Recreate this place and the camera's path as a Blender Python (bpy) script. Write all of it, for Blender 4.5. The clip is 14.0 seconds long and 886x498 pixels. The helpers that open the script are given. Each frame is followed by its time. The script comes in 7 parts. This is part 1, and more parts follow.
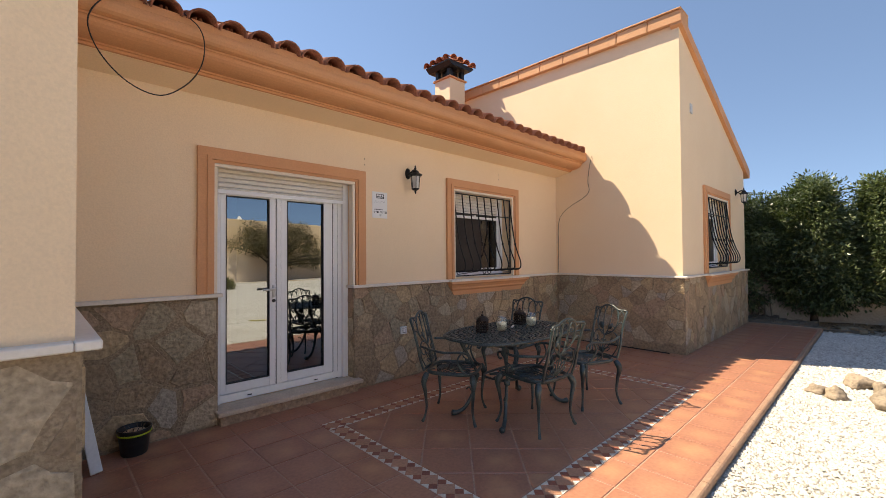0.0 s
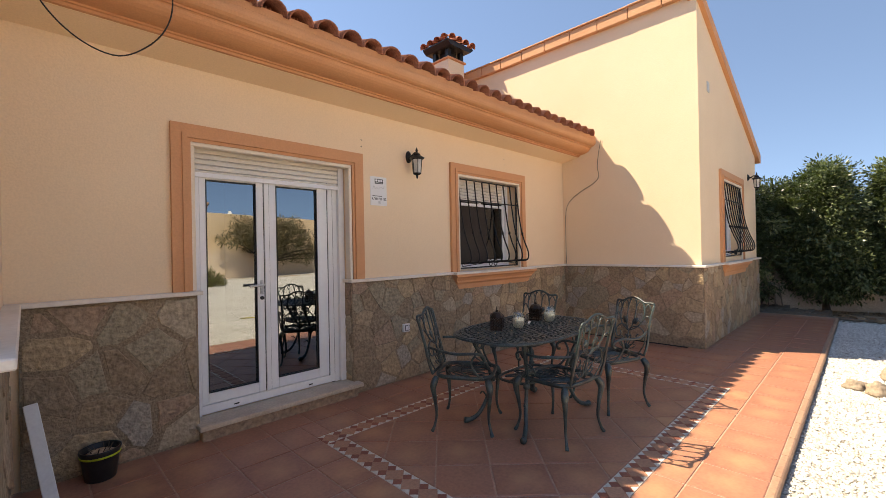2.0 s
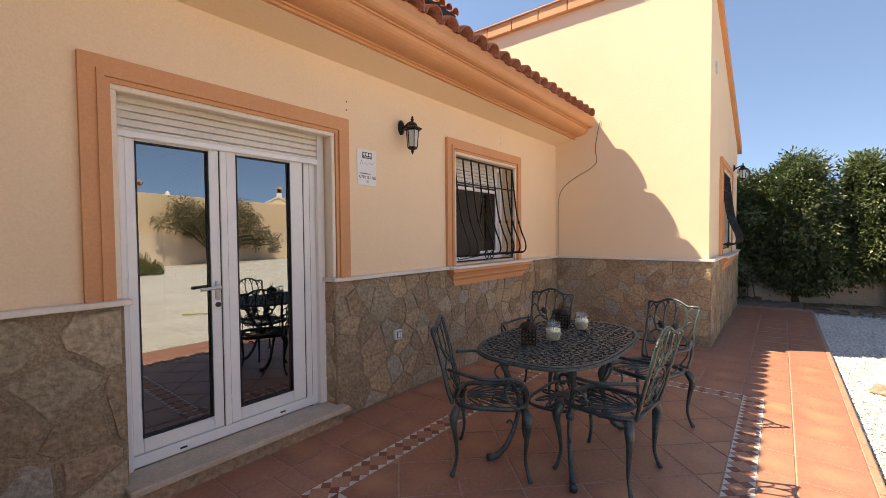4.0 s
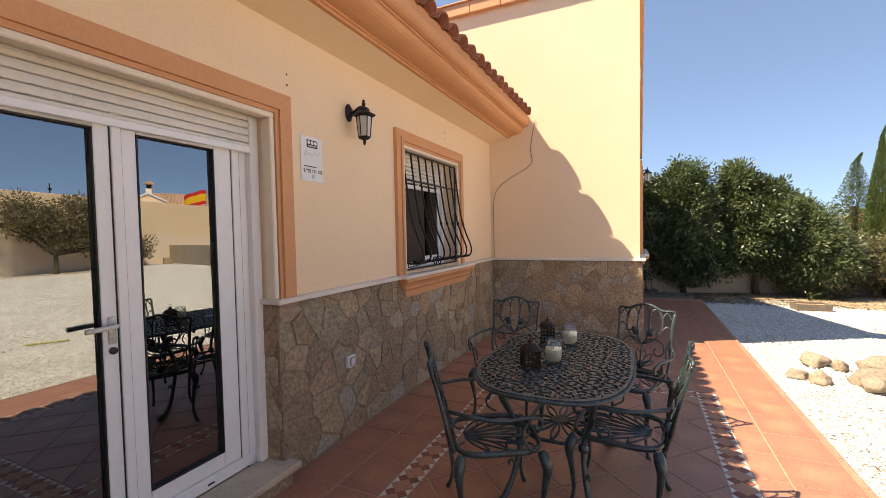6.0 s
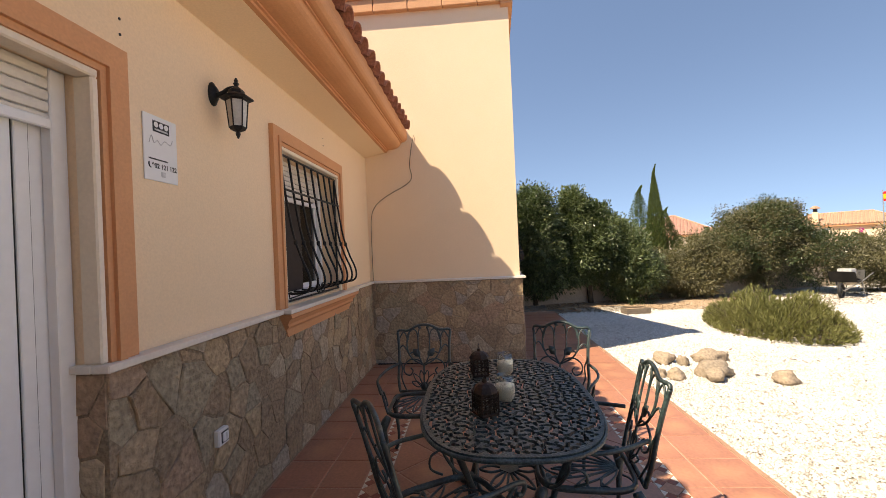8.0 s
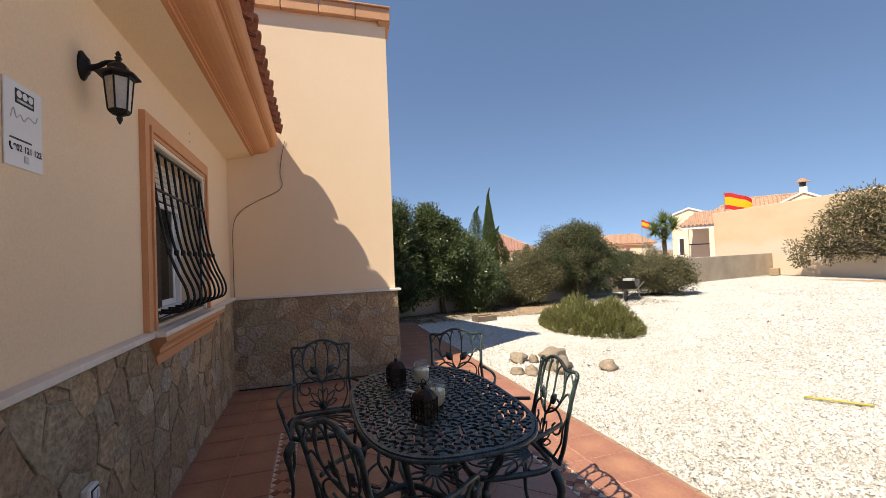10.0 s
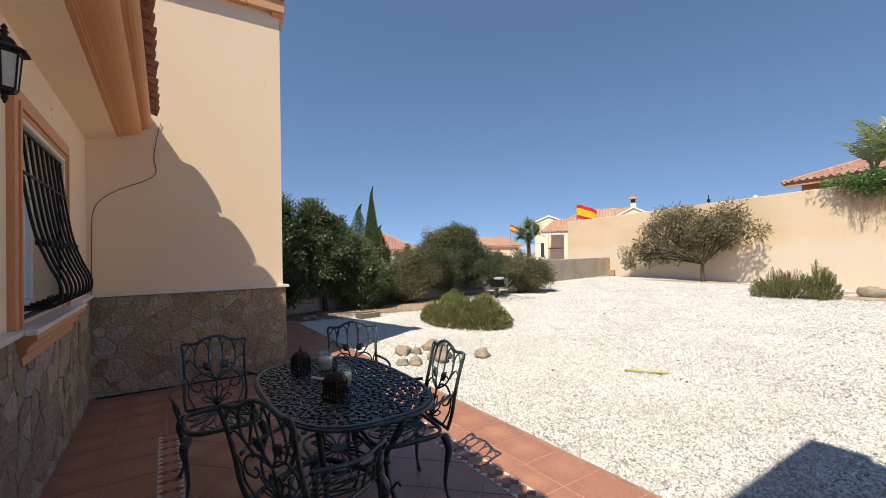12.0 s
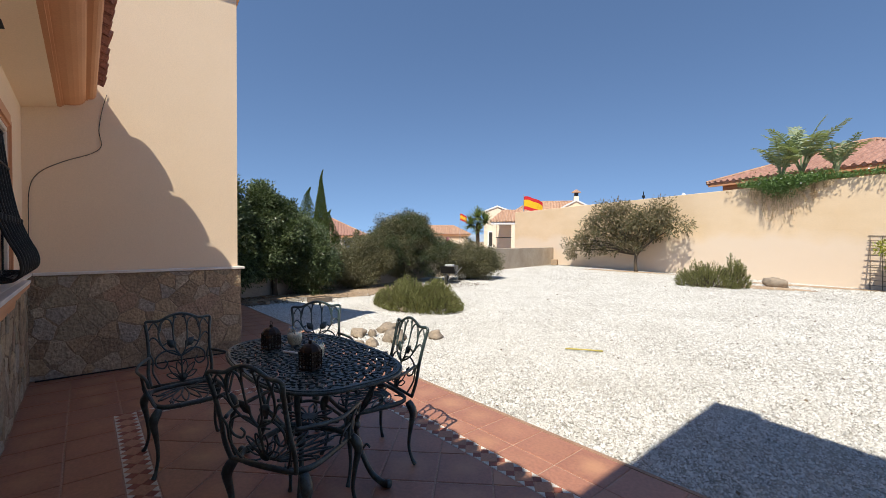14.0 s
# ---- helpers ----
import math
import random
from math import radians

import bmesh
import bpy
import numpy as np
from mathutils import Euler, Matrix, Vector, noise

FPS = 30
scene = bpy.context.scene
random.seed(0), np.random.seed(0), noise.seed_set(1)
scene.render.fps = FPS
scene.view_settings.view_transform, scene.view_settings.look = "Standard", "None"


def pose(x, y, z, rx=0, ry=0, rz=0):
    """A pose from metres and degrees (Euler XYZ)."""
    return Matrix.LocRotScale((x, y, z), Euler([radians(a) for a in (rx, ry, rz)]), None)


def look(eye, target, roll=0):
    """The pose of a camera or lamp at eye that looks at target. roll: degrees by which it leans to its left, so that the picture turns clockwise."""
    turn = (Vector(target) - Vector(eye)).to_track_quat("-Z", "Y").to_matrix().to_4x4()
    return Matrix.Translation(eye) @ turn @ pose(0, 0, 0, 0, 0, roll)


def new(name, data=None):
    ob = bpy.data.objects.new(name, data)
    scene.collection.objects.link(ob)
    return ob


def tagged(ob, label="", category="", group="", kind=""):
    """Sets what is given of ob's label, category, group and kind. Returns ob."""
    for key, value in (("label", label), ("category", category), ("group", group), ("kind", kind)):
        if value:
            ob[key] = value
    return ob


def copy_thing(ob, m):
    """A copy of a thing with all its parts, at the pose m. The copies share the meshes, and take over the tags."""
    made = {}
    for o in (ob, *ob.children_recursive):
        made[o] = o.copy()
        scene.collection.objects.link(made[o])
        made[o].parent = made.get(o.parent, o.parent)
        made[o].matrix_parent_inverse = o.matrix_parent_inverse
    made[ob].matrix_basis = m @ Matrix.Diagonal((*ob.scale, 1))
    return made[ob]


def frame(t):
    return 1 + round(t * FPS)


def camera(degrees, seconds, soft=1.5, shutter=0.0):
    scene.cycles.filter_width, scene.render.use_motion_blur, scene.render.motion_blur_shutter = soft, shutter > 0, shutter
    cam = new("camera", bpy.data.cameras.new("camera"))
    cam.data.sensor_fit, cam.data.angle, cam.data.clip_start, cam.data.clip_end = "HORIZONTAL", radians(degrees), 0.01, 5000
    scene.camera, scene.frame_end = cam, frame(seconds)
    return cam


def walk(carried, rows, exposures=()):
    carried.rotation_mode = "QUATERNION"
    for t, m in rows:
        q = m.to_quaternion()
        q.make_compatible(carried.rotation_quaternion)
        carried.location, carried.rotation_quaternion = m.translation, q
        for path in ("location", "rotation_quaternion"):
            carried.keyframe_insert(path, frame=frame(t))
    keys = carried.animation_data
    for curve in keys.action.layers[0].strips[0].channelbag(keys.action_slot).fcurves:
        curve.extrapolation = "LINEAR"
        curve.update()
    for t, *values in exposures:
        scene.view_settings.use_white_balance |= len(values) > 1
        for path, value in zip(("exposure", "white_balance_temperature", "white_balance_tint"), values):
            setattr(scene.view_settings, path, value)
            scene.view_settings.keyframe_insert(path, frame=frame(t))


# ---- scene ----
cam = camera(93.0, 14.0, soft=0.35)
PATH = [
    (0, (0.511, 0.13, 1.4), (1.9, 1.568, 1.435), -0.4),
    (0.5, (0.554, 0.221, 1.393), (1.948, 1.656, 1.422), -0.5),
    (1, (0.589, 0.3, 1.391), (1.986, 1.732, 1.413), -0.7),
    (1.5, (0.634, 0.404, 1.381), (2.04, 1.827, 1.398), -0.8),
    (2, (0.708, 0.512, 1.369), (2.119, 1.93, 1.373), -1.1),
    (2.5, (0.821, 0.722, 1.371), (2.249, 2.122, 1.36), -1.1),
    (5, (1.008, 1.662, 1.469), (2.688, 2.744, 1.38), -0.4),
    (5.5, (1.062, 1.814, 1.487), (2.806, 2.788, 1.396), -0.7),
    (6, (1.097, 2.056, 1.478), (2.909, 2.9, 1.401), -1.1),
    (6.5, (1.147, 2.223, 1.486), (3.023, 2.914, 1.431), -1.6),
    (7, (1.254, 2.356, 1.464), (3.183, 2.883, 1.429), -1.9),
    (7.5, (1.377, 2.488, 1.469), (3.348, 2.826, 1.459), -2.3),
    (8, (1.47, 2.62, 1.466), (3.465, 2.768, 1.475), -2.5),
    (10.5, (1.456, 3.158, 1.465), (3.312, 2.416, 1.511), -2.2),
    (11, (1.381, 3.227, 1.467), (3.179, 2.352, 1.509), -2.0),
    (11.5, (1.276, 3.276, 1.472), (3.005, 2.271, 1.507), -1.5),
    (12, (1.226, 3.336, 1.471), (2.893, 2.232, 1.493), -1.0),
    (12.5, (1.195, 3.435, 1.467), (2.805, 2.249, 1.469), -0.5),
    (13, (1.159, 3.493, 1.455), (2.73, 2.255, 1.442), -0.1),
    (13.5, (1.132, 3.534, 1.452), (2.673, 2.259, 1.421), 0.2),
    (14, (1.112, 3.561, 1.444), (2.633, 2.263, 1.406), 0.3),
]
walk(cam, [(t, look(eye, target, roll)) for t, eye, target, roll in PATH], exposures=[(0, 1.08, 7800, 9.5), (2.5, 1.3, 8100, 11), (5.5, 1.36, 8100, 12), (7.5, 1.18, 8150, 12), (9, 0.84, 7600, 11), (11, 0.52, 6900, 9), (14, 0.43, 6450, 8)])

# ---- world, sun ----
SUN = Vector((-0.347, 0.62, 1.0)).normalized()
world = bpy.data.worlds.new("sky")
scene.world = world
world.use_nodes = True
wn, wl = world.node_tree.nodes, world.node_tree.links
sky = wn.new("ShaderNodeTexSky")
sky.sky_type = "NISHITA"
sky.sun_disc = False
sky.sun_elevation = math.asin(SUN.z)
sky.sun_rotation = math.atan2(SUN.x, SUN.y)
sky.altitude = 600
sky.air_density, sky.dust_density, sky.ozone_density = 0.95, 0.0, 3.0
# the clear air keeps its blue down to the horizon
tc = wn.new("ShaderNodeTexCoord")
lift = wn.new("ShaderNodeMapping")
lift.inputs["Location"].default_value = (0, 0, 0.2)
wl.new(tc.outputs["Generated"], lift.inputs[0])
wl.new(lift.outputs[0], sky.inputs[0])
wl.new(sky.outputs[0], wn["Background"].inputs[0])
wn["Background"].inputs[1].default_value = 0.122
sun_data = bpy.data.lights.new("sun", "SUN")
sun_data.energy, sun_data.angle, sun_data.color = 4.5, radians(0.55), (1.0, 0.93, 0.82)
sun_lamp = new("sun", sun_data)
sun_lamp.matrix_world = look(SUN * 60, (0, 0, 0))


# ---- materials ----
def surf(name, c1, c2, rough=0.8, scale=3.0, fine=60.0, bump=0.25, depth=0.006, metal=0.0, rnd=0.0, spec=0.4, fine_mix=0.25, stretch=(1, 1, 1), island=False, local=False):
    """Two tones mixed by a broad noise, grain by a fine one, relief from the fine one, and a shade of its own for each piece."""
    m = bpy.data.materials.new(name)
    m.use_nodes = True
    n, l = m.node_tree.nodes, m.node_tree.links
    b = n["Principled BSDF"]
    if local:
        src = n.new("ShaderNodeTexCoord").outputs["Object"]
    else:
        src = n.new("ShaderNodeNewGeometry").outputs["Position"]
    mp = n.new("ShaderNodeMapping")
    mp.inputs["Scale"].default_value = stretch
    l.new(src, mp.inputs[0])
    a = n.new("ShaderNodeTexNoise")
    a.inputs["Scale"].default_value, a.inputs["Detail"].default_value, a.inputs["Roughness"].default_value = scale, 5, 0.6
    l.new(mp.outputs[0], a.inputs[0])
    f = n.new("ShaderNodeTexNoise")
    f.inputs["Scale"].default_value, f.inputs["Detail"].default_value = fine, 3
    l.new(mp.outputs[0], f.inputs[0])
    r = n.new("ShaderNodeMapRange")
    r.inputs[1].default_value, r.inputs[2].default_value = 0.33, 0.67
    l.new(a.outputs[0], r.inputs[0])
    fac = r.outputs[0]
    if rnd:
        if island:
            q = n.new("ShaderNodeNewGeometry").outputs["Random Per Island"]
        else:
            q = n.new("ShaderNodeObjectInfo").outputs["Random"]
        mr = n.new("ShaderNodeMix")
        mr.inputs[0].default_value = rnd
        l.new(fac, mr.inputs[2])
        l.new(q, mr.inputs[3])
        fac = mr.outputs[0]
    mix = n.new("ShaderNodeMix")
    mix.data_type = "RGBA"
    mix.inputs[6].default_value, mix.inputs[7].default_value = (*c1, 1), (*c2, 1)
    l.new(fac, mix.inputs[0])
    g = n.new("ShaderNodeMapRange")
    g.inputs[1].default_value, g.inputs[2].default_value = 0.3, 0.7
    g.inputs[3].default_value, g.inputs[4].default_value = 1 - fine_mix, 1 + fine_mix
    l.new(f.outputs[0], g.inputs[0])
    mul = n.new("ShaderNodeVectorMath")
    mul.operation = "SCALE"
    l.new(mix.outputs[2], mul.inputs[0])
    l.new(g.outputs[0], mul.inputs[3])
    l.new(mul.outputs[0], b.inputs["Base Color"])
    b.inputs["Roughness"].default_value, b.inputs["Metallic"].default_value = rough, metal
    b.inputs["Specular IOR Level"].default_value = spec
    if bump:
        bp = n.new("ShaderNodeBump")
        bp.inputs["Strength"].default_value, bp.inputs["Distance"].default_value = bump, depth
        l.new(f.outputs[0], bp.inputs["Height"])
        l.new(bp.outputs[0], b.inputs["Normal"])
    return m


def leafy(name, c1, c2, gloss=0.45):
    """Leaves: a shade for each leaf, some light let through."""
    m = surf(name, c1, c2, gloss, 1.2, 30, 0, rnd=0.65, island=True, spec=0.45)
    n, l = m.node_tree.nodes, m.node_tree.links
    b = n["Principled BSDF"]
    t = n.new("ShaderNodeBsdfTranslucent")
    t.inputs[0].default_value = (c2[0] * 1.2, c2[1] * 1.3, c2[2] * 0.6, 1)
    mx = n.new("ShaderNodeMixShader")
    mx.inputs[0].default_value = 0.22
    l.new(b.outputs[0], mx.inputs[1])
    l.new(t.outputs[0], mx.inputs[2])
    l.new(mx.outputs[0], n["Material Output"].inputs[0])
    return m


def pane_glass(name, mirror, tint):
    m = bpy.data.materials.new(name)
    m.use_nodes = True
    n, l = m.node_tree.nodes, m.node_tree.links
    t = n.new("ShaderNodeBsdfTransparent")
    t.inputs[0].default_value = (*tint, 1)
    g = n.new("ShaderNodeBsdfGlossy")
    g.inputs[0].default_value, g.inputs["Roughness"].default_value = (0.86, 0.92, 0.95, 1), 0.003
    mx = n.new("ShaderNodeMixShader")
    mx.inputs[0].default_value = mirror
    l.new(t.outputs[0], mx.inputs[1])
    l.new(g.outputs[0], mx.inputs[2])
    l.new(mx.outputs[0], n["Material Output"].inputs[0])
    return m


STUCCO = surf("cream_stucco", (0.885, 0.69, 0.485), (0.845, 0.645, 0.44), 0.9, 0.7, 90, 0.35, 0.004, fine_mix=0.04, spec=0.2)
TRIM = surf("salmon_paint", (0.69, 0.355, 0.185), (0.64, 0.315, 0.158), 0.75, 1.5, 80, 0.2, 0.003, fine_mix=0.05, spec=0.3)
COPING = surf("salmon_coping", (0.69, 0.385, 0.215), (0.56, 0.295, 0.16), 0.85, 2.2, 70, 0.3, 0.004, fine_mix=0.12, rnd=0.3, spec=0.2)
MORTAR = surf("grey_brown_mortar", (0.34, 0.262, 0.18), (0.25, 0.19, 0.13), 0.95, 4, 60, 0.9, 0.014, fine_mix=0.25, spec=0.15)
BEAD = surf("pale_cream_paint", (0.84, 0.74, 0.61), (0.80, 0.69, 0.55), 0.8, 2, 60, 0.1, 0.002, fine_mix=0.04, spec=0.25)
MARBLE = surf("white_marble", (0.82, 0.76, 0.69), (0.72, 0.65, 0.57), 0.45, 3, 40, 0.05, 0.001, fine_mix=0.05)
STEPSTONE = surf("worn_cream_stone", (0.60, 0.50, 0.40), (0.47, 0.38, 0.29), 0.6, 5, 60, 0.15, 0.002, fine_mix=0.12)
WHITE_PVC = surf("white_lacquered_aluminium", (0.86, 0.86, 0.865), (0.83, 0.83, 0.84), 0.35, 2, 30, 0, fine_mix=0.02)
RUBBER = surf("black_gasket", (0.02, 0.02, 0.02), (0.03, 0.03, 0.03), 0.6, 5, 60, 0, fine_mix=0.1)
SHUTTER = surf("cream_shutter_slats", (0.76, 0.72, 0.66), (0.68, 0.63, 0.56), 0.5, 3, 40, 0, fine_mix=0.05)
ROOFTILE = surf("clay_roof_tile", (0.40, 0.16, 0.10), (0.25, 0.095, 0.062), 0.85, 5, 60, 0.5, 0.006, rnd=0.45, fine_mix=0.3, spec=0.2)
FARROOF = surf("faded_clay_roof", (0.52, 0.34, 0.235), (0.36, 0.205, 0.135), 0.9, 3, 12, 0.2, 0.02, rnd=0.3, fine_mix=0.4, spec=0.15)
IRON = surf("black_wrought_iron", (0.012, 0.012, 0.013), (0.022, 0.021, 0.02), 0.5, 8, 90, 0.3, 0.002, metal=0.3, fine_mix=0.3)
CASTGREEN = surf("dark_green_cast_aluminium", (0.004, 0.0095, 0.010), (0.042, 0.074, 0.073), 0.42, 9, 90, 0.5, 0.003, metal=0.0, fine_mix=0.5, spec=0.8)
PALERGREEN = surf("paler_green_cast_aluminium", (0.015, 0.028, 0.029), (0.060, 0.088, 0.088), 0.42, 14, 110, 0.9, 0.004, fine_mix=0.6, spec=0.6)
GROUT = surf("pink_grey_grout", (0.50, 0.335, 0.25), (0.41, 0.265, 0.195), 0.95, 5, 90, 0.4, 0.004, fine_mix=0.2, spec=0.15)
NOSING = surf("terracotta_nosing", (0.40, 0.25, 0.165), (0.30, 0.175, 0.115), 0.7, 4, 50, 0.2, 0.003, rnd=0.3, fine_mix=0.15)
MOSAIC_RED = surf("mosaic_red", (0.34, 0.115, 0.07), (0.25, 0.08, 0.05), 0.6, 9, 60, 0.1, 0.002, rnd=0.6, island=True, fine_mix=0.15)
MOSAIC_TAN = surf("mosaic_tan", (0.50, 0.26, 0.16), (0.40, 0.19, 0.115), 0.6, 9, 60, 0.1, 0.002, rnd=0.6, island=True, fine_mix=0.15)
MOSAIC_WHITE = surf("mosaic_white", (0.72, 0.65, 0.56), (0.60, 0.53, 0.45), 0.6, 9, 60, 0.1, 0.002, rnd=0.6, island=True, fine_mix=0.15)
# bed colour darkened to paint shade in the gaps between the chips
GRAVEL = surf("gap_shaded_gravel_bed", (0.46, 0.43, 0.38), (0.31, 0.285, 0.24), 0.95, 1.4, 55, 1.0, 0.03, fine_mix=0.3, spec=0.15)
CHIPS = surf("white_marble_chips", (0.78, 0.755, 0.71), (0.36, 0.335, 0.29), 0.85, 0.9, 90, 0.2, 0.003, rnd=0.8, island=True, fine_mix=0.12, spec=0.2)
EARTH = surf("dry_earth", (0.40, 0.29, 0.19), (0.30, 0.21, 0.135), 0.95, 0.8, 18, 0.8, 0.03, fine_mix=0.25, spec=0.1)
SOIL = surf("bare_brown_soil", (0.46, 0.34, 0.23), (0.34, 0.24, 0.155), 0.95, 1.5, 30, 0.8, 0.02, fine_mix=0.3, spec=0.1)
BOULDER = surf("ochre_sandstone", (0.37, 0.29, 0.21), (0.225, 0.19, 0.15), 0.9, 5, 40, 0.7, 0.012, rnd=0.35, fine_mix=0.25, spec=0.2)
BARK = surf("grey_brown_bark", (0.13, 0.10, 0.075), (0.07, 0.055, 0.04), 0.95, 9, 60, 0.9, 0.01, fine_mix=0.35, spec=0.1)
LITTER = surf("dead_leaves", (0.10, 0.07, 0.045), (0.19, 0.13, 0.08), 0.9, 4, 30, 0, rnd=0.7, island=True)
# two laurel tones: a dark leaf, and a paler one painting sunlit leaves
LAUREL = leafy("dark_laurel_leaf", (0.022, 0.038, 0.015), (0.078, 0.104, 0.042), 0.3)
LAUREL_SUNLIT = leafy("sunlit_laurel_leaf", (0.072, 0.104, 0.046), (0.19, 0.225, 0.115), 0.3)
OLIVE = leafy("grey_green_leaf", (0.068, 0.068, 0.033), (0.20, 0.182, 0.10), 0.4)
ROSEMARY = leafy("rosemary_needle", (0.10, 0.112, 0.035), (0.24, 0.232, 0.088), 0.6)
DRYBUSH = leafy("half_dry_oleander_leaf", (0.085, 0.082, 0.040), (0.25, 0.195, 0.12), 0.55)
CYPRESS = leafy("cypress_green", (0.045, 0.075, 0.022), (0.12, 0.165, 0.05), 0.6)
PALMLEAF = leafy("palm_leaf", (0.14, 0.19, 0.085), (0.36, 0.40, 0.24), 0.4)
PALMTRUNK = surf("dry_palm_sheath", (0.36, 0.27, 0.16), (0.22, 0.15, 0.085), 0.9, 6, 40, 0.6, 0.01, stretch=(6, 6, 1), fine_mix=0.3, spec=0.15)
VINE = leafy("vine_leaf", (0.055, 0.11, 0.028), (0.14, 0.22, 0.06), 0.45)
YUCCA = leafy("yucca_blade", (0.085, 0.125, 0.045), (0.24, 0.29, 0.12), 0.45)
YELLOWLEAF = leafy("yellow_green_leaf", (0.16, 0.20, 0.025), (0.36, 0.34, 0.045), 0.45)
DRYVINE = leafy("dry_twig_leaf", (0.24, 0.16, 0.09), (0.38, 0.27, 0.16), 0.7)
PURPLE = leafy("bougainvillea_bract", (0.35, 0.03, 0.16), (0.5, 0.06, 0.26), 0.6)
BLACK_PLASTIC = surf("black_plastic", (0.012, 0.012, 0.014), (0.02, 0.02, 0.022), 0.35, 5, 50, 0.05, 0.001)
LIME = surf("lime_green_band", (0.42, 0.52, 0.03), (0.36, 0.45, 0.02), 0.5, 5, 50, 0)
WHITE_PAINT = surf("white_paint", (0.78, 0.77, 0.75), (0.70, 0.69, 0.67), 0.5, 4, 50, 0.05, 0.001, fine_mix=0.05)
SIGN_WHITE = surf("white_sign_plate", (0.80, 0.80, 0.80), (0.77, 0.77, 0.77), 0.4, 4, 50, 0, fine_mix=0.01)
INK = surf("black_ink", (0.015, 0.015, 0.016), (0.02, 0.02, 0.02), 0.5, 5, 50, 0)
GREY_INK = surf("grey_ink", (0.55, 0.55, 0.56), (0.5, 0.5, 0.5), 0.5, 5, 50, 0)
WAX = surf("ivory_candle_wax", (0.80, 0.72, 0.56), (0.74, 0.65, 0.48), 0.55, 9, 60, 0.1, 0.002, fine_mix=0.06)
RUSTBROWN = surf("rusty_lantern_metal", (0.022, 0.014, 0.011), (0.05, 0.028, 0.019), 0.5, 12, 90, 0.3, 0.002, metal=0.5, fine_mix=0.3)
PALLET = surf("weathered_grey_wood", (0.22, 0.18, 0.14), (0.14, 0.11, 0.085), 0.9, 3, 40, 0.6, 0.006, stretch=(1, 6, 6), rnd=0.4, fine_mix=0.25, spec=0.15)
DRYCANE = surf("yellow_cane", (0.55, 0.45, 0.10), (0.42, 0.36, 0.07), 0.6, 9, 40, 0.2, 0.002)
METAL = surf("dull_aluminium", (0.55, 0.55, 0.55), (0.4, 0.4, 0.4), 0.45, 5, 50, 0.1, 0.001, metal=0.8)
SATIN = surf("satin_pale_metal", (0.62, 0.61, 0.60), (0.55, 0.54, 0.53), 0.35, 5, 50, 0, metal=0.15)
FLAG_RED = surf("flag_red", (0.55, 0.02, 0.025), (0.5, 0.015, 0.02), 0.8, 5, 50, 0)
FLAG_YELLOW = surf("flag_yellow", (0.75, 0.45, 0.015), (0.7, 0.4, 0.01), 0.8, 5, 50, 0)
BLUE = surf("blue_paint", (0.10, 0.20, 0.42), (0.08, 0.16, 0.36), 0.6, 5, 50, 0)
# near-black colour stands in for the shade inside rooms and openings
DARK = surf("unlit_interior", (0.05, 0.045, 0.04), (0.035, 0.03, 0.028), 0.9, 2, 30, 0)
DARK_PANEL = surf("dark_brown_panel", (0.035, 0.028, 0.025), (0.05, 0.04, 0.035), 0.8, 3, 200, 0, fine_mix=0.3)
CONCRETE = surf("grey_block_concrete", (0.48, 0.41, 0.33), (0.38, 0.31, 0.24), 0.92, 1.2, 40, 0.5, 0.006, fine_mix=0.15, spec=0.15)
VILLA = surf("pale_cream_render", (0.84, 0.72, 0.57), (0.79, 0.66, 0.50), 0.9, 1, 30, 0.1, 0.004, fine_mix=0.04, spec=0.2)
REDTILE = surf("rose_clay_roof", (0.42, 0.245, 0.19), (0.29, 0.155, 0.118), 0.88, 4, 14, 0.2, 0.02, fine_mix=0.25, spec=0.2)
# the pale blue of distant haze is put into this colour
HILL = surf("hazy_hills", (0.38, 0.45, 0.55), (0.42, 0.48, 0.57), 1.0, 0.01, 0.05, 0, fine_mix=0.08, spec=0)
CABLE = surf("black_cable", (0.015, 0.012, 0.012), (0.02, 0.016, 0.016), 0.6, 5, 50, 0)
RED = surf("red_plastic", (0.45, 0.05, 0.05), (0.38, 0.04, 0.04), 0.5, 5, 50, 0)
DOOR_GLASS = pane_glass("solar_control_glass", 0.31, (0.28, 0.28, 0.29))
WINDOW_GLASS = pane_glass("window_glass", 0.14, (0.40, 0.40, 0.41))
CLEAR = pane_glass("clear_glass", 0.12, (0.95, 0.96, 0.95))
FROST = surf("frosted_lamp_glass", (0.62, 0.60, 0.55), (0.5, 0.48, 0.44), 0.25, 8, 70, 0.3, 0.002, fine_mix=0.1)


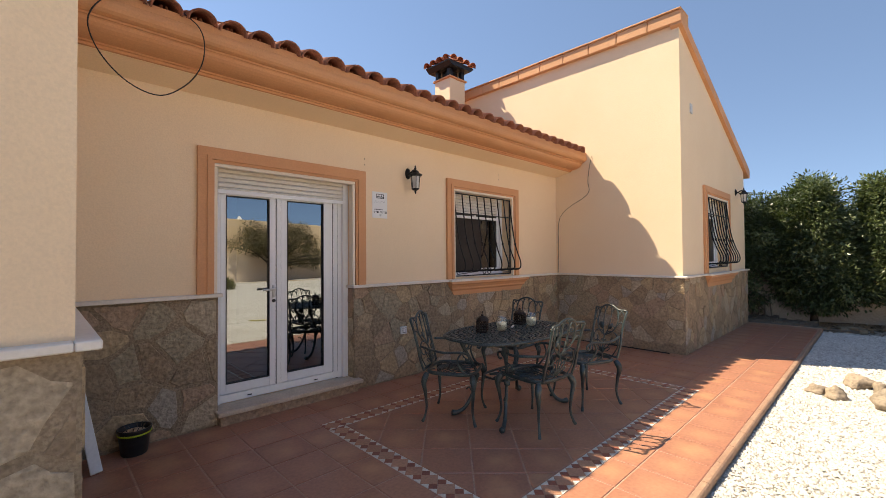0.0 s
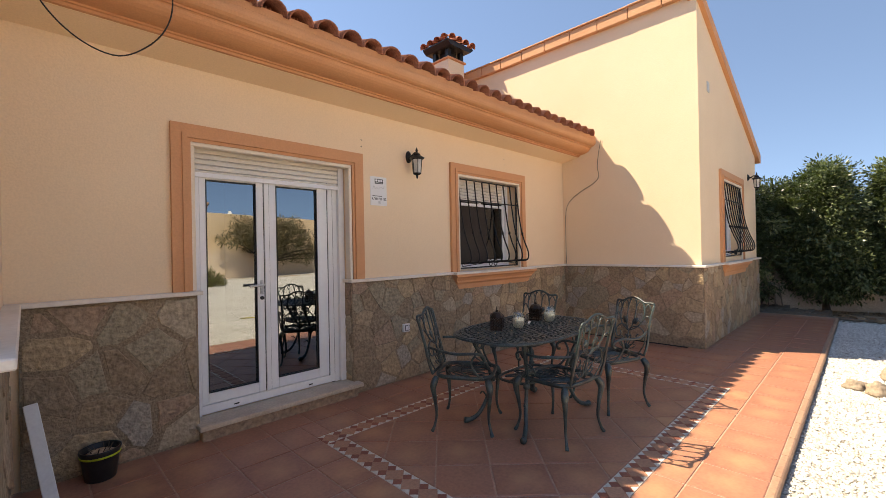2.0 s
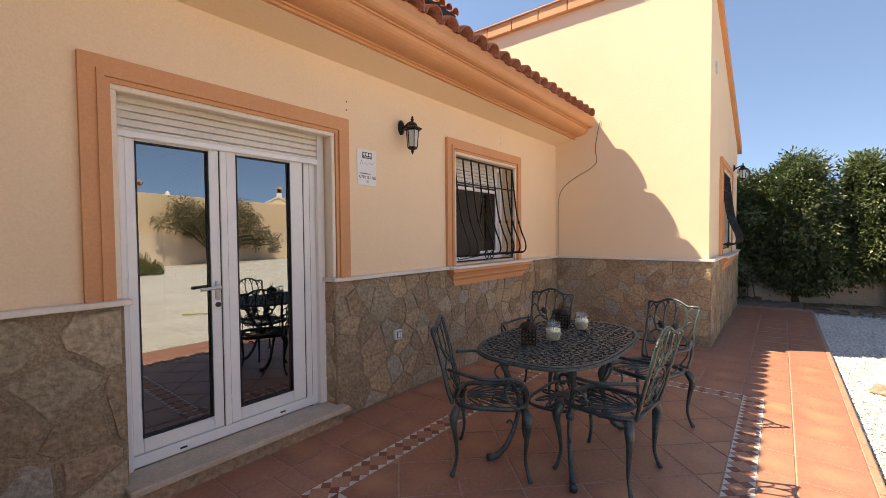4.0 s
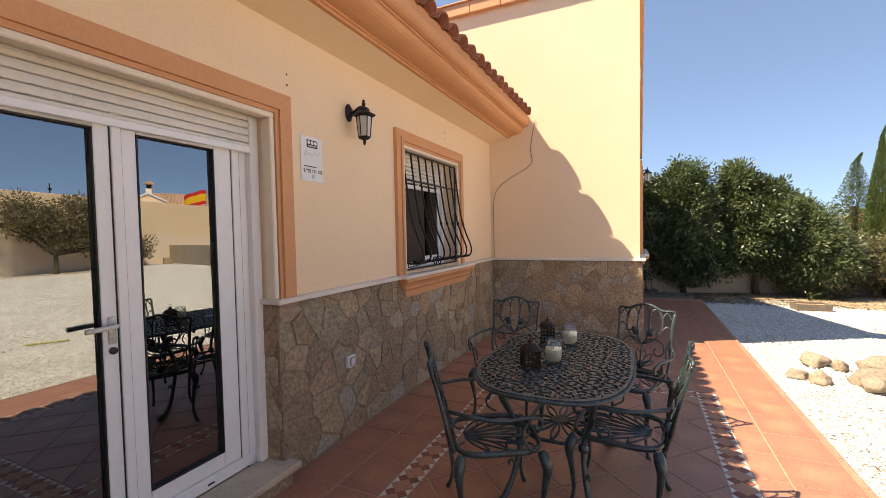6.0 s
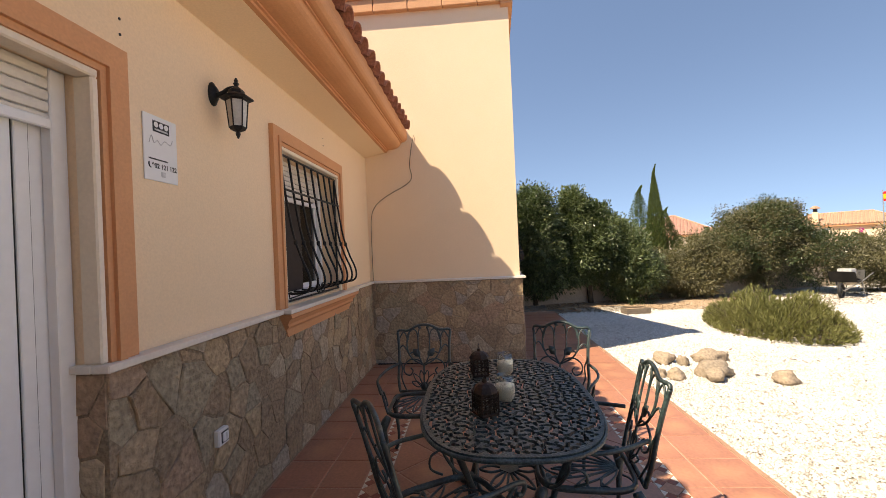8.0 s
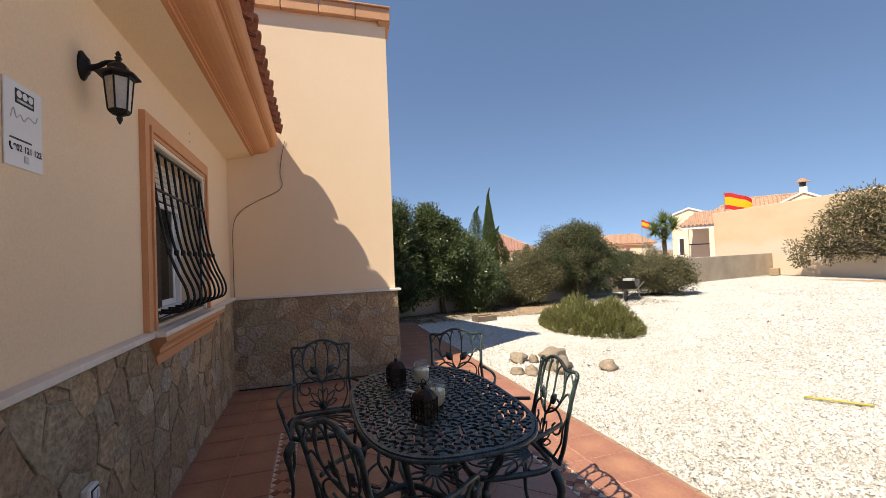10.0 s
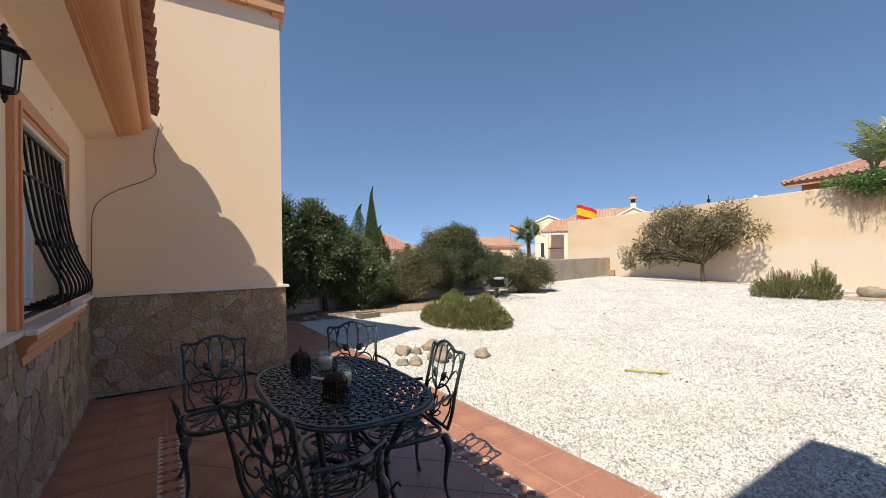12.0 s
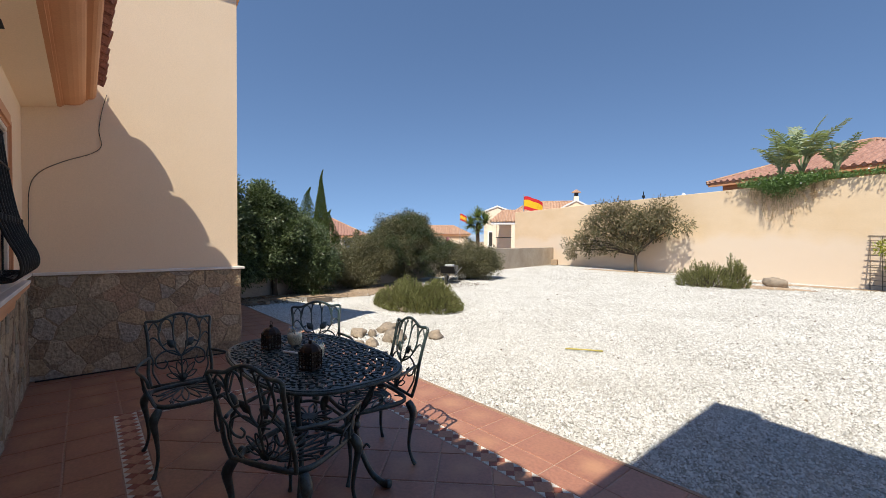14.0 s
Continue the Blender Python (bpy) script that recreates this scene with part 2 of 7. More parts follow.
def tile_clay():
    """Rustic terracotta: ochre bloom in the middle of each tile, redder edges, one shade a tile."""
    m = surf("rustic_terracotta", (0.405, 0.185, 0.118), (0.325, 0.142, 0.09), 0.38, 3, 45, 0.12, 0.002, rnd=0.5, fine_mix=0.14, spec=0.5)
    n, l = m.node_tree.nodes, m.node_tree.links
    b = n["Principled BSDF"]
    old = b.inputs["Base Color"].links[0].from_socket
    tc = n.new("ShaderNodeTexCoord")
    nz = n.new("ShaderNodeTexNoise")
    nz.inputs["Scale"].default_value = 9
    geo = n.new("ShaderNodeNewGeometry")
    l.new(geo.outputs["Position"], nz.inputs[0])
    ln = n.new("ShaderNodeVectorMath")
    ln.operation = "LENGTH"
    l.new(tc.outputs["Object"], ln.inputs[0])
    ad = n.new("ShaderNodeMath")
    ad.operation = "MULTIPLY_ADD"
    l.new(nz.outputs[0], ad.inputs[0])
    ad.inputs[1].default_value = 0.22
    l.new(ln.outputs[1], ad.inputs[2])
    mr = n.new("ShaderNodeMapRange")
    mr.inputs[1].default_value, mr.inputs[2].default_value = 0.12, 0.27
    mr.inputs[3].default_value, mr.inputs[4].default_value = 0.6, 0.0
    l.new(ad.outputs[0], mr.inputs[0])
    info = n.new("ShaderNodeObjectInfo")
    mu = n.new("ShaderNodeMath")
    mu.operation = "MULTIPLY"
    l.new(mr.outputs[0], mu.inputs[0])
    l.new(info.outputs["Random"], mu.inputs[1])
    mx = n.new("ShaderNodeMix")
    mx.data_type = "RGBA"
    l.new(mu.outputs[0], mx.inputs[0])
    l.new(old, mx.inputs[6])
    mx.inputs[7].default_value = (0.58, 0.31, 0.165, 1)
    l.new(mx.outputs[2], b.inputs["Base Color"])
    return m



def rubble():
    """Rough flagstones: each its own tone of brown, tan, grey or ochre, with stains and a glittering grain."""
    m = surf("rubble_stone", (0.25, 0.175, 0.11), (0.50, 0.38, 0.25), 0.8, 7, 34, 1.0, 0.02, fine_mix=0.28, spec=0.35)
    n, l = m.node_tree.nodes, m.node_tree.links
    info = n.new("ShaderNodeObjectInfo")
    ramp = n.new("ShaderNodeValToRGB")
    ramp.color_ramp.interpolation = "CONSTANT"
    tones = [(0.0, (0.31, 0.225, 0.145)), (0.16, (0.40, 0.29, 0.185)), (0.32, (0.315, 0.275, 0.195)), (0.46, (0.39, 0.265, 0.185)), (0.58, (0.265, 0.195, 0.13)), (0.70, (0.45, 0.335, 0.205)), (0.82, (0.46, 0.38, 0.275)), (0.92, (0.36, 0.33, 0.285))]
    while len(ramp.color_ramp.elements) < len(tones):
        ramp.color_ramp.elements.new(0.5)
    for e, (p, c) in zip(ramp.color_ramp.elements, tones):
        e.position, e.color = p, (*c, 1)
    l.new(info.outputs["Random"], ramp.inputs[0])
    mix = next(x for x in n if x.type == "MIX" and x.data_type == "RGBA")
    blend = n.new("ShaderNodeMix")
    blend.data_type = "RGBA"
    blend.inputs[0].default_value = 0.7
    target = mix.outputs[2].links[0].to_socket
    l.new(mix.outputs[2], blend.inputs[6])
    l.new(ramp.outputs[0], blend.inputs[7])
    l.new(blend.outputs[2], target)
    return m


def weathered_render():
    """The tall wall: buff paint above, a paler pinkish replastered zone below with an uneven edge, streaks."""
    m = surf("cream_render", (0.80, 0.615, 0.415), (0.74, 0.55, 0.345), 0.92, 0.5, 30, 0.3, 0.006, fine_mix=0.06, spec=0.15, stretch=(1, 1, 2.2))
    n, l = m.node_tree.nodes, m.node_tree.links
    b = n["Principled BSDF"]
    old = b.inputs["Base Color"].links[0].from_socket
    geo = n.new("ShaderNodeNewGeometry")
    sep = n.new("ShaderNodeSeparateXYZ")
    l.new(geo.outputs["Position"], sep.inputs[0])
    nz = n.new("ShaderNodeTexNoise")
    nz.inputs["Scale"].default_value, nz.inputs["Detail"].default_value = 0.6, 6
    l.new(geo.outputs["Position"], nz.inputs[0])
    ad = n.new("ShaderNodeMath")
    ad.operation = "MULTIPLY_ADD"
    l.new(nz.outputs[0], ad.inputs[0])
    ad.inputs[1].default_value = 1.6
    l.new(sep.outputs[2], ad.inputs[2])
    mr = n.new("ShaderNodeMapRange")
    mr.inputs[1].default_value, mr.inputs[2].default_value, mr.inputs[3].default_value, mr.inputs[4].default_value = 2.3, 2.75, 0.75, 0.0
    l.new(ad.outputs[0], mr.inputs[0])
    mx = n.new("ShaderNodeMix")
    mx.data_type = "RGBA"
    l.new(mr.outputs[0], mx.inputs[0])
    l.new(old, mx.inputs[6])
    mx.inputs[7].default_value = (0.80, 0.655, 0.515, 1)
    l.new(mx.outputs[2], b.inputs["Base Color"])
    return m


CLAY = tile_clay()
STONE = rubble()
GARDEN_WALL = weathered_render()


# ---- mesh tools ----
class B:
    """Collects points and faces for one mesh."""

    def __init__(self):
        self.v, self.f = [], []

    def add(self, v, f):
        o = len(self.v)
        self.v += [tuple(p) for p in v]
        self.f += [tuple(i + o for i in q) for q in f]
        return self

    def box(self, x0, x1, y0, y1, z0, z1, b=0.0):
        lo, hi = (x0, y0, z0), (x1, y1, z1)
        if not b:
            v = [(x, y, z) for x in (x0, x1) for y in (y0, y1) for z in (z0, z1)]
            return self.add(v, [(0, 1, 3, 2), (4, 6, 7, 5), (0, 4, 5, 1), (2, 3, 7, 6), (0, 2, 6, 4), (1, 5, 7, 3)])
        idx, v, f = {}, [], []
        for s in [(i, j, k) for i in (0, 1) for j in (0, 1) for k in (0, 1)]:
            for a in range(3):
                p = [hi[c] - (0 if c == a else b) if s[c] else lo[c] + (0 if c == a else b) for c in range(3)]
                idx[s, a] = len(v)
                v.append(p)
            f.append([idx[s, a] for a in range(3)])
        for a in range(3):
            o1, o2 = [c for c in range(3) if c != a]
            for s in (0, 1):
                q = []
                for i, j in ((0, 0), (1, 0), (1, 1), (0, 1)):
                    k = [0, 0, 0]
                    k[a], k[o1], k[o2] = s, i, j
                    q.append(idx[tuple(k), a])
                f.append(q)
            for i in (0, 1):
                for j in (0, 1):
                    k0, k1 = [0, 0, 0], [0, 0, 0]
                    k0[o1] = k1[o1] = i
                    k0[o2] = k1[o2] = j
                    k1[a] = 1
                    f.append([idx[tuple(k0), o1], idx[tuple(k1), o1], idx[tuple(k1), o2], idx[tuple(k0), o2]])
        return self.add(v, f)

    def tube(self, pts, r, n=6, closed=False, flat=1.0, up=None):
        pts = [Vector(p) for p in pts]
        k = len(pts)
        rs = r if isinstance(r, (list, tuple)) else [r] * k
        v, f, side = [], [], None
        for i, p in enumerate(pts):
            a, c = (pts[i - 1], pts[(i + 1) % k]) if closed else (pts[max(i - 1, 0)], pts[min(i + 1, k - 1)])
            t = (c - a).normalized()
            if up is not None:
                side = t.cross(Vector(up)).normalized()
            elif side is None:
                side = t.cross(Vector((0, 0, 1)) if abs(t.z) < 0.9 else Vector((1, 0, 0))).normalized()
            else:
                side = (side - t * side.dot(t)).normalized()
            w = side.cross(t)
            for j in range(n):
                g = 2 * math.pi * (j + 0.5) / n
                v.append(p + side * (rs[i] * math.cos(g)) + w * (rs[i] * flat * math.sin(g)))
        for i in range(k if closed else k - 1):
            for j in range(n):
                a, c = i * n, ((i + 1) % k) * n
                f.append((a + j, a + (j + 1) % n, c + (j + 1) % n, c + j))
        if not closed:
            f += [tuple(range(n))[::-1], tuple((k - 1) * n + j for j in range(n))]
        return self.add(v, f)

    def lathe(self, prof, n=12, c=(0, 0, 0), close=False):
        v, f = [], []
        for r, z in prof:
            v += [(c[0] + r * math.cos(2 * math.pi * j / n), c[1] + r * math.sin(2 * math.pi * j / n), c[2] + z) for j in range(n)]
        for i in range(len(prof) - 1):
            for j in range(n):
                f.append((i * n + j, i * n + (j + 1) % n, (i + 1) * n + (j + 1) % n, (i + 1) * n + j))
        if not close:
            f += [tuple(range(n))[::-1], tuple((len(prof) - 1) * n + j for j in range(n))]
        return self.add(v, f)

    def prism(self, poly, axis, a, b):
        """A polygon in the two other axes, drawn out along axis from a to b."""
        def put(p, q):
            w = [p[0], p[1]]
            w.insert(axis, q)
            return tuple(w)
        k = len(poly)
        v = [put(p, a) for p in poly] + [put(p, b) for p in poly]
        f = [tuple(range(k))[::-1], tuple(range(k, 2 * k))] + [(i, (i + 1) % k, k + (i + 1) % k, k + i) for i in range(k)]
        return self.add(v, f)


def mesh_of(name, b, material, smooth=False, mend=True):
    me = bpy.data.meshes.new(name)
    me.from_pydata(b.v, [], b.f)
    if mend and len(b.f) < 30000:
        bm = bmesh.new()
        bm.from_mesh(me)
        bmesh.ops.recalc_face_normals(bm, faces=bm.faces)
        bm.to_mesh(me)
        bm.free()
    for m in material if isinstance(material, list) else [material]:
        me.materials.append(m)
    if smooth:
        me.polygons.foreach_set("use_smooth", [True] * len(me.polygons))
    me.update()
    return me


def part(name, b, material, parent=None, label="", smooth=False, mend=True, at=None):
    ob = new(name, mesh_of(name, b, material, smooth, mend))
    ob.parent = parent
    if at is not None:
        ob.matrix_basis = at
    if label:
        ob["label"] = label
    return ob


def share(name, me, parent, m):
    ob = new(name, me)
    ob.parent = parent
    ob.matrix_basis = m
    return ob


def thing(name, label, category, m=None, group="", kind=""):
    ob = new(name)
    ob.empty_display_size = 0.1
    if m is not None:
        ob.matrix_basis = m
    return tagged(ob, label, category, group, kind)


def solo(name, b, material, label, category, group="", kind="", smooth=False, m=None, mend=True):
    return tagged(part(name, b, material, None, "", smooth, mend, m), label, category, group, kind)


def arc(c, r, a0, a1, n=10, ry=None):
    """Points of an arc in a plane, angles in degrees."""
    ry = r if ry is None else ry
    return [(c[0] + r * math.cos(radians(a0 + (a1 - a0) * i / n)), c[1] + ry * math.sin(radians(a0 + (a1 - a0) * i / n))) for i in range(n + 1)]


def smooth_line(pts, n=6):
    """A soft curve through the points."""
    pts = [Vector(p) for p in pts]
    out = []
    for i in range(len(pts) - 1):
        p0, p1, p2, p3 = pts[max(i - 1, 0)], pts[i], pts[i + 1], pts[min(i + 2, len(pts) - 1)]
        for j in range(n):
            t = j / n
            out.append(0.5 * (2 * p1 + (p2 - p0) * t + (2 * p0 - 5 * p1 + 4 * p2 - p3) * t * t + (3 * p1 - p0 - 3 * p2 + p3) * t ** 3))
    return out + [pts[-1]]


def clip(poly, a, b, c):
    """The part of a polygon where a x + b y <= c."""
    out = []
    for i, p in enumerate(poly):
        q = poly[(i + 1) % len(poly)]
        dp, dq = a * p[0] + b * p[1] - c, a * q[0] + b * q[1] - c
        if dp <= 0:
            out.append(p)
        if dp * dq < 0:
            t = dp / (dp - dq)
            out.append((p[0] + (q[0] - p[0]) * t, p[1] + (q[1] - p[1]) * t))
    return out


def area(poly):
    return 0.5 * sum(p[0] * q[1] - q[0] * p[1] for p, q in zip(poly, poly[1:] + poly[:1]))


def shrink(poly, d):
    """A convex polygon drawn in by d on every side."""
    if area(poly) < 0:
        poly = poly[::-1]
    out = poly
    for p, q in zip(poly, poly[1:] + poly[:1]):
        ex, ey = q[0] - p[0], q[1] - p[1]
        k = math.hypot(ex, ey)
        if k < 1e-6:
            continue
        nx, ny = ey / k, -ex / k
        out = clip(out, nx, ny, nx * p[0] + ny * p[1] - d)
        if len(out) < 3:
            return []
    return out


# ---- large structure ----
FLOOR, GROUND = 0.0, -0.05
WALL_Y, WING_X, WING_Y, WEST_X, WEST_Y = 4.03, 7.03, 2.04, 0.615, 2.205
LEDGE = 1.10
rng = random.Random(7)

ground = solo("ground", B().add([(-900, -900, -0.16), (900, -900, -0.16), (900, 900, -0.16), (-900, 900, -0.16)], [(0, 1, 2, 3)]), EARTH,
              "dry brown earth reaching to the horizon", "ground", kind="structure")
# the plot's boundary walls run about sixteen degrees off the house
YAW = radians(-15.97)
SDIR, EDIR = Vector((math.cos(YAW), math.sin(YAW), 0)), Vector((0.238, -0.971, 0))
CORNER = Vector((17.82, -20.37, 0))
s_far = CORNER - SDIR * 34
e_far = CORNER - EDIR * 34
bed = B().add([(CORNER.x, CORNER.y, GROUND - 0.012), (e_far.x, e_far.y, GROUND - 0.012), (-18, 14, GROUND - 0.012), (s_far.x, s_far.y, GROUND - 0.012)], [(0, 1, 2, 3)])
gravel_bed = solo("gravel_ground", bed, GRAVEL, "marble chip gravel bed of the garden, gap shade put in its colour", "ground", kind="structure")


def wall_boxes(b, x0, x1, z0, z1, holes, y0, y1, flip=False):
    """A wall along x with square openings (x0, x1, z0, z1)."""
    def put(a, c, e, g):
        if c - a > 1e-4 and g - e > 1e-4:
            if flip:
                b.box(y0, y1, a, c, e, g)
            else:
                b.box(a, c, y0, y1, e, g)
    at = x0
    for h in sorted(holes):
        put(at, h[0], z0, z1)
        put(h[0], h[1], z0, h[2])
        put(h[0], h[1], h[3], z1)
        at = h[1]
    put(at, x1, z0, z1)


DOOR = (1.61, 2.94, 0.085, 2.19)
WIN = (4.47, 5.72, 1.12, 2.27)
SWIN = (8.2, 9.55, 1.17, 2.36)

b = B()
wall_boxes(b, WEST_X, WING_X, -0.15, 3.02, [DOOR, WIN], WALL_Y, WALL_Y + 0.26)
wall_north = solo("wall_north", b, STUCCO, "cream stucco house wall under the tiled eave", "wall", kind="structure")
b = B()
wall_boxes(b, WING_Y + 0.25, 9.2, -0.15, 4.69, [], WING_X, WING_X + 0.25, True)
wall_wing_west = solo("wall_wing_west", b, STUCCO, "cream stucco wing wall, sunlit above the eave shadow", "wall", kind="structure")
# the gable wall of the east wing, its top sloping down to the east
b = B()
WE = 11.0
GTOP = lambda x: 4.69 - (x - WING_X) * 0.386
for x0, x1, z0, z1 in ((WING_X, SWIN[0], None, None), (SWIN[0], SWIN[1], None, SWIN[2]), (SWIN[0], SWIN[1], SWIN[3], None), (SWIN[1], WE, None, None)):
    lo = SWIN[3] if (x0, z0) == (SWIN[0], SWIN[3]) else -0.15
    poly = [(x0, lo), (x1, lo), (x1, GTOP(x1) if z1 is None else z1), (x0, GTOP(x0) if z1 is None else z1)]
    b.prism(poly, 1, WING_Y, WING_Y + 0.25)
wall_wing_south = solo("wall_wing_south", b, STUCCO, "cream stucco gable wall with a barred window", "wall", kind="structure")
wall_wing_east = solo("wall_wing_east", B().box(WE - 0.25, WE, WING_Y + 0.25, 9.2, -0.15, GTOP(WE)), STUCCO, "cream stucco east wall of the wing", "wall", kind="structure")
b = B()
b.prism([(-3.4, -0.15), (WEST_X, -0.15), (WEST_X, 4.74), (-3.4, 4.74 - 4.015 * 0.395)], 1, WEST_Y, WEST_Y + 0.25)
wall_west_south = solo("wall_west_south", b, STUCCO, "cream stucco gable wall of the near wing", "wall", kind="structure")
wall_west_east = solo("wall_west_east", B().box(WEST_X - 0.25, WEST_X, WEST_Y + 0.25, 9.2, -0.15, 4.74), STUCCO, "cream stucco side wall of the near wing", "wall", kind="structure")
wall_west_end = solo("wall_west_end", B().box(-3.4, -3.15, WEST_Y + 0.25, 9.2, -0.15, 3.16), STUCCO, "cream stucco outer wall of the near wing", "wall", kind="structure")
wall_back = solo("wall_back", B().box(-3.4, WE, 9.2, 9.45, -0.15, 3.0), STUCCO, "cream stucco back wall of the house", "wall", kind="structure")
# a room behind the door and window, its dimness put into near-black surfaces
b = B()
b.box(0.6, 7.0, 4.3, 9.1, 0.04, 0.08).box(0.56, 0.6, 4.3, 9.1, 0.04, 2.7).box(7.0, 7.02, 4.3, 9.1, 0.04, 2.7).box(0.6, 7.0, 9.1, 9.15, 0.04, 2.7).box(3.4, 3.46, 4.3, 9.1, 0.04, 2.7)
solo("room_floor", b, DARK, "room behind the glass door, its dimness put in near-black colour", "floor", kind="structure")
solo("ceiling", B().box(0.56, 7.02, 4.3, 9.15, 2.7, 2.76), DARK, "plain ceiling of the room, coloured near-black for dimness", "ceiling", kind="structure")

# tall south garden wall, low east one
def long_wall(name, a, d, length, thick, h, material, label, cap=None):
    n = Vector((-d.y, d.x, 0))
    m = Matrix.Translation(a) @ Matrix.Rotation(math.atan2(d.y, d.x), 4, "Z")
    w = solo(name, B().box(0, length, -thick / 2, thick / 2, -0.15, h, 0.015), material, label, "wall", kind="structure", m=m)
    return w


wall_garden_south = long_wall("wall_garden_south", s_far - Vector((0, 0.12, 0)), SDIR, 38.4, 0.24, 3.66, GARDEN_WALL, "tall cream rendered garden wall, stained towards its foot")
wall_garden_east = long_wall("wall_garden_east", e_far, EDIR, 33.9, 0.22, 1.06, CONCRETE, "low rendered block wall along the hedge")

# ---- roofs and eaves ----
def arch_tile(length=0.42, r0=0.098, r1=0.082, t=0.013, n=8):
    """A curved clay tile lying along y, hollow below."""
    b = B()
    for yy, r in ((0, r0), (length, r1)):
        for rr in (r, r - t):
            b.v += [(rr * math.cos(math.pi * i / n), yy, rr * math.sin(math.pi * i / n) * 0.92) for i in range(n + 1)]
    k = n + 1
    for i in range(n):
        b.f += [(i, i + 1, 2 * k + i + 1, 2 * k + i), (k + i + 1, k + i, 3 * k + i, 3 * k + i + 1), (i + 1, i, k + i, k + i + 1), (2 * k + i, 2 * k + i + 1, 3 * k + i + 1, 3 * k + i)]
    return b


TILE = mesh_of("roof_tile", arch_tile(), ROOFTILE, True)
EAVE_Y, EAVE_Z, SLOPE = 3.40, 3.03, radians(21)
main_roof = thing("main_roof", "clay barrel tile roof with a scalloped eave", "roof", kind="structure")
b = B()
b.prism([(3.5, 3.03), (9.3, 3.03 + 5.8 * math.tan(SLOPE)), (9.3, 2.98 + 5.8 * math.tan(SLOPE)), (3.5, 2.98)], 0, WEST_X, WING_X)
part("roof_deck", b, MORTAR, main_roof)
part("tile_bedding", B().box(WEST_X, WING_X, 3.452, 3.56, 3.031, 3.085), TRIM, main_roof)
far_tiles = B()
tv = [Vector(p) for p in arch_tile(n=5).v]
tf = arch_tile(n=5).f
PITCH = 0.2085
nx = int((WING_X - WEST_X) / PITCH)
for row in range(14):
    for i in range(nx + 1):
        x = WEST_X + 0.1 + i * PITCH + rng.uniform(-0.006, 0.006)
        if x > WING_X - 0.06:
            continue
        dy = row * 0.345
        m = Matrix.Translation((x, EAVE_Y + dy * math.cos(SLOPE) + rng.uniform(-0.008, 0.008), EAVE_Z + 0.022 + dy * math.sin(SLOPE))) @ Matrix.Rotation(SLOPE - 0.03, 4, "X") @ Matrix.Rotation(rng.uniform(-0.03, 0.03), 4, "Y")
        if row < 4:
            share("roof_tile", TILE, main_roof, m)
            pan = Matrix.Translation((x + PITCH / 2, EAVE_Y + 0.10 + dy * math.cos(SLOPE), EAVE_Z + 0.10 + dy * math.sin(SLOPE))) @ Matrix.Rotation(SLOPE - 0.03, 4, "X") @ Matrix.Rotation(math.pi, 4, "Y")
            if row < 2 and x + PITCH / 2 < WING_X - 0.05:
                share("pan_tile", TILE, main_roof, pan)
        else:
            far_tiles.add([m @ p for p in tv], tf)
tagged(part("far_roof_tiles", far_tiles, ROOFTILE, main_roof, mend=False), kind="stuff")
# cornice: flat cream soffit, then an orange cove
solo("eave_soffit", B().prism([(4.03, 2.755), (4.03, 2.93), (3.762, 2.93), (3.762, 2.812)], 0, WEST_X, WING_X), STUCCO, "cream plastered soffit under the eave", "soffit", kind="structure")
prof = [(3.762, 2.815), (3.762, 3.03), (3.452, 3.03), (3.447, 3.008), (3.450, 2.985), (3.460, 2.964), (3.478, 2.948), (3.502, 2.940), (3.520, 2.940), (3.520, 2.926), (3.534, 2.926)]
prof += [(3.54 + 0.16 * (1 - math.cos(radians(a))), 2.918 - 0.074 * math.sin(radians(a))) for a in range(0, 91, 15)]
prof += [(3.712, 2.844), (3.712, 2.832), (3.728, 2.83), (3.728, 2.812)]
solo("eave_cornice", B().prism(prof, 0, WEST_X, WING_X), TRIM, "salmon painted moulded cornice below the roof tiles", "cornice", kind="structure", smooth=False)


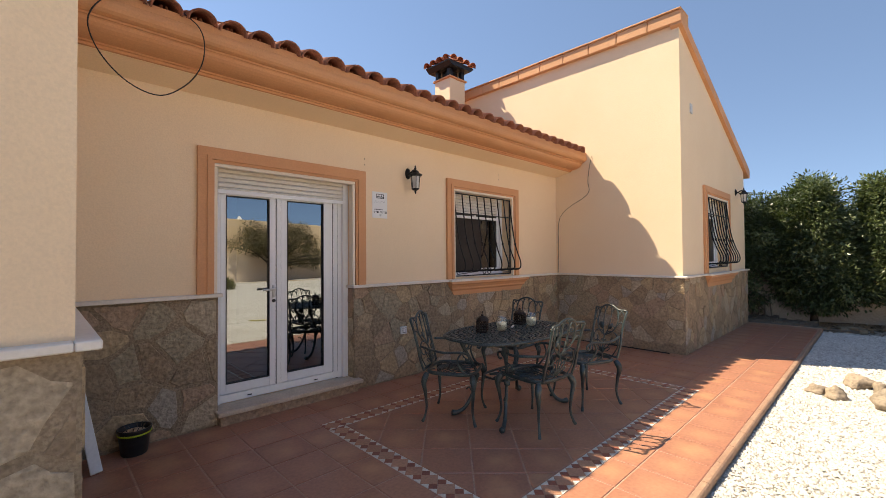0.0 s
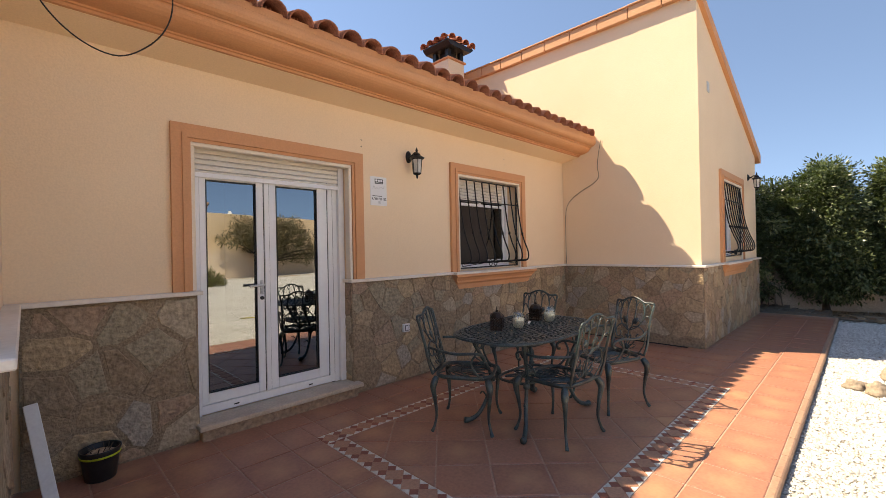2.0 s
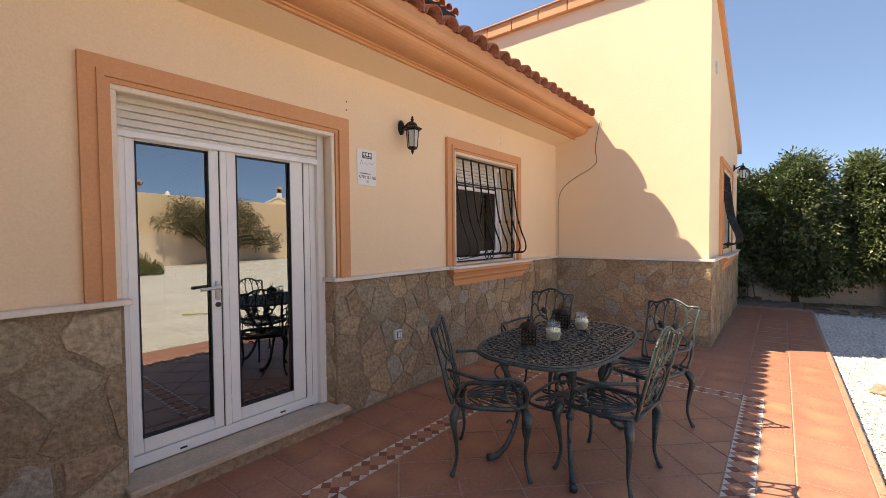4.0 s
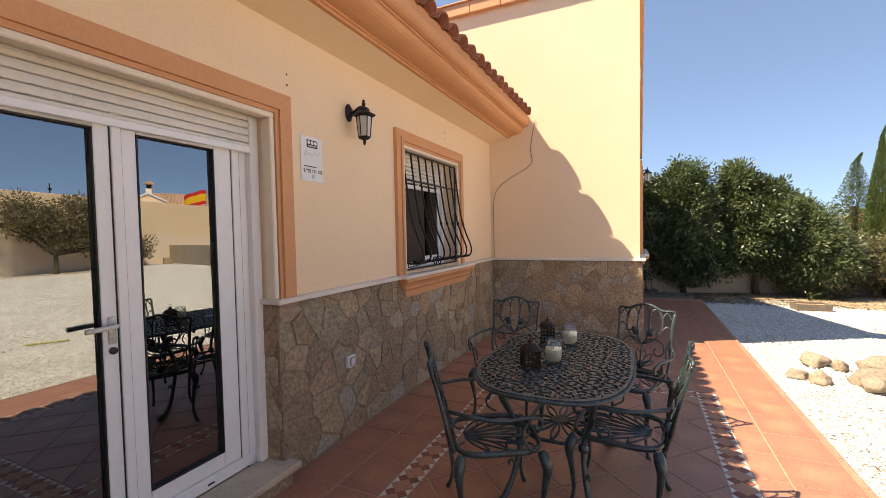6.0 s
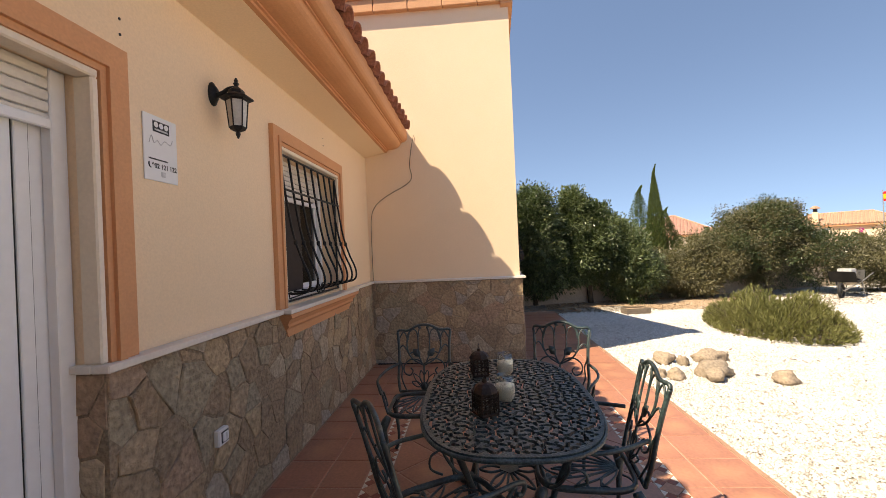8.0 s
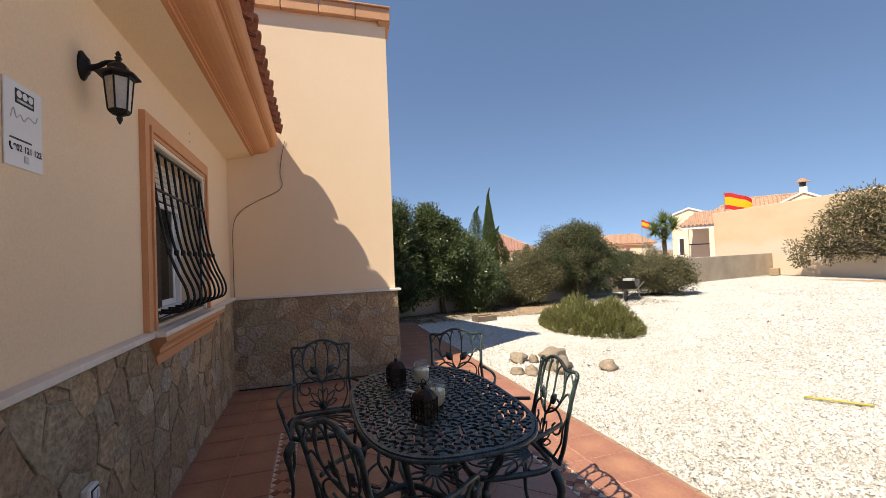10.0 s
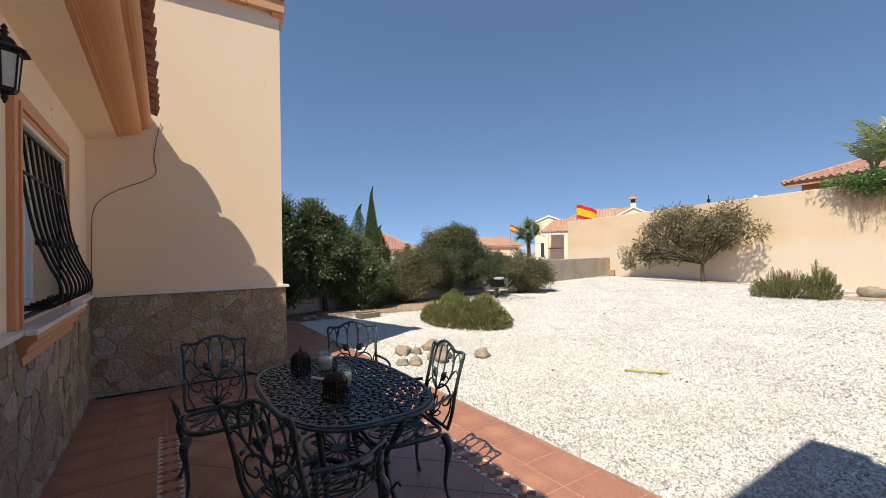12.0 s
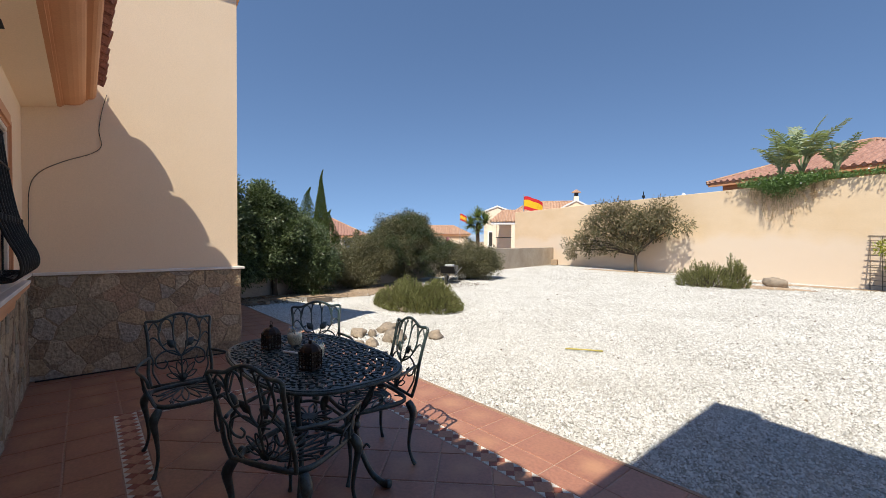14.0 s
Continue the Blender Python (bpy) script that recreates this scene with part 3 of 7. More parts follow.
def wing_roof(name, x_top, x_low, label, top, fall):
    """Coping along the high side, a sloping slab with rake trim and a row of edge tiles."""
    s = 1 if x_low > x_top else -1
    r = thing(name, label, "roof", kind="structure")
    y0 = (WING_Y if s > 0 else WEST_Y)
    zt = lambda x: top - abs(x - x_top) * fall
    over = x_low + s * 0.28
    part("roof_deck", B().prism([(x_top, top), (x_top, top + 0.08), (over, zt(over) + 0.08), (over, zt(over))], 1, y0 + 0.002, 9.4), MORTAR, r)
    part("rake_trim", B().prism([(x_top - s * 0.06, top - 0.04), (x_top - s * 0.06, top + 0.12), (over, zt(over) + 0.13), (over + s * 0.03, zt(over) + 0.10), (over + s * 0.02, zt(over) - 0.05), (over - s * 0.06, zt(over) - 0.05)], 1, y0 - 0.055, y0 + 0.1), TRIM, r, "salmon painted rake trim")
    # coping blocks with open joints
    ln = 0.46
    first = mesh_of("coping_block", B().box(-0.075, 0.25, 0.004, ln - 0.004, 0, 0.165, 0.008), COPING)
    lower = mesh_of("edge_tile", B().box(-0.1, 0.25, 0.002, ln - 0.002, 0, 0.022, 0.006), COPING)
    y = y0 - 0.06
    while y < 9.3:
        mm = Matrix.Translation((x_top, y, top - 0.015 + rng.uniform(-0.004, 0.004)))
        if s < 0:
            mm = mm @ Matrix.Diagonal((-1, 1, 1, 1))
        share("coping_block", first, r, mm)
        share("edge_tile", lower, r, mm @ Matrix.Translation((0, 0, 0.166)))
        y += ln
    # tiles running down along the rake
    tl = B()
    k = int(abs(over - x_top) / 0.33)
    for j in range(18):
        for i in range(k + 1):
            x = x_top + s * (0.24 + i * 0.33)
            m = Matrix.Translation((x + s * 0.34, y0 + 0.2 + j * 0.21, zt(x + s * 0.34) + 0.02)) @ Matrix.Rotation(-s * math.atan(fall), 4, "Y").inverted() @ Matrix.Rotation(s * math.pi / 2, 4, "Z")
            tl.add([m @ p for p in tv], tf)
    tagged(part("wing_roof_tiles", tl, ROOFTILE, r, mend=False), kind="stuff")
    return r


wing_roof("east_wing_roof", WING_X, WE, "low pitched clay tile roof with salmon coping", 4.69, 0.386)
wing_roof("west_wing_roof", WEST_X, -3.4, "low pitched clay tile roof of the near wing", 4.74, 0.395)

# chimney
chim = thing("chimney", "cream chimney with a black louvred clay-tiled cowl", "chimney", Matrix.Translation((0.511, 0.13, 1.4)) @ Matrix.Scale(1.15, 4) @ Matrix.Translation((5.209, 5.19, -1.4)) @ Matrix.Translation((0, 0, 4.52)) @ Matrix.Scale(0.72, 4) @ Matrix.Translation((0, 0, -4.52)))
part("shaft", B().box(-0.26, 0.26, -0.26, 0.26, 2.9, 4.42, 0.01), STUCCO, chim)
part("collar", B().box(-0.3, 0.3, -0.3, 0.3, 4.42, 4.46, 0.01), TRIM, chim)
for ax in (-1, 1):
    for ay in (-1, 1):
        part("post", B().box(ax * 0.2 - 0.05, ax * 0.2 + 0.05, ay * 0.2 - 0.05, ay * 0.2 + 0.05, 4.46, 4.72, 0.006), INK, chim)
part("flue", B().box(-0.13, 0.13, -0.13, 0.13, 4.46, 4.7), INK, chim)
part("hood_base", B().prism([(-0.32, 4.66), (0.32, 4.66), (0.42, 4.74), (0.42, 4.77), (-0.42, 4.77), (-0.42, 4.74)], 1, -0.4, 0.4), INK, chim)
hood = B()
small = arch_tile(0.42, 0.105, 0.045, 0.014, 6)
for q in range(4):
    rot = Matrix.Rotation(q * math.pi / 2, 4, "Z")
    for i in range(4):
        w = -0.33 + 0.22 * i
        ln = max(0.12, 0.46 - abs(w) * 0.95)
        m = rot @ Matrix.Translation((w, -0.46, 4.775)) @ Matrix.Rotation(radians(24), 4, "X") @ Matrix.Diagonal((1, ln / 0.42, 1, 1))
        hood.add([m @ Vector(p) for p in small.v], small.f)
hood.add([(-0.4, -0.4, 4.77), (0.4, -0.4, 4.77), (0.4, 0.4, 4.77), (-0.4, 0.4, 4.77), (0, 0, 4.96)], [(0, 1, 4), (1, 2, 4), (2, 3, 4), (3, 0, 4), (3, 2, 1, 0)])
part("hood_tiles", hood, ROOFTILE, chim)
part("finial", B().lathe([(0.05, 4.93), (0.06, 4.98), (0.03, 5.03), (0.005, 5.05)], 8), ROOFTILE, chim)

# ---- ledges ----
def ledge(name, b):
    return solo(name, b, MARBLE, "thin white marble ledge capping the stone plinth", "ledge", kind="structure")


ledge("ledge_north_1", B().box(WEST_X + 0.001, DOOR[0] + 0.03, 3.962, 4.035, LEDGE - 0.03, LEDGE, 0.004))
ledge("ledge_north_2", B().box(DOOR[1] - 0.035, WING_X - 0.03, 3.962, 4.035, LEDGE - 0.03, LEDGE, 0.004))
ledge("ledge_reveal", B().box(DOOR[1] - 0.035, DOOR[1] + 0.06, 4.037, 4.17, LEDGE - 0.03, LEDGE, 0.004))
ledge("ledge_wing_west", B().box(WING_X - 0.07, WING_X + 0.005, WING_Y - 0.07, 3.960, LEDGE - 0.03, LEDGE, 0.004))
ledge("ledge_wing_south", B().box(WING_X + 0.007, WE + 0.07, WING_Y - 0.07, WING_Y + 0.005, LEDGE - 0.03, LEDGE, 0.004))
ledge("ledge_west_east", B().box(WEST_X - 0.005, WEST_X + 0.075, WEST_Y - 0.075, 3.960, LEDGE - 0.035, LEDGE, 0.005))
ledge("ledge_west_south", B().box(-3.45, WEST_X - 0.007, WEST_Y - 0.075, WEST_Y + 0.005, LEDGE - 0.035, LEDGE, 0.005))


# ---- trims, door, windows ----
def surround(name, x0, x1, z0, z1, y, label, w=0.135):
    """A moulded three-sided frame standing proud of the wall, its inner edge stepped."""
    t = thing(name, label, "trim", kind="structure")
    steps = ((0.0, w * 0.55, 0.034), (w * 0.55, w * 0.8, 0.046), (w * 0.8, w, 0.03))
    for i, nm in enumerate(("left_jamb", "right_jamb", "head")):
        b = B()
        for a, c, p in steps:
            c += 0.0005
            if i == 0:
                b.prism([(x0 + a, z0), (x0 + c, z0), (x0 + c, z1 - c), (x0 + a, z1 - a)], 1, y - p, y + 0.01)
            elif i == 1:
                b.prism([(x1 - a, z0), (x1 - a, z1 - a), (x1 - c, z1 - c), (x1 - c, z0)], 1, y - p, y + 0.01)
            else:
                b.prism([(x0 + a, z1 - a), (x0 + c, z1 - c), (x1 - c, z1 - c), (x1 - a, z1 - a)], 1, y - p, y + 0.01)
        part(nm, b, TRIM, t)
    return t


def bead(name, x0, x1, z0, z1, y, label):
    """A pale rounded strip lining the inner edge of a moulded frame."""
    t = thing(name, label, "trim", kind="structure")
    for nm, a, c, e, g in (("left_strip", x0, x0 + 0.032, z0, z1 - 0.0325), ("right_strip", x1 - 0.032, x1, z0, z1 - 0.0325), ("head_strip", x0, x1, z1 - 0.032, z1)):
        part(nm, B().box(a, c, y - 0.026, y + 0.05, e, g, 0.006), BEAD, t)


surround("door_trim", 1.455, 3.085, LEDGE, 2.33, WALL_Y, "salmon painted moulding round the glass door", 0.126)
surround("window_trim_1", 4.335, 5.885, LEDGE, 2.42, WALL_Y, "salmon painted moulding round the barred window", 0.125)
surround("window_trim_2", 8.06, 9.70, LEDGE, 2.50, WING_Y, "salmon painted moulding round the gable window", 0.13)

bead("door_bead", 1.576, 2.954, LEDGE + 0.001, 2.204, WALL_Y, "pale cream strip inside the door moulding")
bead("window_bead_1", 4.458, 5.762, LEDGE + 0.001, 2.297, WALL_Y, "pale cream strip inside the window moulding")
bead("window_bead_2", 8.188, 9.572, LEDGE + 0.001, 2.372, WING_Y, "pale cream strip inside the window moulding")


def sill_moulding(name, x0, x1, y):
    pr = [(y + 0.005, LEDGE - 0.032), (y - 0.12, LEDGE - 0.032), (y - 0.12, LEDGE - 0.06), (y - 0.095, LEDGE - 0.075), (y - 0.07, LEDGE - 0.11), (y - 0.07, LEDGE - 0.13), (y - 0.045, LEDGE - 0.155), (y - 0.04, LEDGE - 0.21), (y + 0.005, LEDGE - 0.21)]
    b = B()
    k = len(pr)
    for x, s in ((x0, 1), (x1, -1)):
        b.v += [(x + s * max(0.0, (LEDGE - 0.032 - z)) * 0.7, yy, z) for yy, z in pr]
    b.f += [tuple(range(k))[::-1], tuple(range(k, 2 * k))] + [(i, (i + 1) % k, k + (i + 1) % k, k + i) for i in range(k)]
    solo(name, b, TRIM, "salmon painted moulded window sill", "sill", kind="structure")


sill_moulding("window_sill_1", 4.31, 6.03, WALL_Y)
sill_moulding("window_sill_2", 8.0, 9.78, WING_Y)
ledge("sill_slab_1", B().box(4.31, 6.03, 3.905, 3.961, LEDGE - 0.03, LEDGE, 0.004))
ledge("sill_slab_2", B().box(8.0, 9.78, WING_Y - 0.125, WING_Y - 0.071, LEDGE - 0.03, LEDGE, 0.004))
ledge("sill_bed_1", B().box(WIN[0], WIN[1], 4.036, 4.29, LEDGE - 0.01, WIN[2] + 0.002, 0.003))


def shutter(parent, x0, x1, y, z0, z1, step=0.042):
    b = B()
    z = z1
    while z > z0 + 0.02:
        lo = max(z - step + 0.003, z0)
        b.prism([(y + 0.004, lo), (y - 0.004, lo + 0.003), (y - 0.007, (z + lo) / 2), (y - 0.005, z - 0.003), (y + 0.004, z)], 0, x0, x1)
        z -= step
    part("shutter_slats", b, SHUTTER, parent, "cream roller shutter slats")
    part("shutter_rail", B().box(x0, x1, y - 0.016, y + 0.004, z0 - 0.035, z0 + 0.002, 0.004), WHITE_PVC, parent)


door = thing("door_1", "white aluminium double glass door with a half-raised roller shutter", "door", kind="structure")
DY = 4.17
part("left_guide", B().box(1.613, 1.665, DY - 0.035, DY + 0.05, 0.102, 2.188, 0.004), WHITE_PVC, door)
part("gap_strip", B().box(2.766, 2.776, DY - 0.01, DY + 0.05, 0.16, 2.03).box(2.824, 2.8295, DY - 0.01, DY + 0.05, 0.102, 2.188), RUBBER, door)
part("fixed_post", B().box(2.776, 2.8238, DY - 0.018, DY + 0.05, 0.161, 2.188, 0.003), WHITE_PVC, door)
part("right_guide", B().box(2.83, 2.937, DY - 0.005, DY + 0.05, 0.102, 2.188, 0.004), WHITE_PVC, door)
part("guide_channel", B().box(2.875, 2.936, DY - 0.05, DY - 0.006, 0.102, 2.188, 0.004), WHITE_PVC, door)
part("threshold", B().box(1.666, 2.83, DY - 0.02, DY + 0.05, 0.121, 0.19, 0.004), WHITE_PVC, door)
part("head", B().box(1.666, 2.80, DY, DY + 0.05, 2.03, 2.185, 0.004), WHITE_PVC, door)
shutter(door, 1.618, 2.872, DY - 0.04, 2.0, 2.19)
for nm, x0, x1, st in (("left_leaf", 1.667, 2.183, (0.05, 0.083)), ("right_leaf", 2.187, 2.765, (0.085, 0.105))):
    leaf = part(nm, B().box(x0, x0 + st[0], DY - 0.022, DY + 0.03, 0.195, 2.03, 0.005).box(x1 - st[1], x1, DY - 0.022, DY + 0.03, 0.195, 2.03, 0.005)
                .box(x0 + st[0], x1 - st[1], DY - 0.022, DY + 0.03, 0.195, 0.28, 0.005).box(x0 + st[0], x1 - st[1], DY - 0.022, DY + 0.03, 1.955, 2.03, 0.005), WHITE_PVC, door)
    gx0, gx1 = x0 + st[0], x1 - st[1]
    gl = part("pane", B().add([(gx0, DY, 0.28), (gx1, DY, 0.28), (gx1, DY, 1.955), (gx0, DY, 1.955)], [(0, 1, 2, 3)]), DOOR_GLASS, leaf, "dark reflecting glass")
    part("gasket", B().box(gx0, gx0 + 0.006, DY - 0.024, DY - 0.004, 0.28, 1.955).box(gx1 - 0.006, gx1, DY - 0.024, DY - 0.004, 0.28, 1.955).box(gx0, gx1, DY - 0.024, DY - 0.004, 0.28, 0.286).box(gx0, gx1, DY - 0.024, DY - 0.004, 1.949, 1.955), RUBBER, leaf)
part("meeting_gap", B().box(2.1595, 2.1648, DY - 0.025, DY - 0.0225, 0.195, 2.03).box(2.2052, 2.2095, DY - 0.025, DY - 0.0225, 0.195, 2.03), RUBBER, door)
part("astragal", B().box(2.165, 2.205, DY - 0.035, DY - 0.023, 0.195, 2.03, 0.003), WHITE_PVC, door)
hb = B().box(2.122, 2.152, DY - 0.032, DY - 0.0225, 1.02, 1.14, 0.003).tube(smooth_line([(2.137, DY - 0.03, 1.10), (2.137, DY - 0.065, 1.10), (2.115, DY - 0.072, 1.10), (2.02, DY - 0.07, 1.098)], 4), 0.011, 8)
part("door_handle", hb, SATIN, door, "satin metal lever handle", True)
part("lock", B().lathe([(0.016, 0), (0.016, 0.012), (0.006, 0.014)], 10), BLACK_PLASTIC, door, at=Matrix.Translation((2.137, DY - 0.023, 0.99)) @ Matrix.Rotation(math.pi / 2, 4, "X"))
for x in (1.9, 2.55):
    part("drain_cap", B().box(x, x + 0.04, DY - 0.026, DY - 0.019, 0.145, 0.155, 0.002), BLACK_PLASTIC, door)
solo("reveal_lining", B().box(DOOR[1] - 0.001, DOOR[1] + 0.01, 4.032, 4.168, LEDGE + 0.001, 2.19), STUCCO, "cream plaster lining of the door opening", "wall", kind="structure")
step = thing("door_step", "worn cream stone doorstep on a stone base", "step", kind="structure")
part("slab", B().box(1.585, 2.985, 3.90, 4.149, 0.083, 0.12, 0.006), STEPSTONE, step)
part("riser", B().box(1.612, 2.938, 3.93, 4.16, -0.02, 0.082, 0.003), STONE, step)


def window(name, x0, x1, z0, z1, y, label):
    w = thing(name, label, "window", kind="structure")
    part("window_frame", B().box(x0, x0 + 0.05, y - 0.03, y + 0.03, z0, z1, 0.004).box(x1 - 0.05, x1, y - 0.03, y + 0.03, z0, z1, 0.004).box(x0 + 0.05, x1 - 0.05, y - 0.03, y + 0.03, z0, z0 + 0.05, 0.004).box(x0 + 0.05, x1 - 0.05, y - 0.03, y + 0.03, z1 - 0.05, z1, 0.004), WHITE_PVC, w)
    mid = (x0 + x1) / 2
    for nm, a, c, o in (("left_sash", x0 + 0.052, mid + 0.03, -0.008), ("right_sash", mid - 0.03, x1 - 0.052, 0.014)):
        zt, zb = z1 - 0.052, z0 + 0.052
        s = part(nm, B().box(a, a + 0.045, y + o - 0.01, y + o + 0.01, zb, zt, 0.003).box(c - 0.045, c, y + o - 0.01, y + o + 0.01, zb, zt, 0.003).box(a + 0.045, c - 0.045, y + o - 0.01, y + o + 0.01, zb, zb + 0.05, 0.003).box(a + 0.045, c - 0.045, y + o - 0.01, y + o + 0.01, zt - 0.05, zt, 0.003), WHITE_PVC, w)
        part("pane", B().add([(a + 0.045, y + o, zb + 0.05), (c - 0.045, y + o, zb + 0.05), (c - 0.045, y + o, zt - 0.05), (a + 0.045, y + o, zt - 0.05)], [(0, 1, 2, 3)]), WINDOW_GLASS, s)
    shutter(w, x0 + 0.01, x1 - 0.16, y - 0.05, z1 - 0.30, z1, 0.04)
    # dark sheet covering the left sash below the shutter
    part("sash_panel", B().box(x0 + 0.06, x0 + 0.60 * (x1 - x0), y - 0.024, y - 0.0195, z0 + 0.055, z1 - 0.31, 0.001), DARK_PANEL, w, "dark brown panel over the left sash")
    # near-black sheet in place of the dim space behind the panes
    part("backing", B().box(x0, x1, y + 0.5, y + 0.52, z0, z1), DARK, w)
    return w


window("window_1", WIN[0] + 0.001, WIN[1] - 0.001, WIN[2] + 0.002, WIN[3] - 0.001, 4.22, "white sliding window with its shutter part lowered")
window("window_2", SWIN[0] + 0.001, SWIN[1] - 0.001, SWIN[2], SWIN[3] - 0.001, WING_Y + 0.18, "white sliding window in the gable wall")


def grille(name, x0, x1, y, z0, z1, label, bars=9):
    g = thing(name, label, "window grille", Matrix.Translation(((x0 + x1) / 2, y, z0)))
    h, w = z1 - z0, (x1 - x0) / 2
    side = smooth_line([(0, 0.0, h), (0, -0.03, h * 0.75), (0, -0.075, h * 0.48), (0, -0.13, h * 0.31), (0, -0.185, h * 0.19), (0, -0.195, h * 0.115), (0, -0.165, h * 0.07), (0, -0.09, h * 0.06), (0, 0.0, h * 0.065)], 5)
    for i in range(bars):
        x = -w + 2 * w * i / (bars - 1)
        bar = part("bar", B().tube([(x, p.y, p.z) for p in side], 0.009, 6), IRON, g, smooth=True)
        k = min(side, key=lambda p: abs(p.z - h * 0.42) + (10 if p.y > 0 else 0))
        part("collar", B().lathe([(0.008, -0.02), (0.015, -0.012), (0.015, 0.012), (0.008, 0.02)], 8, (x, k.y, k.z)), IRON, bar)
    for z, yy in ((h, 0.0), (h * 0.76, -0.03), (h * 0.075, -0.15)):
        part("crossbar", B().box(-w - 0.01, w + 0.01, yy - 0.012, yy + 0.004, z - 0.007, z + 0.007, 0.002), IRON, g)
    part("base_bar", B().box(-w - 0.01, w + 0.01, -0.01, 0.006, 0.0, 0.014, 0.002), IRON, g)
    for s in (-1, 1):
        part("end_strap", B().box(s * w - 0.013, s * w + 0.013, -0.004, 0.008, 0.0, h, 0.002), IRON, g)
        sc = [(s * (0.055 + 0.05 * math.cos(a) * (1 - a / 14)), -0.045, 0.055 + 0.05 * math.sin(a) * (1 - a / 14)) for a in [q * 0.45 for q in range(22)]]
        part("scroll", B().tube(sc, 0.006, 5), IRON, g, smooth=True)
        part("stay", B().tube([(s * 0.11, -0.12, h * 0.07), (s * w * 0.9, -0.02, 0.03)], 0.005, 5).tube([(s * (w - 0.05) + 0.025 * math.cos(q * 0.5), -0.02, 0.05 + 0.025 * math.sin(q * 0.5)) for q in range(11)], 0.005, 5), IRON, g)
    return g


grille("window_grille", WIN[0] + 0.02, WIN[1] - 0.02, 4.03, WIN[2] + 0.01, WIN[3] - 0.03, "black wrought iron belly grille over the house window")
grille("window_grille", SWIN[0] + 0.02, SWIN[1] - 0.02, WING_Y, SWIN[2] + 0.01, SWIN[3] - 0.03, "black wrought iron belly grille on the gable window")


# ---- stone plinths: irregular flags set in mortar ----
def stones(parent, u0, u1, v0, v1, place, size=0.225, seed=1, joint=0.007, spread=1.0):
    """Fills a face with irregular flagstones; place(u, v, out) gives the point on the wall."""
    r = random.Random(seed)
    nu, nv = max(1, round((u1 - u0) / size)), max(1, round((v1 - v0) / (size * 0.9)))
    du, dv = (u1 - u0) / nu, (v1 - v0) / nv
    seeds = []
    for i in range(-1, nu + 1):
        for j in range(-1, nv + 1):
            if r.random() < 0.2:
                continue
            seeds.append((u0 + (i + 0.5 + r.uniform(-0.46, 0.46)) * du, v0 + (j + 0.5 + r.uniform(-0.46, 0.46)) * dv, r.uniform(0, 0.34) * spread * size * size))
    for s in seeds:
        poly = [(u0, v0), (u1, v0), (u1, v1), (u0, v1)]
        for q in seeds:
            if q is s or abs(q[0] - s[0]) > 3 * size or abs(q[1] - s[1]) > 3 * size:
                continue
            a, c = q[0] - s[0], q[1] - s[1]
            poly = clip(poly, a, c, (q[0] ** 2 + q[1] ** 2 - s[0] ** 2 - s[1] ** 2 + s[2] - q[2]) / 2)
            if len(poly) < 3:
                break
        poly = shrink(poly, joint * r.choice((0.2, 0.3, 0.4, 0.7, 1.3) if joint < 0.01 else (0.5, 0.7, 0.9, 1.2))) if len(poly) > 2 else []
        if len(poly) < 3 or abs(area(poly)) < 0.004:
            continue
        cu, cv = sum(p[0] for p in poly) / len(poly), sum(p[1] for p in poly) / len(poly)
        # break the straight edges a little
        ring = []
        for p, q in zip(poly, poly[1:] + poly[:1]):
            ring.append(p)
            if u1 - u0 > 0.3 and math.hypot(q[0] - p[0], q[1] - p[1]) > 0.09:
                t, k = r.uniform(0.3, 0.7), r.uniform(-0.03, 0.10)
                mx, my = p[0] + (q[0] - p[0]) * t, p[1] + (q[1] - p[1]) * t
                ring.append((mx + (cu - mx) * k, my + (cv - my) * k))
        out, tilt, tw = r.uniform(0.002, 0.010), r.uniform(-0.045, 0.045), r.uniform(-0.045, 0.045)
        n = len(ring)
        b = B()
        for k, h in ((1.0, -0.02), (1.0, out * 0.45), (0.955, out)):
            b.v += [place(cu + (p[0] - cu) * k, cv + (p[1] - cv) * k, h + (tilt * (p[0] - cu) + tw * (p[1] - cv) if h > 0 else 0)) for p in ring]
        for e in (0, n):
            b.f += [(e + i, e + (i + 1) % n, e + n + (i + 1) % n, e + n + i) for i in range(n)]
        b.f.append(tuple(range(2 * n, 3 * n)))
        part("stone", b, STONE, parent)


def plinth(name, b, faces, size=0.175, joint=0.006):
    p = solo(name, b, MORTAR, "brown rubble stone facing below the marble ledge", "plinth", kind="structure")
    for i, (u0, u1, place) in enumerate(faces):
        stones(p, u0, u1, 0.0, LEDGE - 0.034, place, size=size, joint=joint, seed=hash(len(name) * 31 + i) % 1000 + i)


PY, PX, PS = 4.002, WING_X - 0.03, WING_Y - 0.03
plinth("plinth_north_1", B().box(WEST_X + 0.06, DOOR[0] - 0.0, PY, WALL_Y + 0.14, -0.1, LEDGE - 0.032), [(WEST_X + 0.06, DOOR[0], lambda u, v, o: (u, PY - o, v))], 0.25, 0.016)
plinth("plinth_north_2", B().box(DOOR[1] - 0.006, PX, PY, WALL_Y + 0.14, -0.1, LEDGE - 0.032), [(DOOR[1] - 0.006, PX, lambda u, v, o: (u, PY - o, v)), (PY, WALL_Y + 0.135, lambda u, v, o: (DOOR[1] - 0.006 - o * 0.6, u, v))])
plinth("plinth_wing_west", B().box(PX, WING_X + 0.05, PS, PY, -0.1, LEDGE - 0.032), [(PS, PY, lambda u, v, o: (PX - o, u, v))])
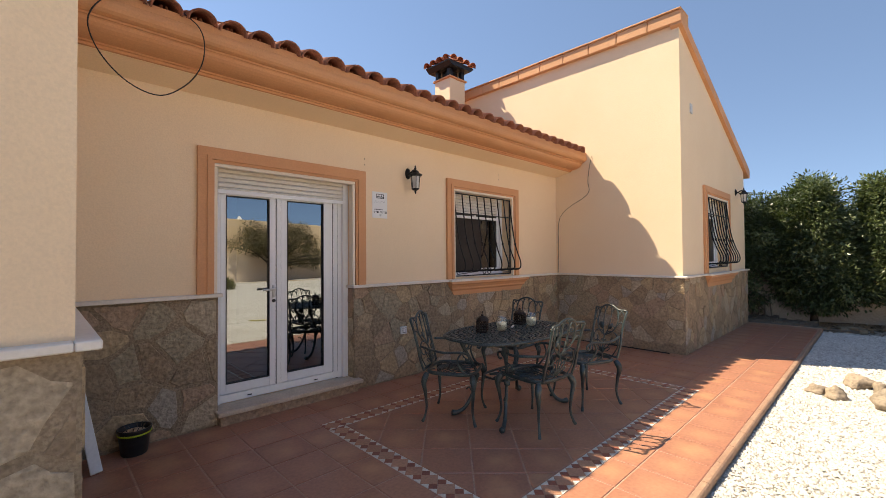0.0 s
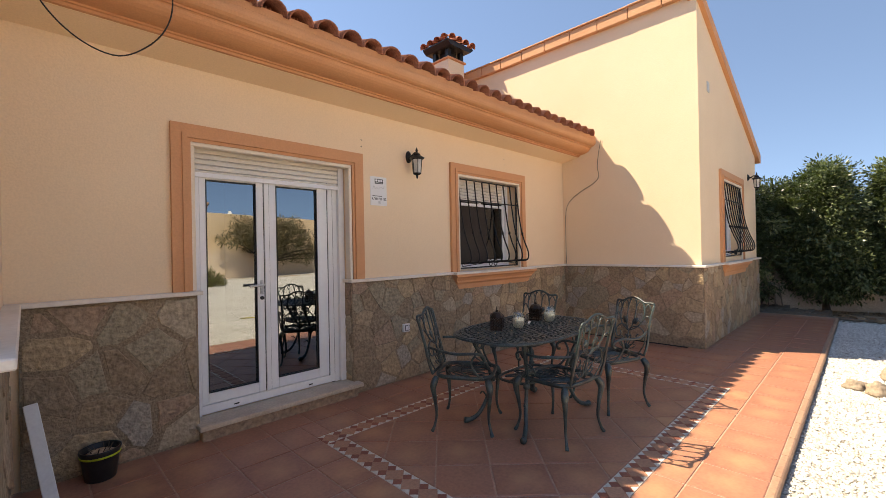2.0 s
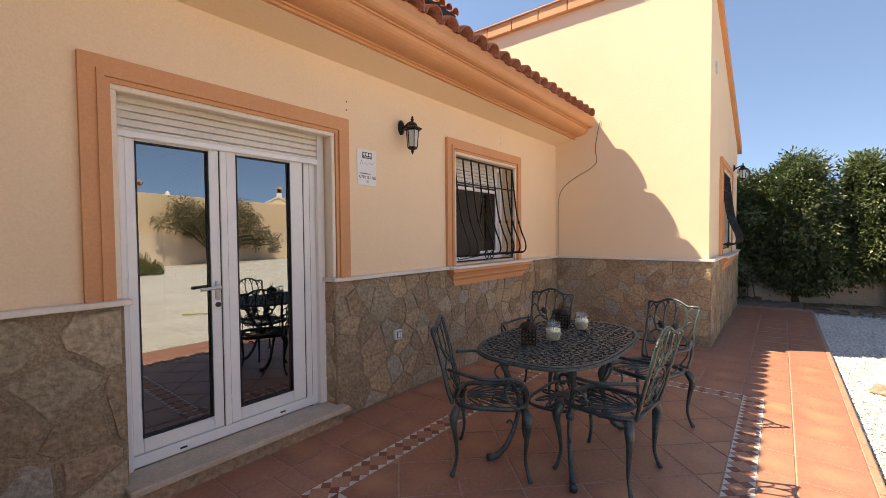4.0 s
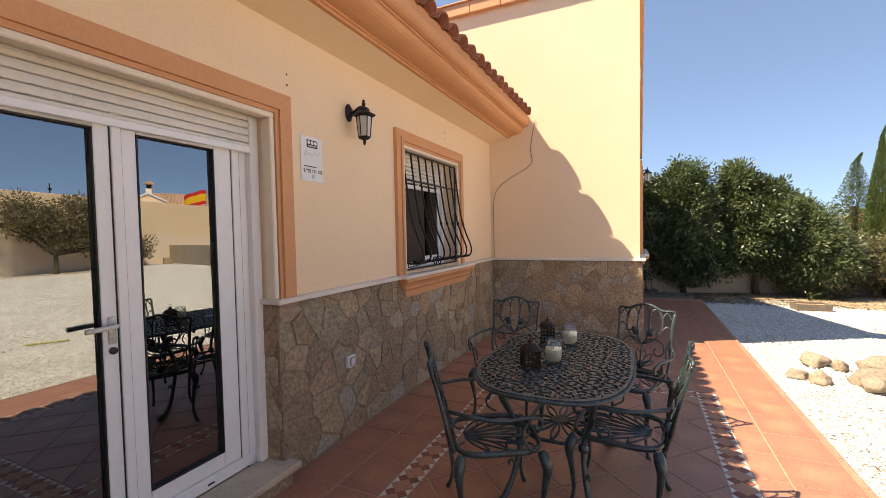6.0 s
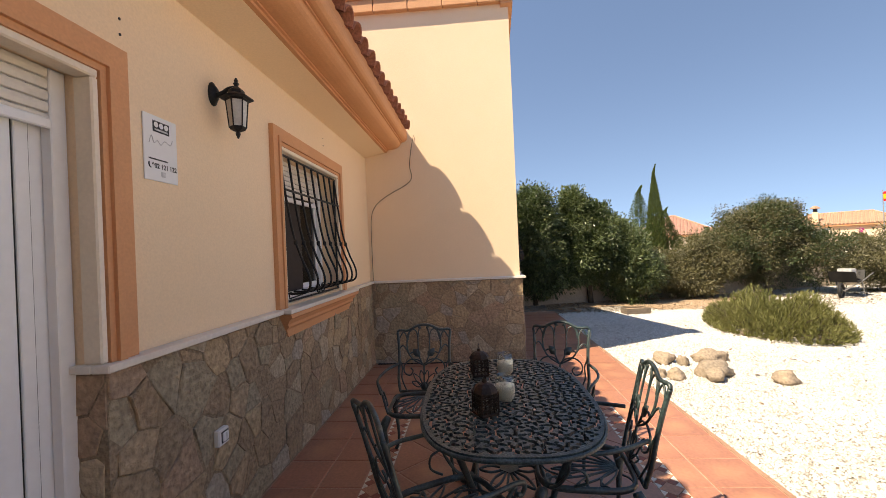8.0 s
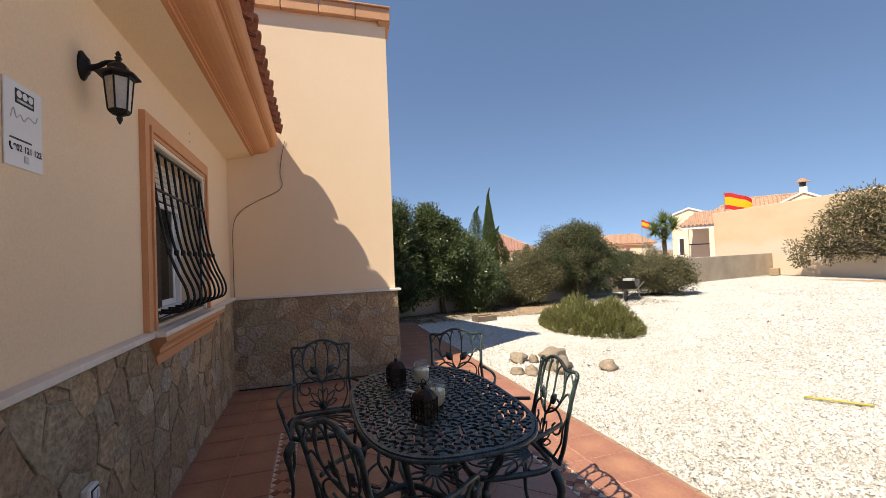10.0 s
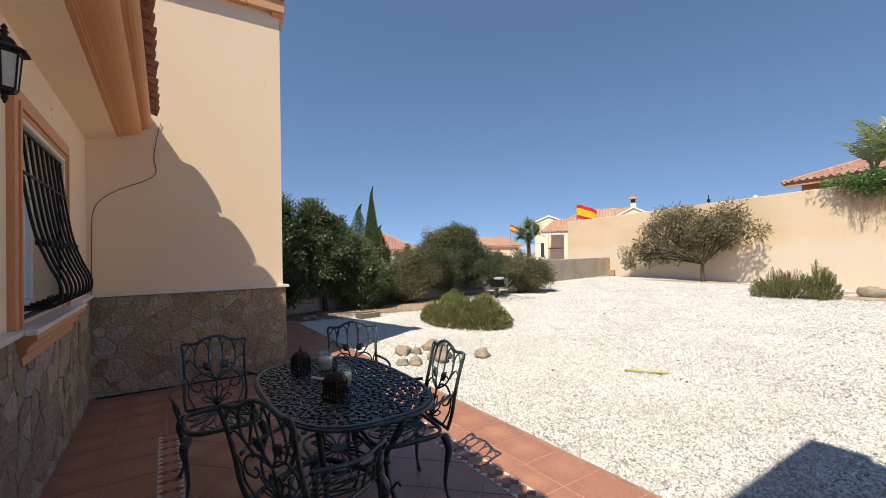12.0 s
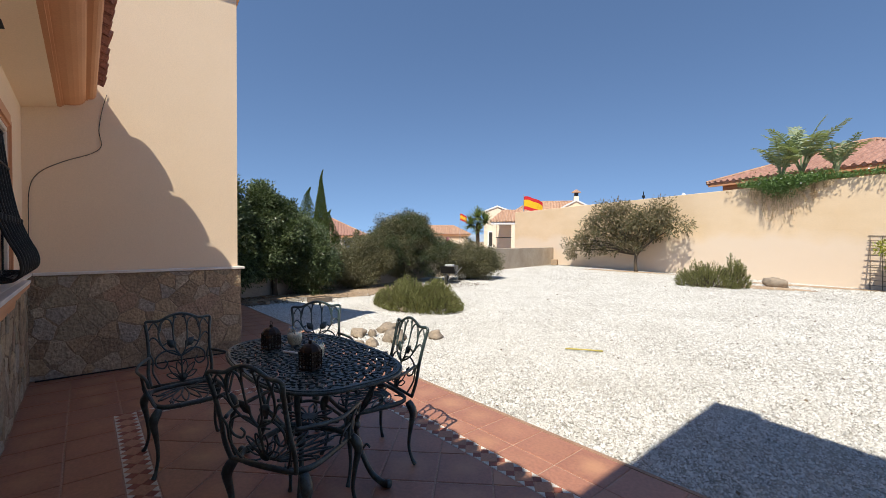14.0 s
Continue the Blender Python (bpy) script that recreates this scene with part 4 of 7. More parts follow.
plinth("plinth_wing_south", B().box(WING_X + 0.05, WE + 0.03, PS, WING_Y + 0.05, -0.1, LEDGE - 0.032), [(PX, WE + 0.03, lambda u, v, o: (u, PS - o, v))])
plinth("plinth_west_wing", B().box(-3.42, WEST_X + 0.02, WEST_Y - 0.025, WEST_Y + 0.05, -0.1, LEDGE - 0.037).box(WEST_X - 0.05, WEST_X + 0.02, WEST_Y + 0.05, PY, -0.1, LEDGE - 0.037),
       [(-3.0, WEST_X + 0.02, lambda u, v, o: (u, WEST_Y - 0.025 - o, v)), (WEST_Y - 0.025, PY, lambda u, v, o: (WEST_X + 0.02 + o, u, v))], 0.32, 0.03)

# ---- patio ----
EDGE = 0.87
patio = solo("patio_floor", B().box(-3.4, 11.15, EDGE + 0.02, 4.03, -0.14, -0.0045), GROUT, "terracotta tiled patio along the house", "floor", kind="structure")
BX0, BX1, BY0, BY1, BW = 2.22, 5.45, 1.44, 3.39, 0.15
TS = 0.345
tile_rng = random.Random(3)


def tile_block(poly, c, h=0.0):
    """A floor tile with softened edges, from a polygon round its own centre."""
    b = B()
    if area(poly) < 0:
        poly = poly[::-1]
    k = len(poly)
    inner = [(c[0] + (p[0] - c[0]) * 0.965, c[1] + (p[1] - c[1]) * 0.965) for p in poly]
    for ring, z in ((poly, -0.012), (poly, -0.0025), (inner, 0.0)):
        b.v += [(p[0] - c[0], p[1] - c[1], z) for p in ring]
    for e in (0, k):
        b.f += [(e + i, e + (i + 1) % k, e + k + (i + 1) % k, e + k + i) for i in range(k)]
    b.f.append(tuple(range(2 * k, 3 * k)))
    return b


def lay(poly, rot=0.0):
    poly = shrink(poly, 0.0042)
    if len(poly) < 3 or abs(area(poly)) < 0.0012:
        return
    c = (sum(p[0] for p in poly) / len(poly), sum(p[1] for p in poly) / len(poly))
    part("tile", tile_block(poly, c), CLAY, patio, mend=False, at=Matrix.Translation((c[0], c[1], tile_rng.uniform(-0.0006, 0.0006))) @ Matrix.Rotation(tile_rng.uniform(-0.002, 0.002), 4, "X"))


full = mesh_of("tile", tile_block([(-TS / 2 + 0.0042, -TS / 2 + 0.0042), (TS / 2 - 0.0042, -TS / 2 + 0.0042), (TS / 2 - 0.0042, TS / 2 - 0.0042), (-TS / 2 + 0.0042, TS / 2 - 0.0042)], (0, 0)), CLAY, mend=False)
# square field round the band
i0 = -10
for i in range(i0, 30):
    for j in range(10):
        x0, y0 = 0.62 + i * TS, EDGE + 0.045 + j * TS
        x1, y1 = x0 + TS, y0 + TS
        y1 = min(y1, 3.995)
        if x0 < -3.4 or x1 > 11.15 or y1 - y0 < 0.03 or (x1 < WEST_X and y1 > WEST_Y) or (x0 > PX and y1 > PS + 0.3):
            continue
        cuts = [[(x0, y0), (x1, y0), (x1, y1), (x0, y1)]]
        if x1 > BX0 and x0 < BX1 and y1 > BY0 and y0 < BY1:
            q = cuts[0]
            cuts = [clip(q, 1, 0, BX0), clip(q, -1, 0, -BX1)]
            mid = clip(clip(q, -1, 0, -BX0), 1, 0, BX1)
            cuts += [clip(mid, 0, 1, BY0), clip(mid, 0, -1, -BY1)] if len(mid) > 2 else []
        elif y1 - y0 > TS - 1e-6:
            share("tile", full, patio, Matrix.Translation((x0 + TS / 2, y0 + TS / 2, tile_rng.uniform(-0.0006, 0.0006))) @ Matrix.Rotation(tile_rng.uniform(-0.002, 0.002), 4, "X") @ Matrix.Rotation(math.pi / 2 * tile_rng.randrange(4), 4, "Z"))
            continue
        for q in cuts:
            if len(q) > 2:
                lay(q)
# diamond field inside the band
ix0, ix1, iy0, iy1 = BX0 + BW, BX1 - BW, BY0 + BW, BY1 - BW
h = TS / math.sqrt(2)
for i in range(-14, 15):
    for j in range(-14, 15):
        cx, cy = 2.79 + (i + j) * h, 2.46 + (i - j) * h
        q = [(cx - h, cy), (cx, cy - h), (cx + h, cy), (cx, cy + h)]
        for a, c, e in ((1, 0, ix1), (-1, 0, -ix0), (0, 1, iy1), (0, -1, -iy0)):
            q = clip(q, a, c, e) if len(q) > 2 else []
        if len(q) > 2:
            lay(q)
# mosaic band of set diamonds with white triangles along both edges
groups_ = {"red": B(), "tan": B(), "white": B()}


def chip(kind, poly):
    poly = shrink(poly, 0.0016)
    if len(poly) < 3:
        return
    b, k = groups_[kind], len(poly)
    b.add([(p[0], p[1], -0.008) for p in poly] + [(p[0], p[1], -0.0004) for p in poly], [tuple(range(k, 2 * k))] + [(i, (i + 1) % k, k + (i + 1) % k, k + i) for i in range(k)])


def band(ax, ay, bx, by, nx_, ny_):
    """A strip from a to b; (nx_, ny_) points across it, inwards."""
    ln = math.hypot(bx - ax, by - ay)
    tx, ty = (bx - ax) / ln, (by - ay) / ln
    h_ = BW / 2
    n = round(ln / BW)
    s = ln / n / 2
    def put(kind, q):
        for a, c, e in ((1, 0, ln), (-1, 0, 0)):
            q = clip(q, a, c, e) if len(q) > 2 else []
        if len(q) > 2:
            chip(kind, [(ax + tx * p[0] + nx_ * p[1], ay + ty * p[0] + ny_ * p[1]) for p in q])
    for i in range(n + 1):
        u, w = (2 * i + 1) * s, 2 * i * s
        if i < n:
            put("tan", [(u - s, h_), (u, 0), (u + s, h_), (u, BW)])
        for v, o in ((h_ / 2, 0.0), (1.5 * h_, BW)):
            put("red", [(w - s / 2, v), (w, v - h_ / 2), (w + s / 2, v), (w, v + h_ / 2)])
            put("white", [(w, o), (w + s, o), (w + s / 2, v)])
            put("white", [(w, o), (w - s, o), (w - s / 2, v)])


band(BX0, BY0, BX1, BY0, 0, 1)
band(BX0, BY1 - BW, BX1, BY1 - BW, 0, 1)
band(BX0, BY0 + BW, BX0, BY1 - BW, 1, 0)
band(BX1 - BW, BY0 + BW, BX1 - BW, BY1 - BW, 1, 0)
for kind, m_ in (("red", MOSAIC_RED), ("tan", MOSAIC_TAN), ("white", MOSAIC_WHITE)):
    tagged(part("mosaic_chips", groups_[kind], m_, patio, mend=False), kind="stuff")
# rounded nosing along the open edge
pr = [(EDGE + 0.043, -0.05), (EDGE + 0.043, 0.001), (EDGE + 0.012, 0.0), (EDGE + 0.003, -0.006), (EDGE, -0.016), (EDGE, -0.05)]
nose = mesh_of("nosing", B().prism(pr, 0, 0.003, TS - 0.003), NOSING)
for i in range(-11, 30):
    share("nosing", nose, patio, Matrix.Translation((0.62 + i * TS + 0.1, 0, 0)))
solo("patio_kerb", B().box(-3.4, 11.15, EDGE + 0.006, EDGE + 0.04, -0.14, -0.05), CONCRETE, "grey concrete face of the patio edge", "kerb", kind="structure")


# ---- cast garden furniture ----
def back_lines(w=0.205, h=0.47):
    """Frame and scroll lines of a chair back, in its plane: (points, radius)."""
    L = []
    crest = smooth_line([(-w, h - 0.035, 0), (-w * 0.93, h - 0.018, 0), (-w * 0.6, h - 0.022, 0), (-w * 0.3, h + 0.006, 0), (0, h + 0.018, 0), (w * 0.3, h + 0.006, 0), (w * 0.6, h - 0.022, 0), (w * 0.93, h - 0.018, 0), (w, h - 0.035, 0)], 4)
    L.append((crest, 0.0105))
    for s in (-1, 1):
        L.append((smooth_line([(s * w, h - 0.035, 0), (s * w * 0.95, h * 0.75, 0), (s * w * 0.93, h * 0.45, 0), (s * w * 0.96, h * 0.2, 0), (s * w * 0.9, 0.0, 0)], 5), 0.0115))
        # palmette: ribs rising from the stem to the crest, arched together at the top
        for x_, r_ in ((0.040, 0.006), (0.118, 0.0065)):
            L.append((smooth_line([(s * 0.003, 0.185, 0), (s * x_ * 0.75, 0.235, 0), (s * x_ * 1.08, 0.315, 0), (s * x_ * 1.05, h - 0.06, 0), (s * x_ * 0.75, h - 0.004, 0)], 4), r_))
        L.append((smooth_line([(s * 0.043, 0.38, 0), (s * 0.055, h - 0.035, 0), (s * 0.082, h - 0.014, 0), (s * 0.110, h - 0.04, 0), (s * 0.122, 0.375, 0)], 4), 0.0055))
        L.append((smooth_line([(s * 0.124, 0.36, 0), (s * 0.138, h - 0.055, 0), (s * 0.160, h - 0.034, 0), (s * 0.188, h - 0.08, 0)], 4), 0.0055))
        L.append((smooth_line([(s * 0.190, 0.31, 0), (s * 0.165, 0.335, 0), (s * 0.140, 0.315, 0), (s * 0.115, 0.275, 0), (s * 0.085, 0.285, 0)], 5), 0.006))
        # side scrolls below the leaves
        L.append((smooth_line([(0, 0.185, 0), (s * 0.045, 0.225, 0), (s * 0.105, 0.228, 0), (s * 0.150, 0.190, 0), (s * 0.148, 0.135, 0), (s * 0.108, 0.115, 0), (s * 0.085, 0.145, 0), (s * 0.102, 0.168, 0)], 5), 0.006))
        L.append((smooth_line([(s * 0.190, 0.235, 0), (s * 0.168, 0.175, 0), (s * 0.172, 0.10, 0), (s * 0.150, 0.04, 0), (s * 0.130, 0.0, 0)], 5), 0.006))
        # fan of petals over the seat
        for a, ln in ((12, 0.12), (40, 0.125), (68, 0.10)):
            dx, dy = math.sin(radians(a)), math.cos(radians(a))
            L.append((smooth_line([(s * 0.02 * dx, 0.035 + 0.02 * dy, 0), (s * (ln * 0.6 * dx - 0.016 * dy), 0.03 + ln * 0.6 * dy + 0.016 * dx, 0), (s * ln * dx, 0.03 + ln * dy, 0), (s * (ln * 0.6 * dx + 0.018 * dy), 0.03 + ln * 0.6 * dy - 0.018 * dx, 0), (s * 0.03 * dx, 0.03, 0)], 4), 0.0045))
    L.append((smooth_line([(0, 0.03, 0), (0, 0.19, 0)], 5), 0.007))
    L.append(([(0.026 * math.cos(q * 0.52), 0.035 + 0.026 * math.sin(q * 0.52), 0) for q in range(13)], 0.005))
    L.append(([(-w * 0.92, 0.0, 0), (w * 0.92, 0.0, 0)], 0.011))
    return L


def leaf_plate(b, c, ang, ln, wd, t=0.006):
    ca, sa = math.cos(radians(ang)), math.sin(radians(ang))
    pts = [(0, 0), (ln * 0.35, wd * 0.5), (ln * 0.7, wd * 0.42), (ln, 0), (ln * 0.7, -wd * 0.42), (ln * 0.35, -wd * 0.5)]
    b.prism([(c[0] + p[0] * ca - p[1] * sa, c[1] + p[0] * sa + p[1] * ca) for p in pts], 2, -t / 2, t / 2)


def cast_chair(m, label):
    """Faces +y; its base at the origin."""
    ch = thing("garden_chair", label, "chair", m, "chairs round the garden table")
    SH, W, D = 0.41, 0.215, 0.215
    # seat: rim and open scrollwork
    rim = [(W * 0.98 * math.copysign(abs(math.cos(a)) ** 0.5, math.cos(a)), D * math.copysign(abs(math.sin(a)) ** 0.5, math.sin(a)), SH) for a in [2 * math.pi * q / 36 for q in range(36)]]
    seat = part("seat", B().tube(rim, 0.011, 6, closed=True, flat=1.5), CASTGREEN, ch, smooth=True)
    scroll = lambda pts, r: part("scroll", B().tube(pts, r, 5), CASTGREEN, seat, smooth=True)
    for s in (-1, 1):
        for a, ln in ((8, 0.30), (24, 0.31), (42, 0.27), (62, 0.2)):
            dx, dy = math.sin(radians(a)), math.cos(radians(a))
            o = (0, -0.15)
            scroll([p + Vector((0, 0, SH)) for p in smooth_line([(s * 0.02 * dx, o[1], 0), (s * (ln * 0.55 * dx - 0.02 * dy), o[1] + ln * 0.55 * dy + 0.02 * dx, 0), (s * ln * dx, o[1] + ln * dy, 0), (s * (ln * 0.5 * dx + 0.022 * dy), o[1] + ln * 0.5 * dy - 0.022 * dx, 0), (s * 0.03 * dx, o[1] - 0.004, 0)], 4)], 0.0055)
        scroll([(s * p[0], p[1], SH) for p in arc((0.13, -0.13), 0.07, -150, 120, 12)], 0.005)
        scroll([(s * p[0], p[1], SH) for p in arc((0.0, 0.06), 0.1, 0, 90, 8, 0.13)], 0.005)
        scroll([(s * p[0], p[1], SH) for p in arc((0.155, 0.13), 0.045, -40, 230, 10)], 0.005)
    # back, leaning a little
    lean = Matrix.Translation((0, -D + 0.005, SH + 0.02)) @ Matrix.Rotation(radians(90 + 14), 4, "X")
    b = B()
    for pts, r in [(p_, r_ * 0.95) for p_, r_ in back_lines()]:
        b.tube([lean @ (Vector(p) + Vector((0, 0, 0.10 * (Vector(p).x / 0.2) ** 2 * 0.25))) for p in pts], r, 6)
    pl, h_back = B(), 0.47
    for s in (-1, 1):
        leaf_plate(pl, (s * 0.028, 0.245), 90 - s * 40, 0.085, 0.052)
        leaf_plate(pl, (s * 0.016, h_back - 0.012), 90 - s * 60, 0.034, 0.02)
    pl.prism([(0.023 * math.cos(q * 0.5236), 0.034 + 0.023 * math.sin(q * 0.5236)) for q in range(12)], 2, -0.004, 0.004)
    b.add([lean @ Vector(p) for p in pl.v], pl.f)
    part("backrest", b, CASTGREEN, ch, smooth=True)
    for s in (-1, 1):
        # cabriole legs with a heavy knee
        for nm, y, o in (("front_leg", D - 0.02, 1), ("back_leg", -D + 0.02, -1)):
            pts = smooth_line([(s * (W - 0.02), y, SH - 0.005), (s * (W + 0.012), y + o * 0.02, SH - 0.07), (s * (W - 0.002), y + o * 0.012, SH - 0.17), (s * (W - 0.012), y + o * 0.004, 0.12), (s * (W + 0.002), y + o * 0.02, 0.035), (s * (W + 0.018), y + o * 0.035, 0.0)], 4)
            rs = [0.02, 0.024, 0.027, 0.028, 0.026, 0.022, 0.019, 0.017, 0.015, 0.0135, 0.012, 0.011, 0.0105, 0.010, 0.010, 0.010, 0.0105, 0.012, 0.013, 0.014, 0.012]
            part(nm, B().tube(pts, rs[:len(pts)], 8), CASTGREEN, ch, smooth=True)
        arm = smooth_line([(s * (W - 0.02), -D - 0.035, SH + 0.215), (s * (W + 0.045), -D + 0.08, SH + 0.205), (s * (W + 0.07), -0.02, SH + 0.195), (s * (W + 0.06), D - 0.09, SH + 0.20), (s * (W + 0.04), D - 0.035, SH + 0.175), (s * (W + 0.03), D - 0.04, SH + 0.135), (s * (W + 0.032), D - 0.065, SH + 0.14)], 5)
        b = B().tube(arm, 0.0088, 7, flat=1.2)
        b.tube(smooth_line([(s * (W + 0.06), D - 0.09, SH + 0.195), (s * (W + 0.045), D - 0.13, SH + 0.12), (s * (W + 0.01), D - 0.09, SH + 0.03), (s * (W - 0.01), D - 0.05, SH)], 5), 0.0085, 6)
        b.tube(smooth_line([(s * (W + 0.045), D - 0.13, SH + 0.12), (s * (W + 0.045), D - 0.19, SH + 0.1), (s * (W + 0.03), D - 0.2, SH + 0.05), (s * (W + 0.01), D - 0.15, SH + 0.02)], 5), 0.006, 6)
        part("armrest", b, CASTGREEN, ch, smooth=True)
    return ch


def facing(x, y, dx, dy):
    return Matrix.Translation((x, y, 0.001)) @ Matrix.Rotation(math.atan2(-dx, dy), 4, "Z")


chair = cast_chair(facing(3.185, 2.755, 0.50, -0.87), "dark green cast aluminium armchair with flower scrollwork back")
for x, y, dx, dy in ((4.37, 3.03, -1.0, -0.02), (4.34, 2.13, -0.93, 0.37), (3.527, 2.15, 0.10, 1.0)):
    copy_thing(chair, facing(x, y, dx, dy))

# oval lattice table
TX, TY, TH, TA, TB = 3.655, 2.49, 0.72, 0.68, 0.415
table = thing("garden_table", "dark green cast aluminium oval table with an openwork flower top", "table", Matrix.Translation((TX, TY, 0.001)))


def lattice_top(a, b_, cell=0.0072, th=0.012):
    """An openwork plate: petal-shaped holes in rings of six, cut along smooth contours."""
    nx_, ny_ = int(2 * a / cell) + 3, int(2 * b_ / cell) + 3
    xs, ys = (np.arange(nx_) - (nx_ - 1) / 2) * cell, (np.arange(ny_) - (ny_ - 1) / 2) * cell
    X, Y = np.meshgrid(xs, ys, indexing="ij")
    F = np.full(X.shape, 1.0)
    sp = 0.102
    r = random.Random(5)
    for i in range(-10, 11):
        for j in range(-8, 9):
            cx, cy = (i + 0.5 * (j % 2)) * sp, j * sp * 0.866
            if abs(cx) > a + 0.1 or abs(cy) > b_ + 0.1:
                continue
            w0 = r.uniform(0, 60)
            for k in range(6):
                g = radians(60 * k + w0)
                px, py = cx + 0.0315 * math.cos(g), cy + 0.0315 * math.sin(g)
                u = (X - px) * math.cos(g) + (Y - py) * math.sin(g)
                v = -(X - px) * math.sin(g) + (Y - py) * math.cos(g)
                F = np.minimum(F, np.sqrt((u / 0.0215) ** 2 + (v / 0.0112) ** 2) - 1)
            for k in range(2):
                px, py = cx + sp * 0.5, cy + (0.289 if k else -0.289) * sp
                F = np.minimum(F, np.hypot(X - px, Y - py) / 0.0095 - 1)
    out = 1 - (np.abs(X / (a - 0.006)) ** 2.9 + np.abs(Y / (b_ - 0.006)) ** 2.9)
    F = np.where(out * 6 < 0.5, 1.0, F)
    F = np.minimum(F, out * 8)
    bb, seen = B(), {}
    def pt(p):
        key = (round(p[0], 5), round(p[1], 5))
        if key not in seen:
            seen[key] = len(bb.v)
            bb.v += [(key[0], key[1], 0.0), (key[0], key[1], -th)]
        return seen[key]
    for i in range(nx_ - 1):
        for j in range(ny_ - 1):
            q = [(xs[i], ys[j], F[i, j]), (xs[i + 1], ys[j], F[i + 1, j]), (xs[i + 1], ys[j + 1], F[i + 1, j + 1]), (xs[i], ys[j + 1], F[i, j + 1])]
            if max(p[2] for p in q) <= 0:
                continue
            poly, cut = [], []
            for n_, p in enumerate(q):
                e = q[(n_ + 1) % 4]
                if p[2] > 0:
                    poly.append((p[0], p[1]))
                if (p[2] > 0) != (e[2] > 0):
                    t = p[2] / (p[2] - e[2])
                    c = (p[0] + (e[0] - p[0]) * t, p[1] + (e[1] - p[1]) * t)
                    cut.append(len(poly))
                    poly.append(c)
            if len(poly) < 3:
                continue
            ids = [pt(p) for p in poly]
            bb.f.append(tuple(ids))
            bb.f.append(tuple(k + 1 for k in reversed(ids)))
            for n_ in range(len(cut)):
                a1, a2 = cut[n_], (cut[n_] + 1) % len(poly)
                if a2 in cut:
                    bb.f.append((ids[a1], ids[a1] + 1, ids[a2] + 1, ids[a2]))
    return bb


part("tabletop", lattice_top(TA, TB), PALERGREEN, table, mend=False, at=Matrix.Translation((0, 0, TH)))
rim = [(TA * math.copysign(abs(math.cos(t)) ** (2 / 2.9), math.cos(t)), TB * math.copysign(abs(math.sin(t)) ** (2 / 2.9), math.sin(t)), TH - 0.014) for t in [2 * math.pi * q / 72 for q in range(72)]]
part("rim", B().tube(rim, 0.0075, 6, closed=True, flat=1.3), PALERGREEN, table, smooth=True)
for sx in (-1, 1):
    for sy in (-1, 1):
        pts = smooth_line([(sx * 0.44, sy * 0.25, TH - 0.02), (sx * 0.40, sy * 0.235, 0.60), (sx * 0.33, sy * 0.20, 0.46), (sx * 0.29, sy * 0.17, 0.34), (sx * 0.32, sy * 0.18, 0.2), (sx * 0.38, sy * 0.215, 0.07), (sx * 0.45, sy * 0.25, 0.022), (sx * 0.50, sy * 0.275, 0.024)], 4)
        n = len(pts)
        leg = part("leg", B().tube(pts, [0.02 - 0.006 * math.sin(math.pi * min(1, i / n * 1.15)) + (0.004 if i > n - 4 else 0) for i in range(n)], 8), CASTGREEN, table, smooth=True)
        sc = [(sx * (0.37 + 0.05 * math.cos(q * 0.5) * (1 - q / 22)), sy * 0.22, 0.60 + 0.05 * math.sin(q * 0.5) * (1 - q / 22)) for q in range(17)]
        part("scroll", B().tube(sc, 0.0075, 6), CASTGREEN, leg, smooth=True)
        part("spur", B().tube(smooth_line([(sx * 0.335, sy * 0.185, 0.19), (sx * 0.36, sy * 0.2, 0.23), (sx * 0.385, sy * 0.21, 0.215)], 4), 0.007, 6), CASTGREEN, leg, smooth=True)
        part("knop", B().lathe([(0.01, -0.03), (0.026, -0.012), (0.026, 0.012), (0.01, 0.03)], 8, (sx * 0.29, sy * 0.17, 0.33)), CASTGREEN, leg, smooth=True)
ring = [(0.28 * math.copysign(abs(math.cos(t)) ** 0.6, math.cos(t)), 0.165 * math.copysign(abs(math.sin(t)) ** 0.6, math.sin(t)), 0.33) for t in [2 * math.pi * q / 40 for q in range(40)]]
shelf = part("shelf", B().tube(ring, 0.011, 6, closed=True), CASTGREEN, table, smooth=True)
for k in range(8):
    g = 2 * math.pi * k / 8
    part("petal", B().tube(smooth_line([(0.02 * math.cos(g), 0.015 * math.sin(g), 0.33), (0.16 * math.cos(g + 0.2), 0.095 * math.sin(g + 0.2), 0.33), (0.26 * math.cos(g), 0.15 * math.sin(g), 0.33), (0.16 * math.cos(g - 0.2), 0.095 * math.sin(g - 0.2), 0.33), (0.02 * math.cos(g), 0.015 * math.sin(g), 0.33)], 5), 0.007, 5), CASTGREEN, shelf, smooth=True)
b = B()
leaf_plate(b, (-0.06, 0.0), 0, 0.12, 0.1)
part("boss", b, CASTGREEN, shelf, at=Matrix.Translation((0, 0, 0.335)))

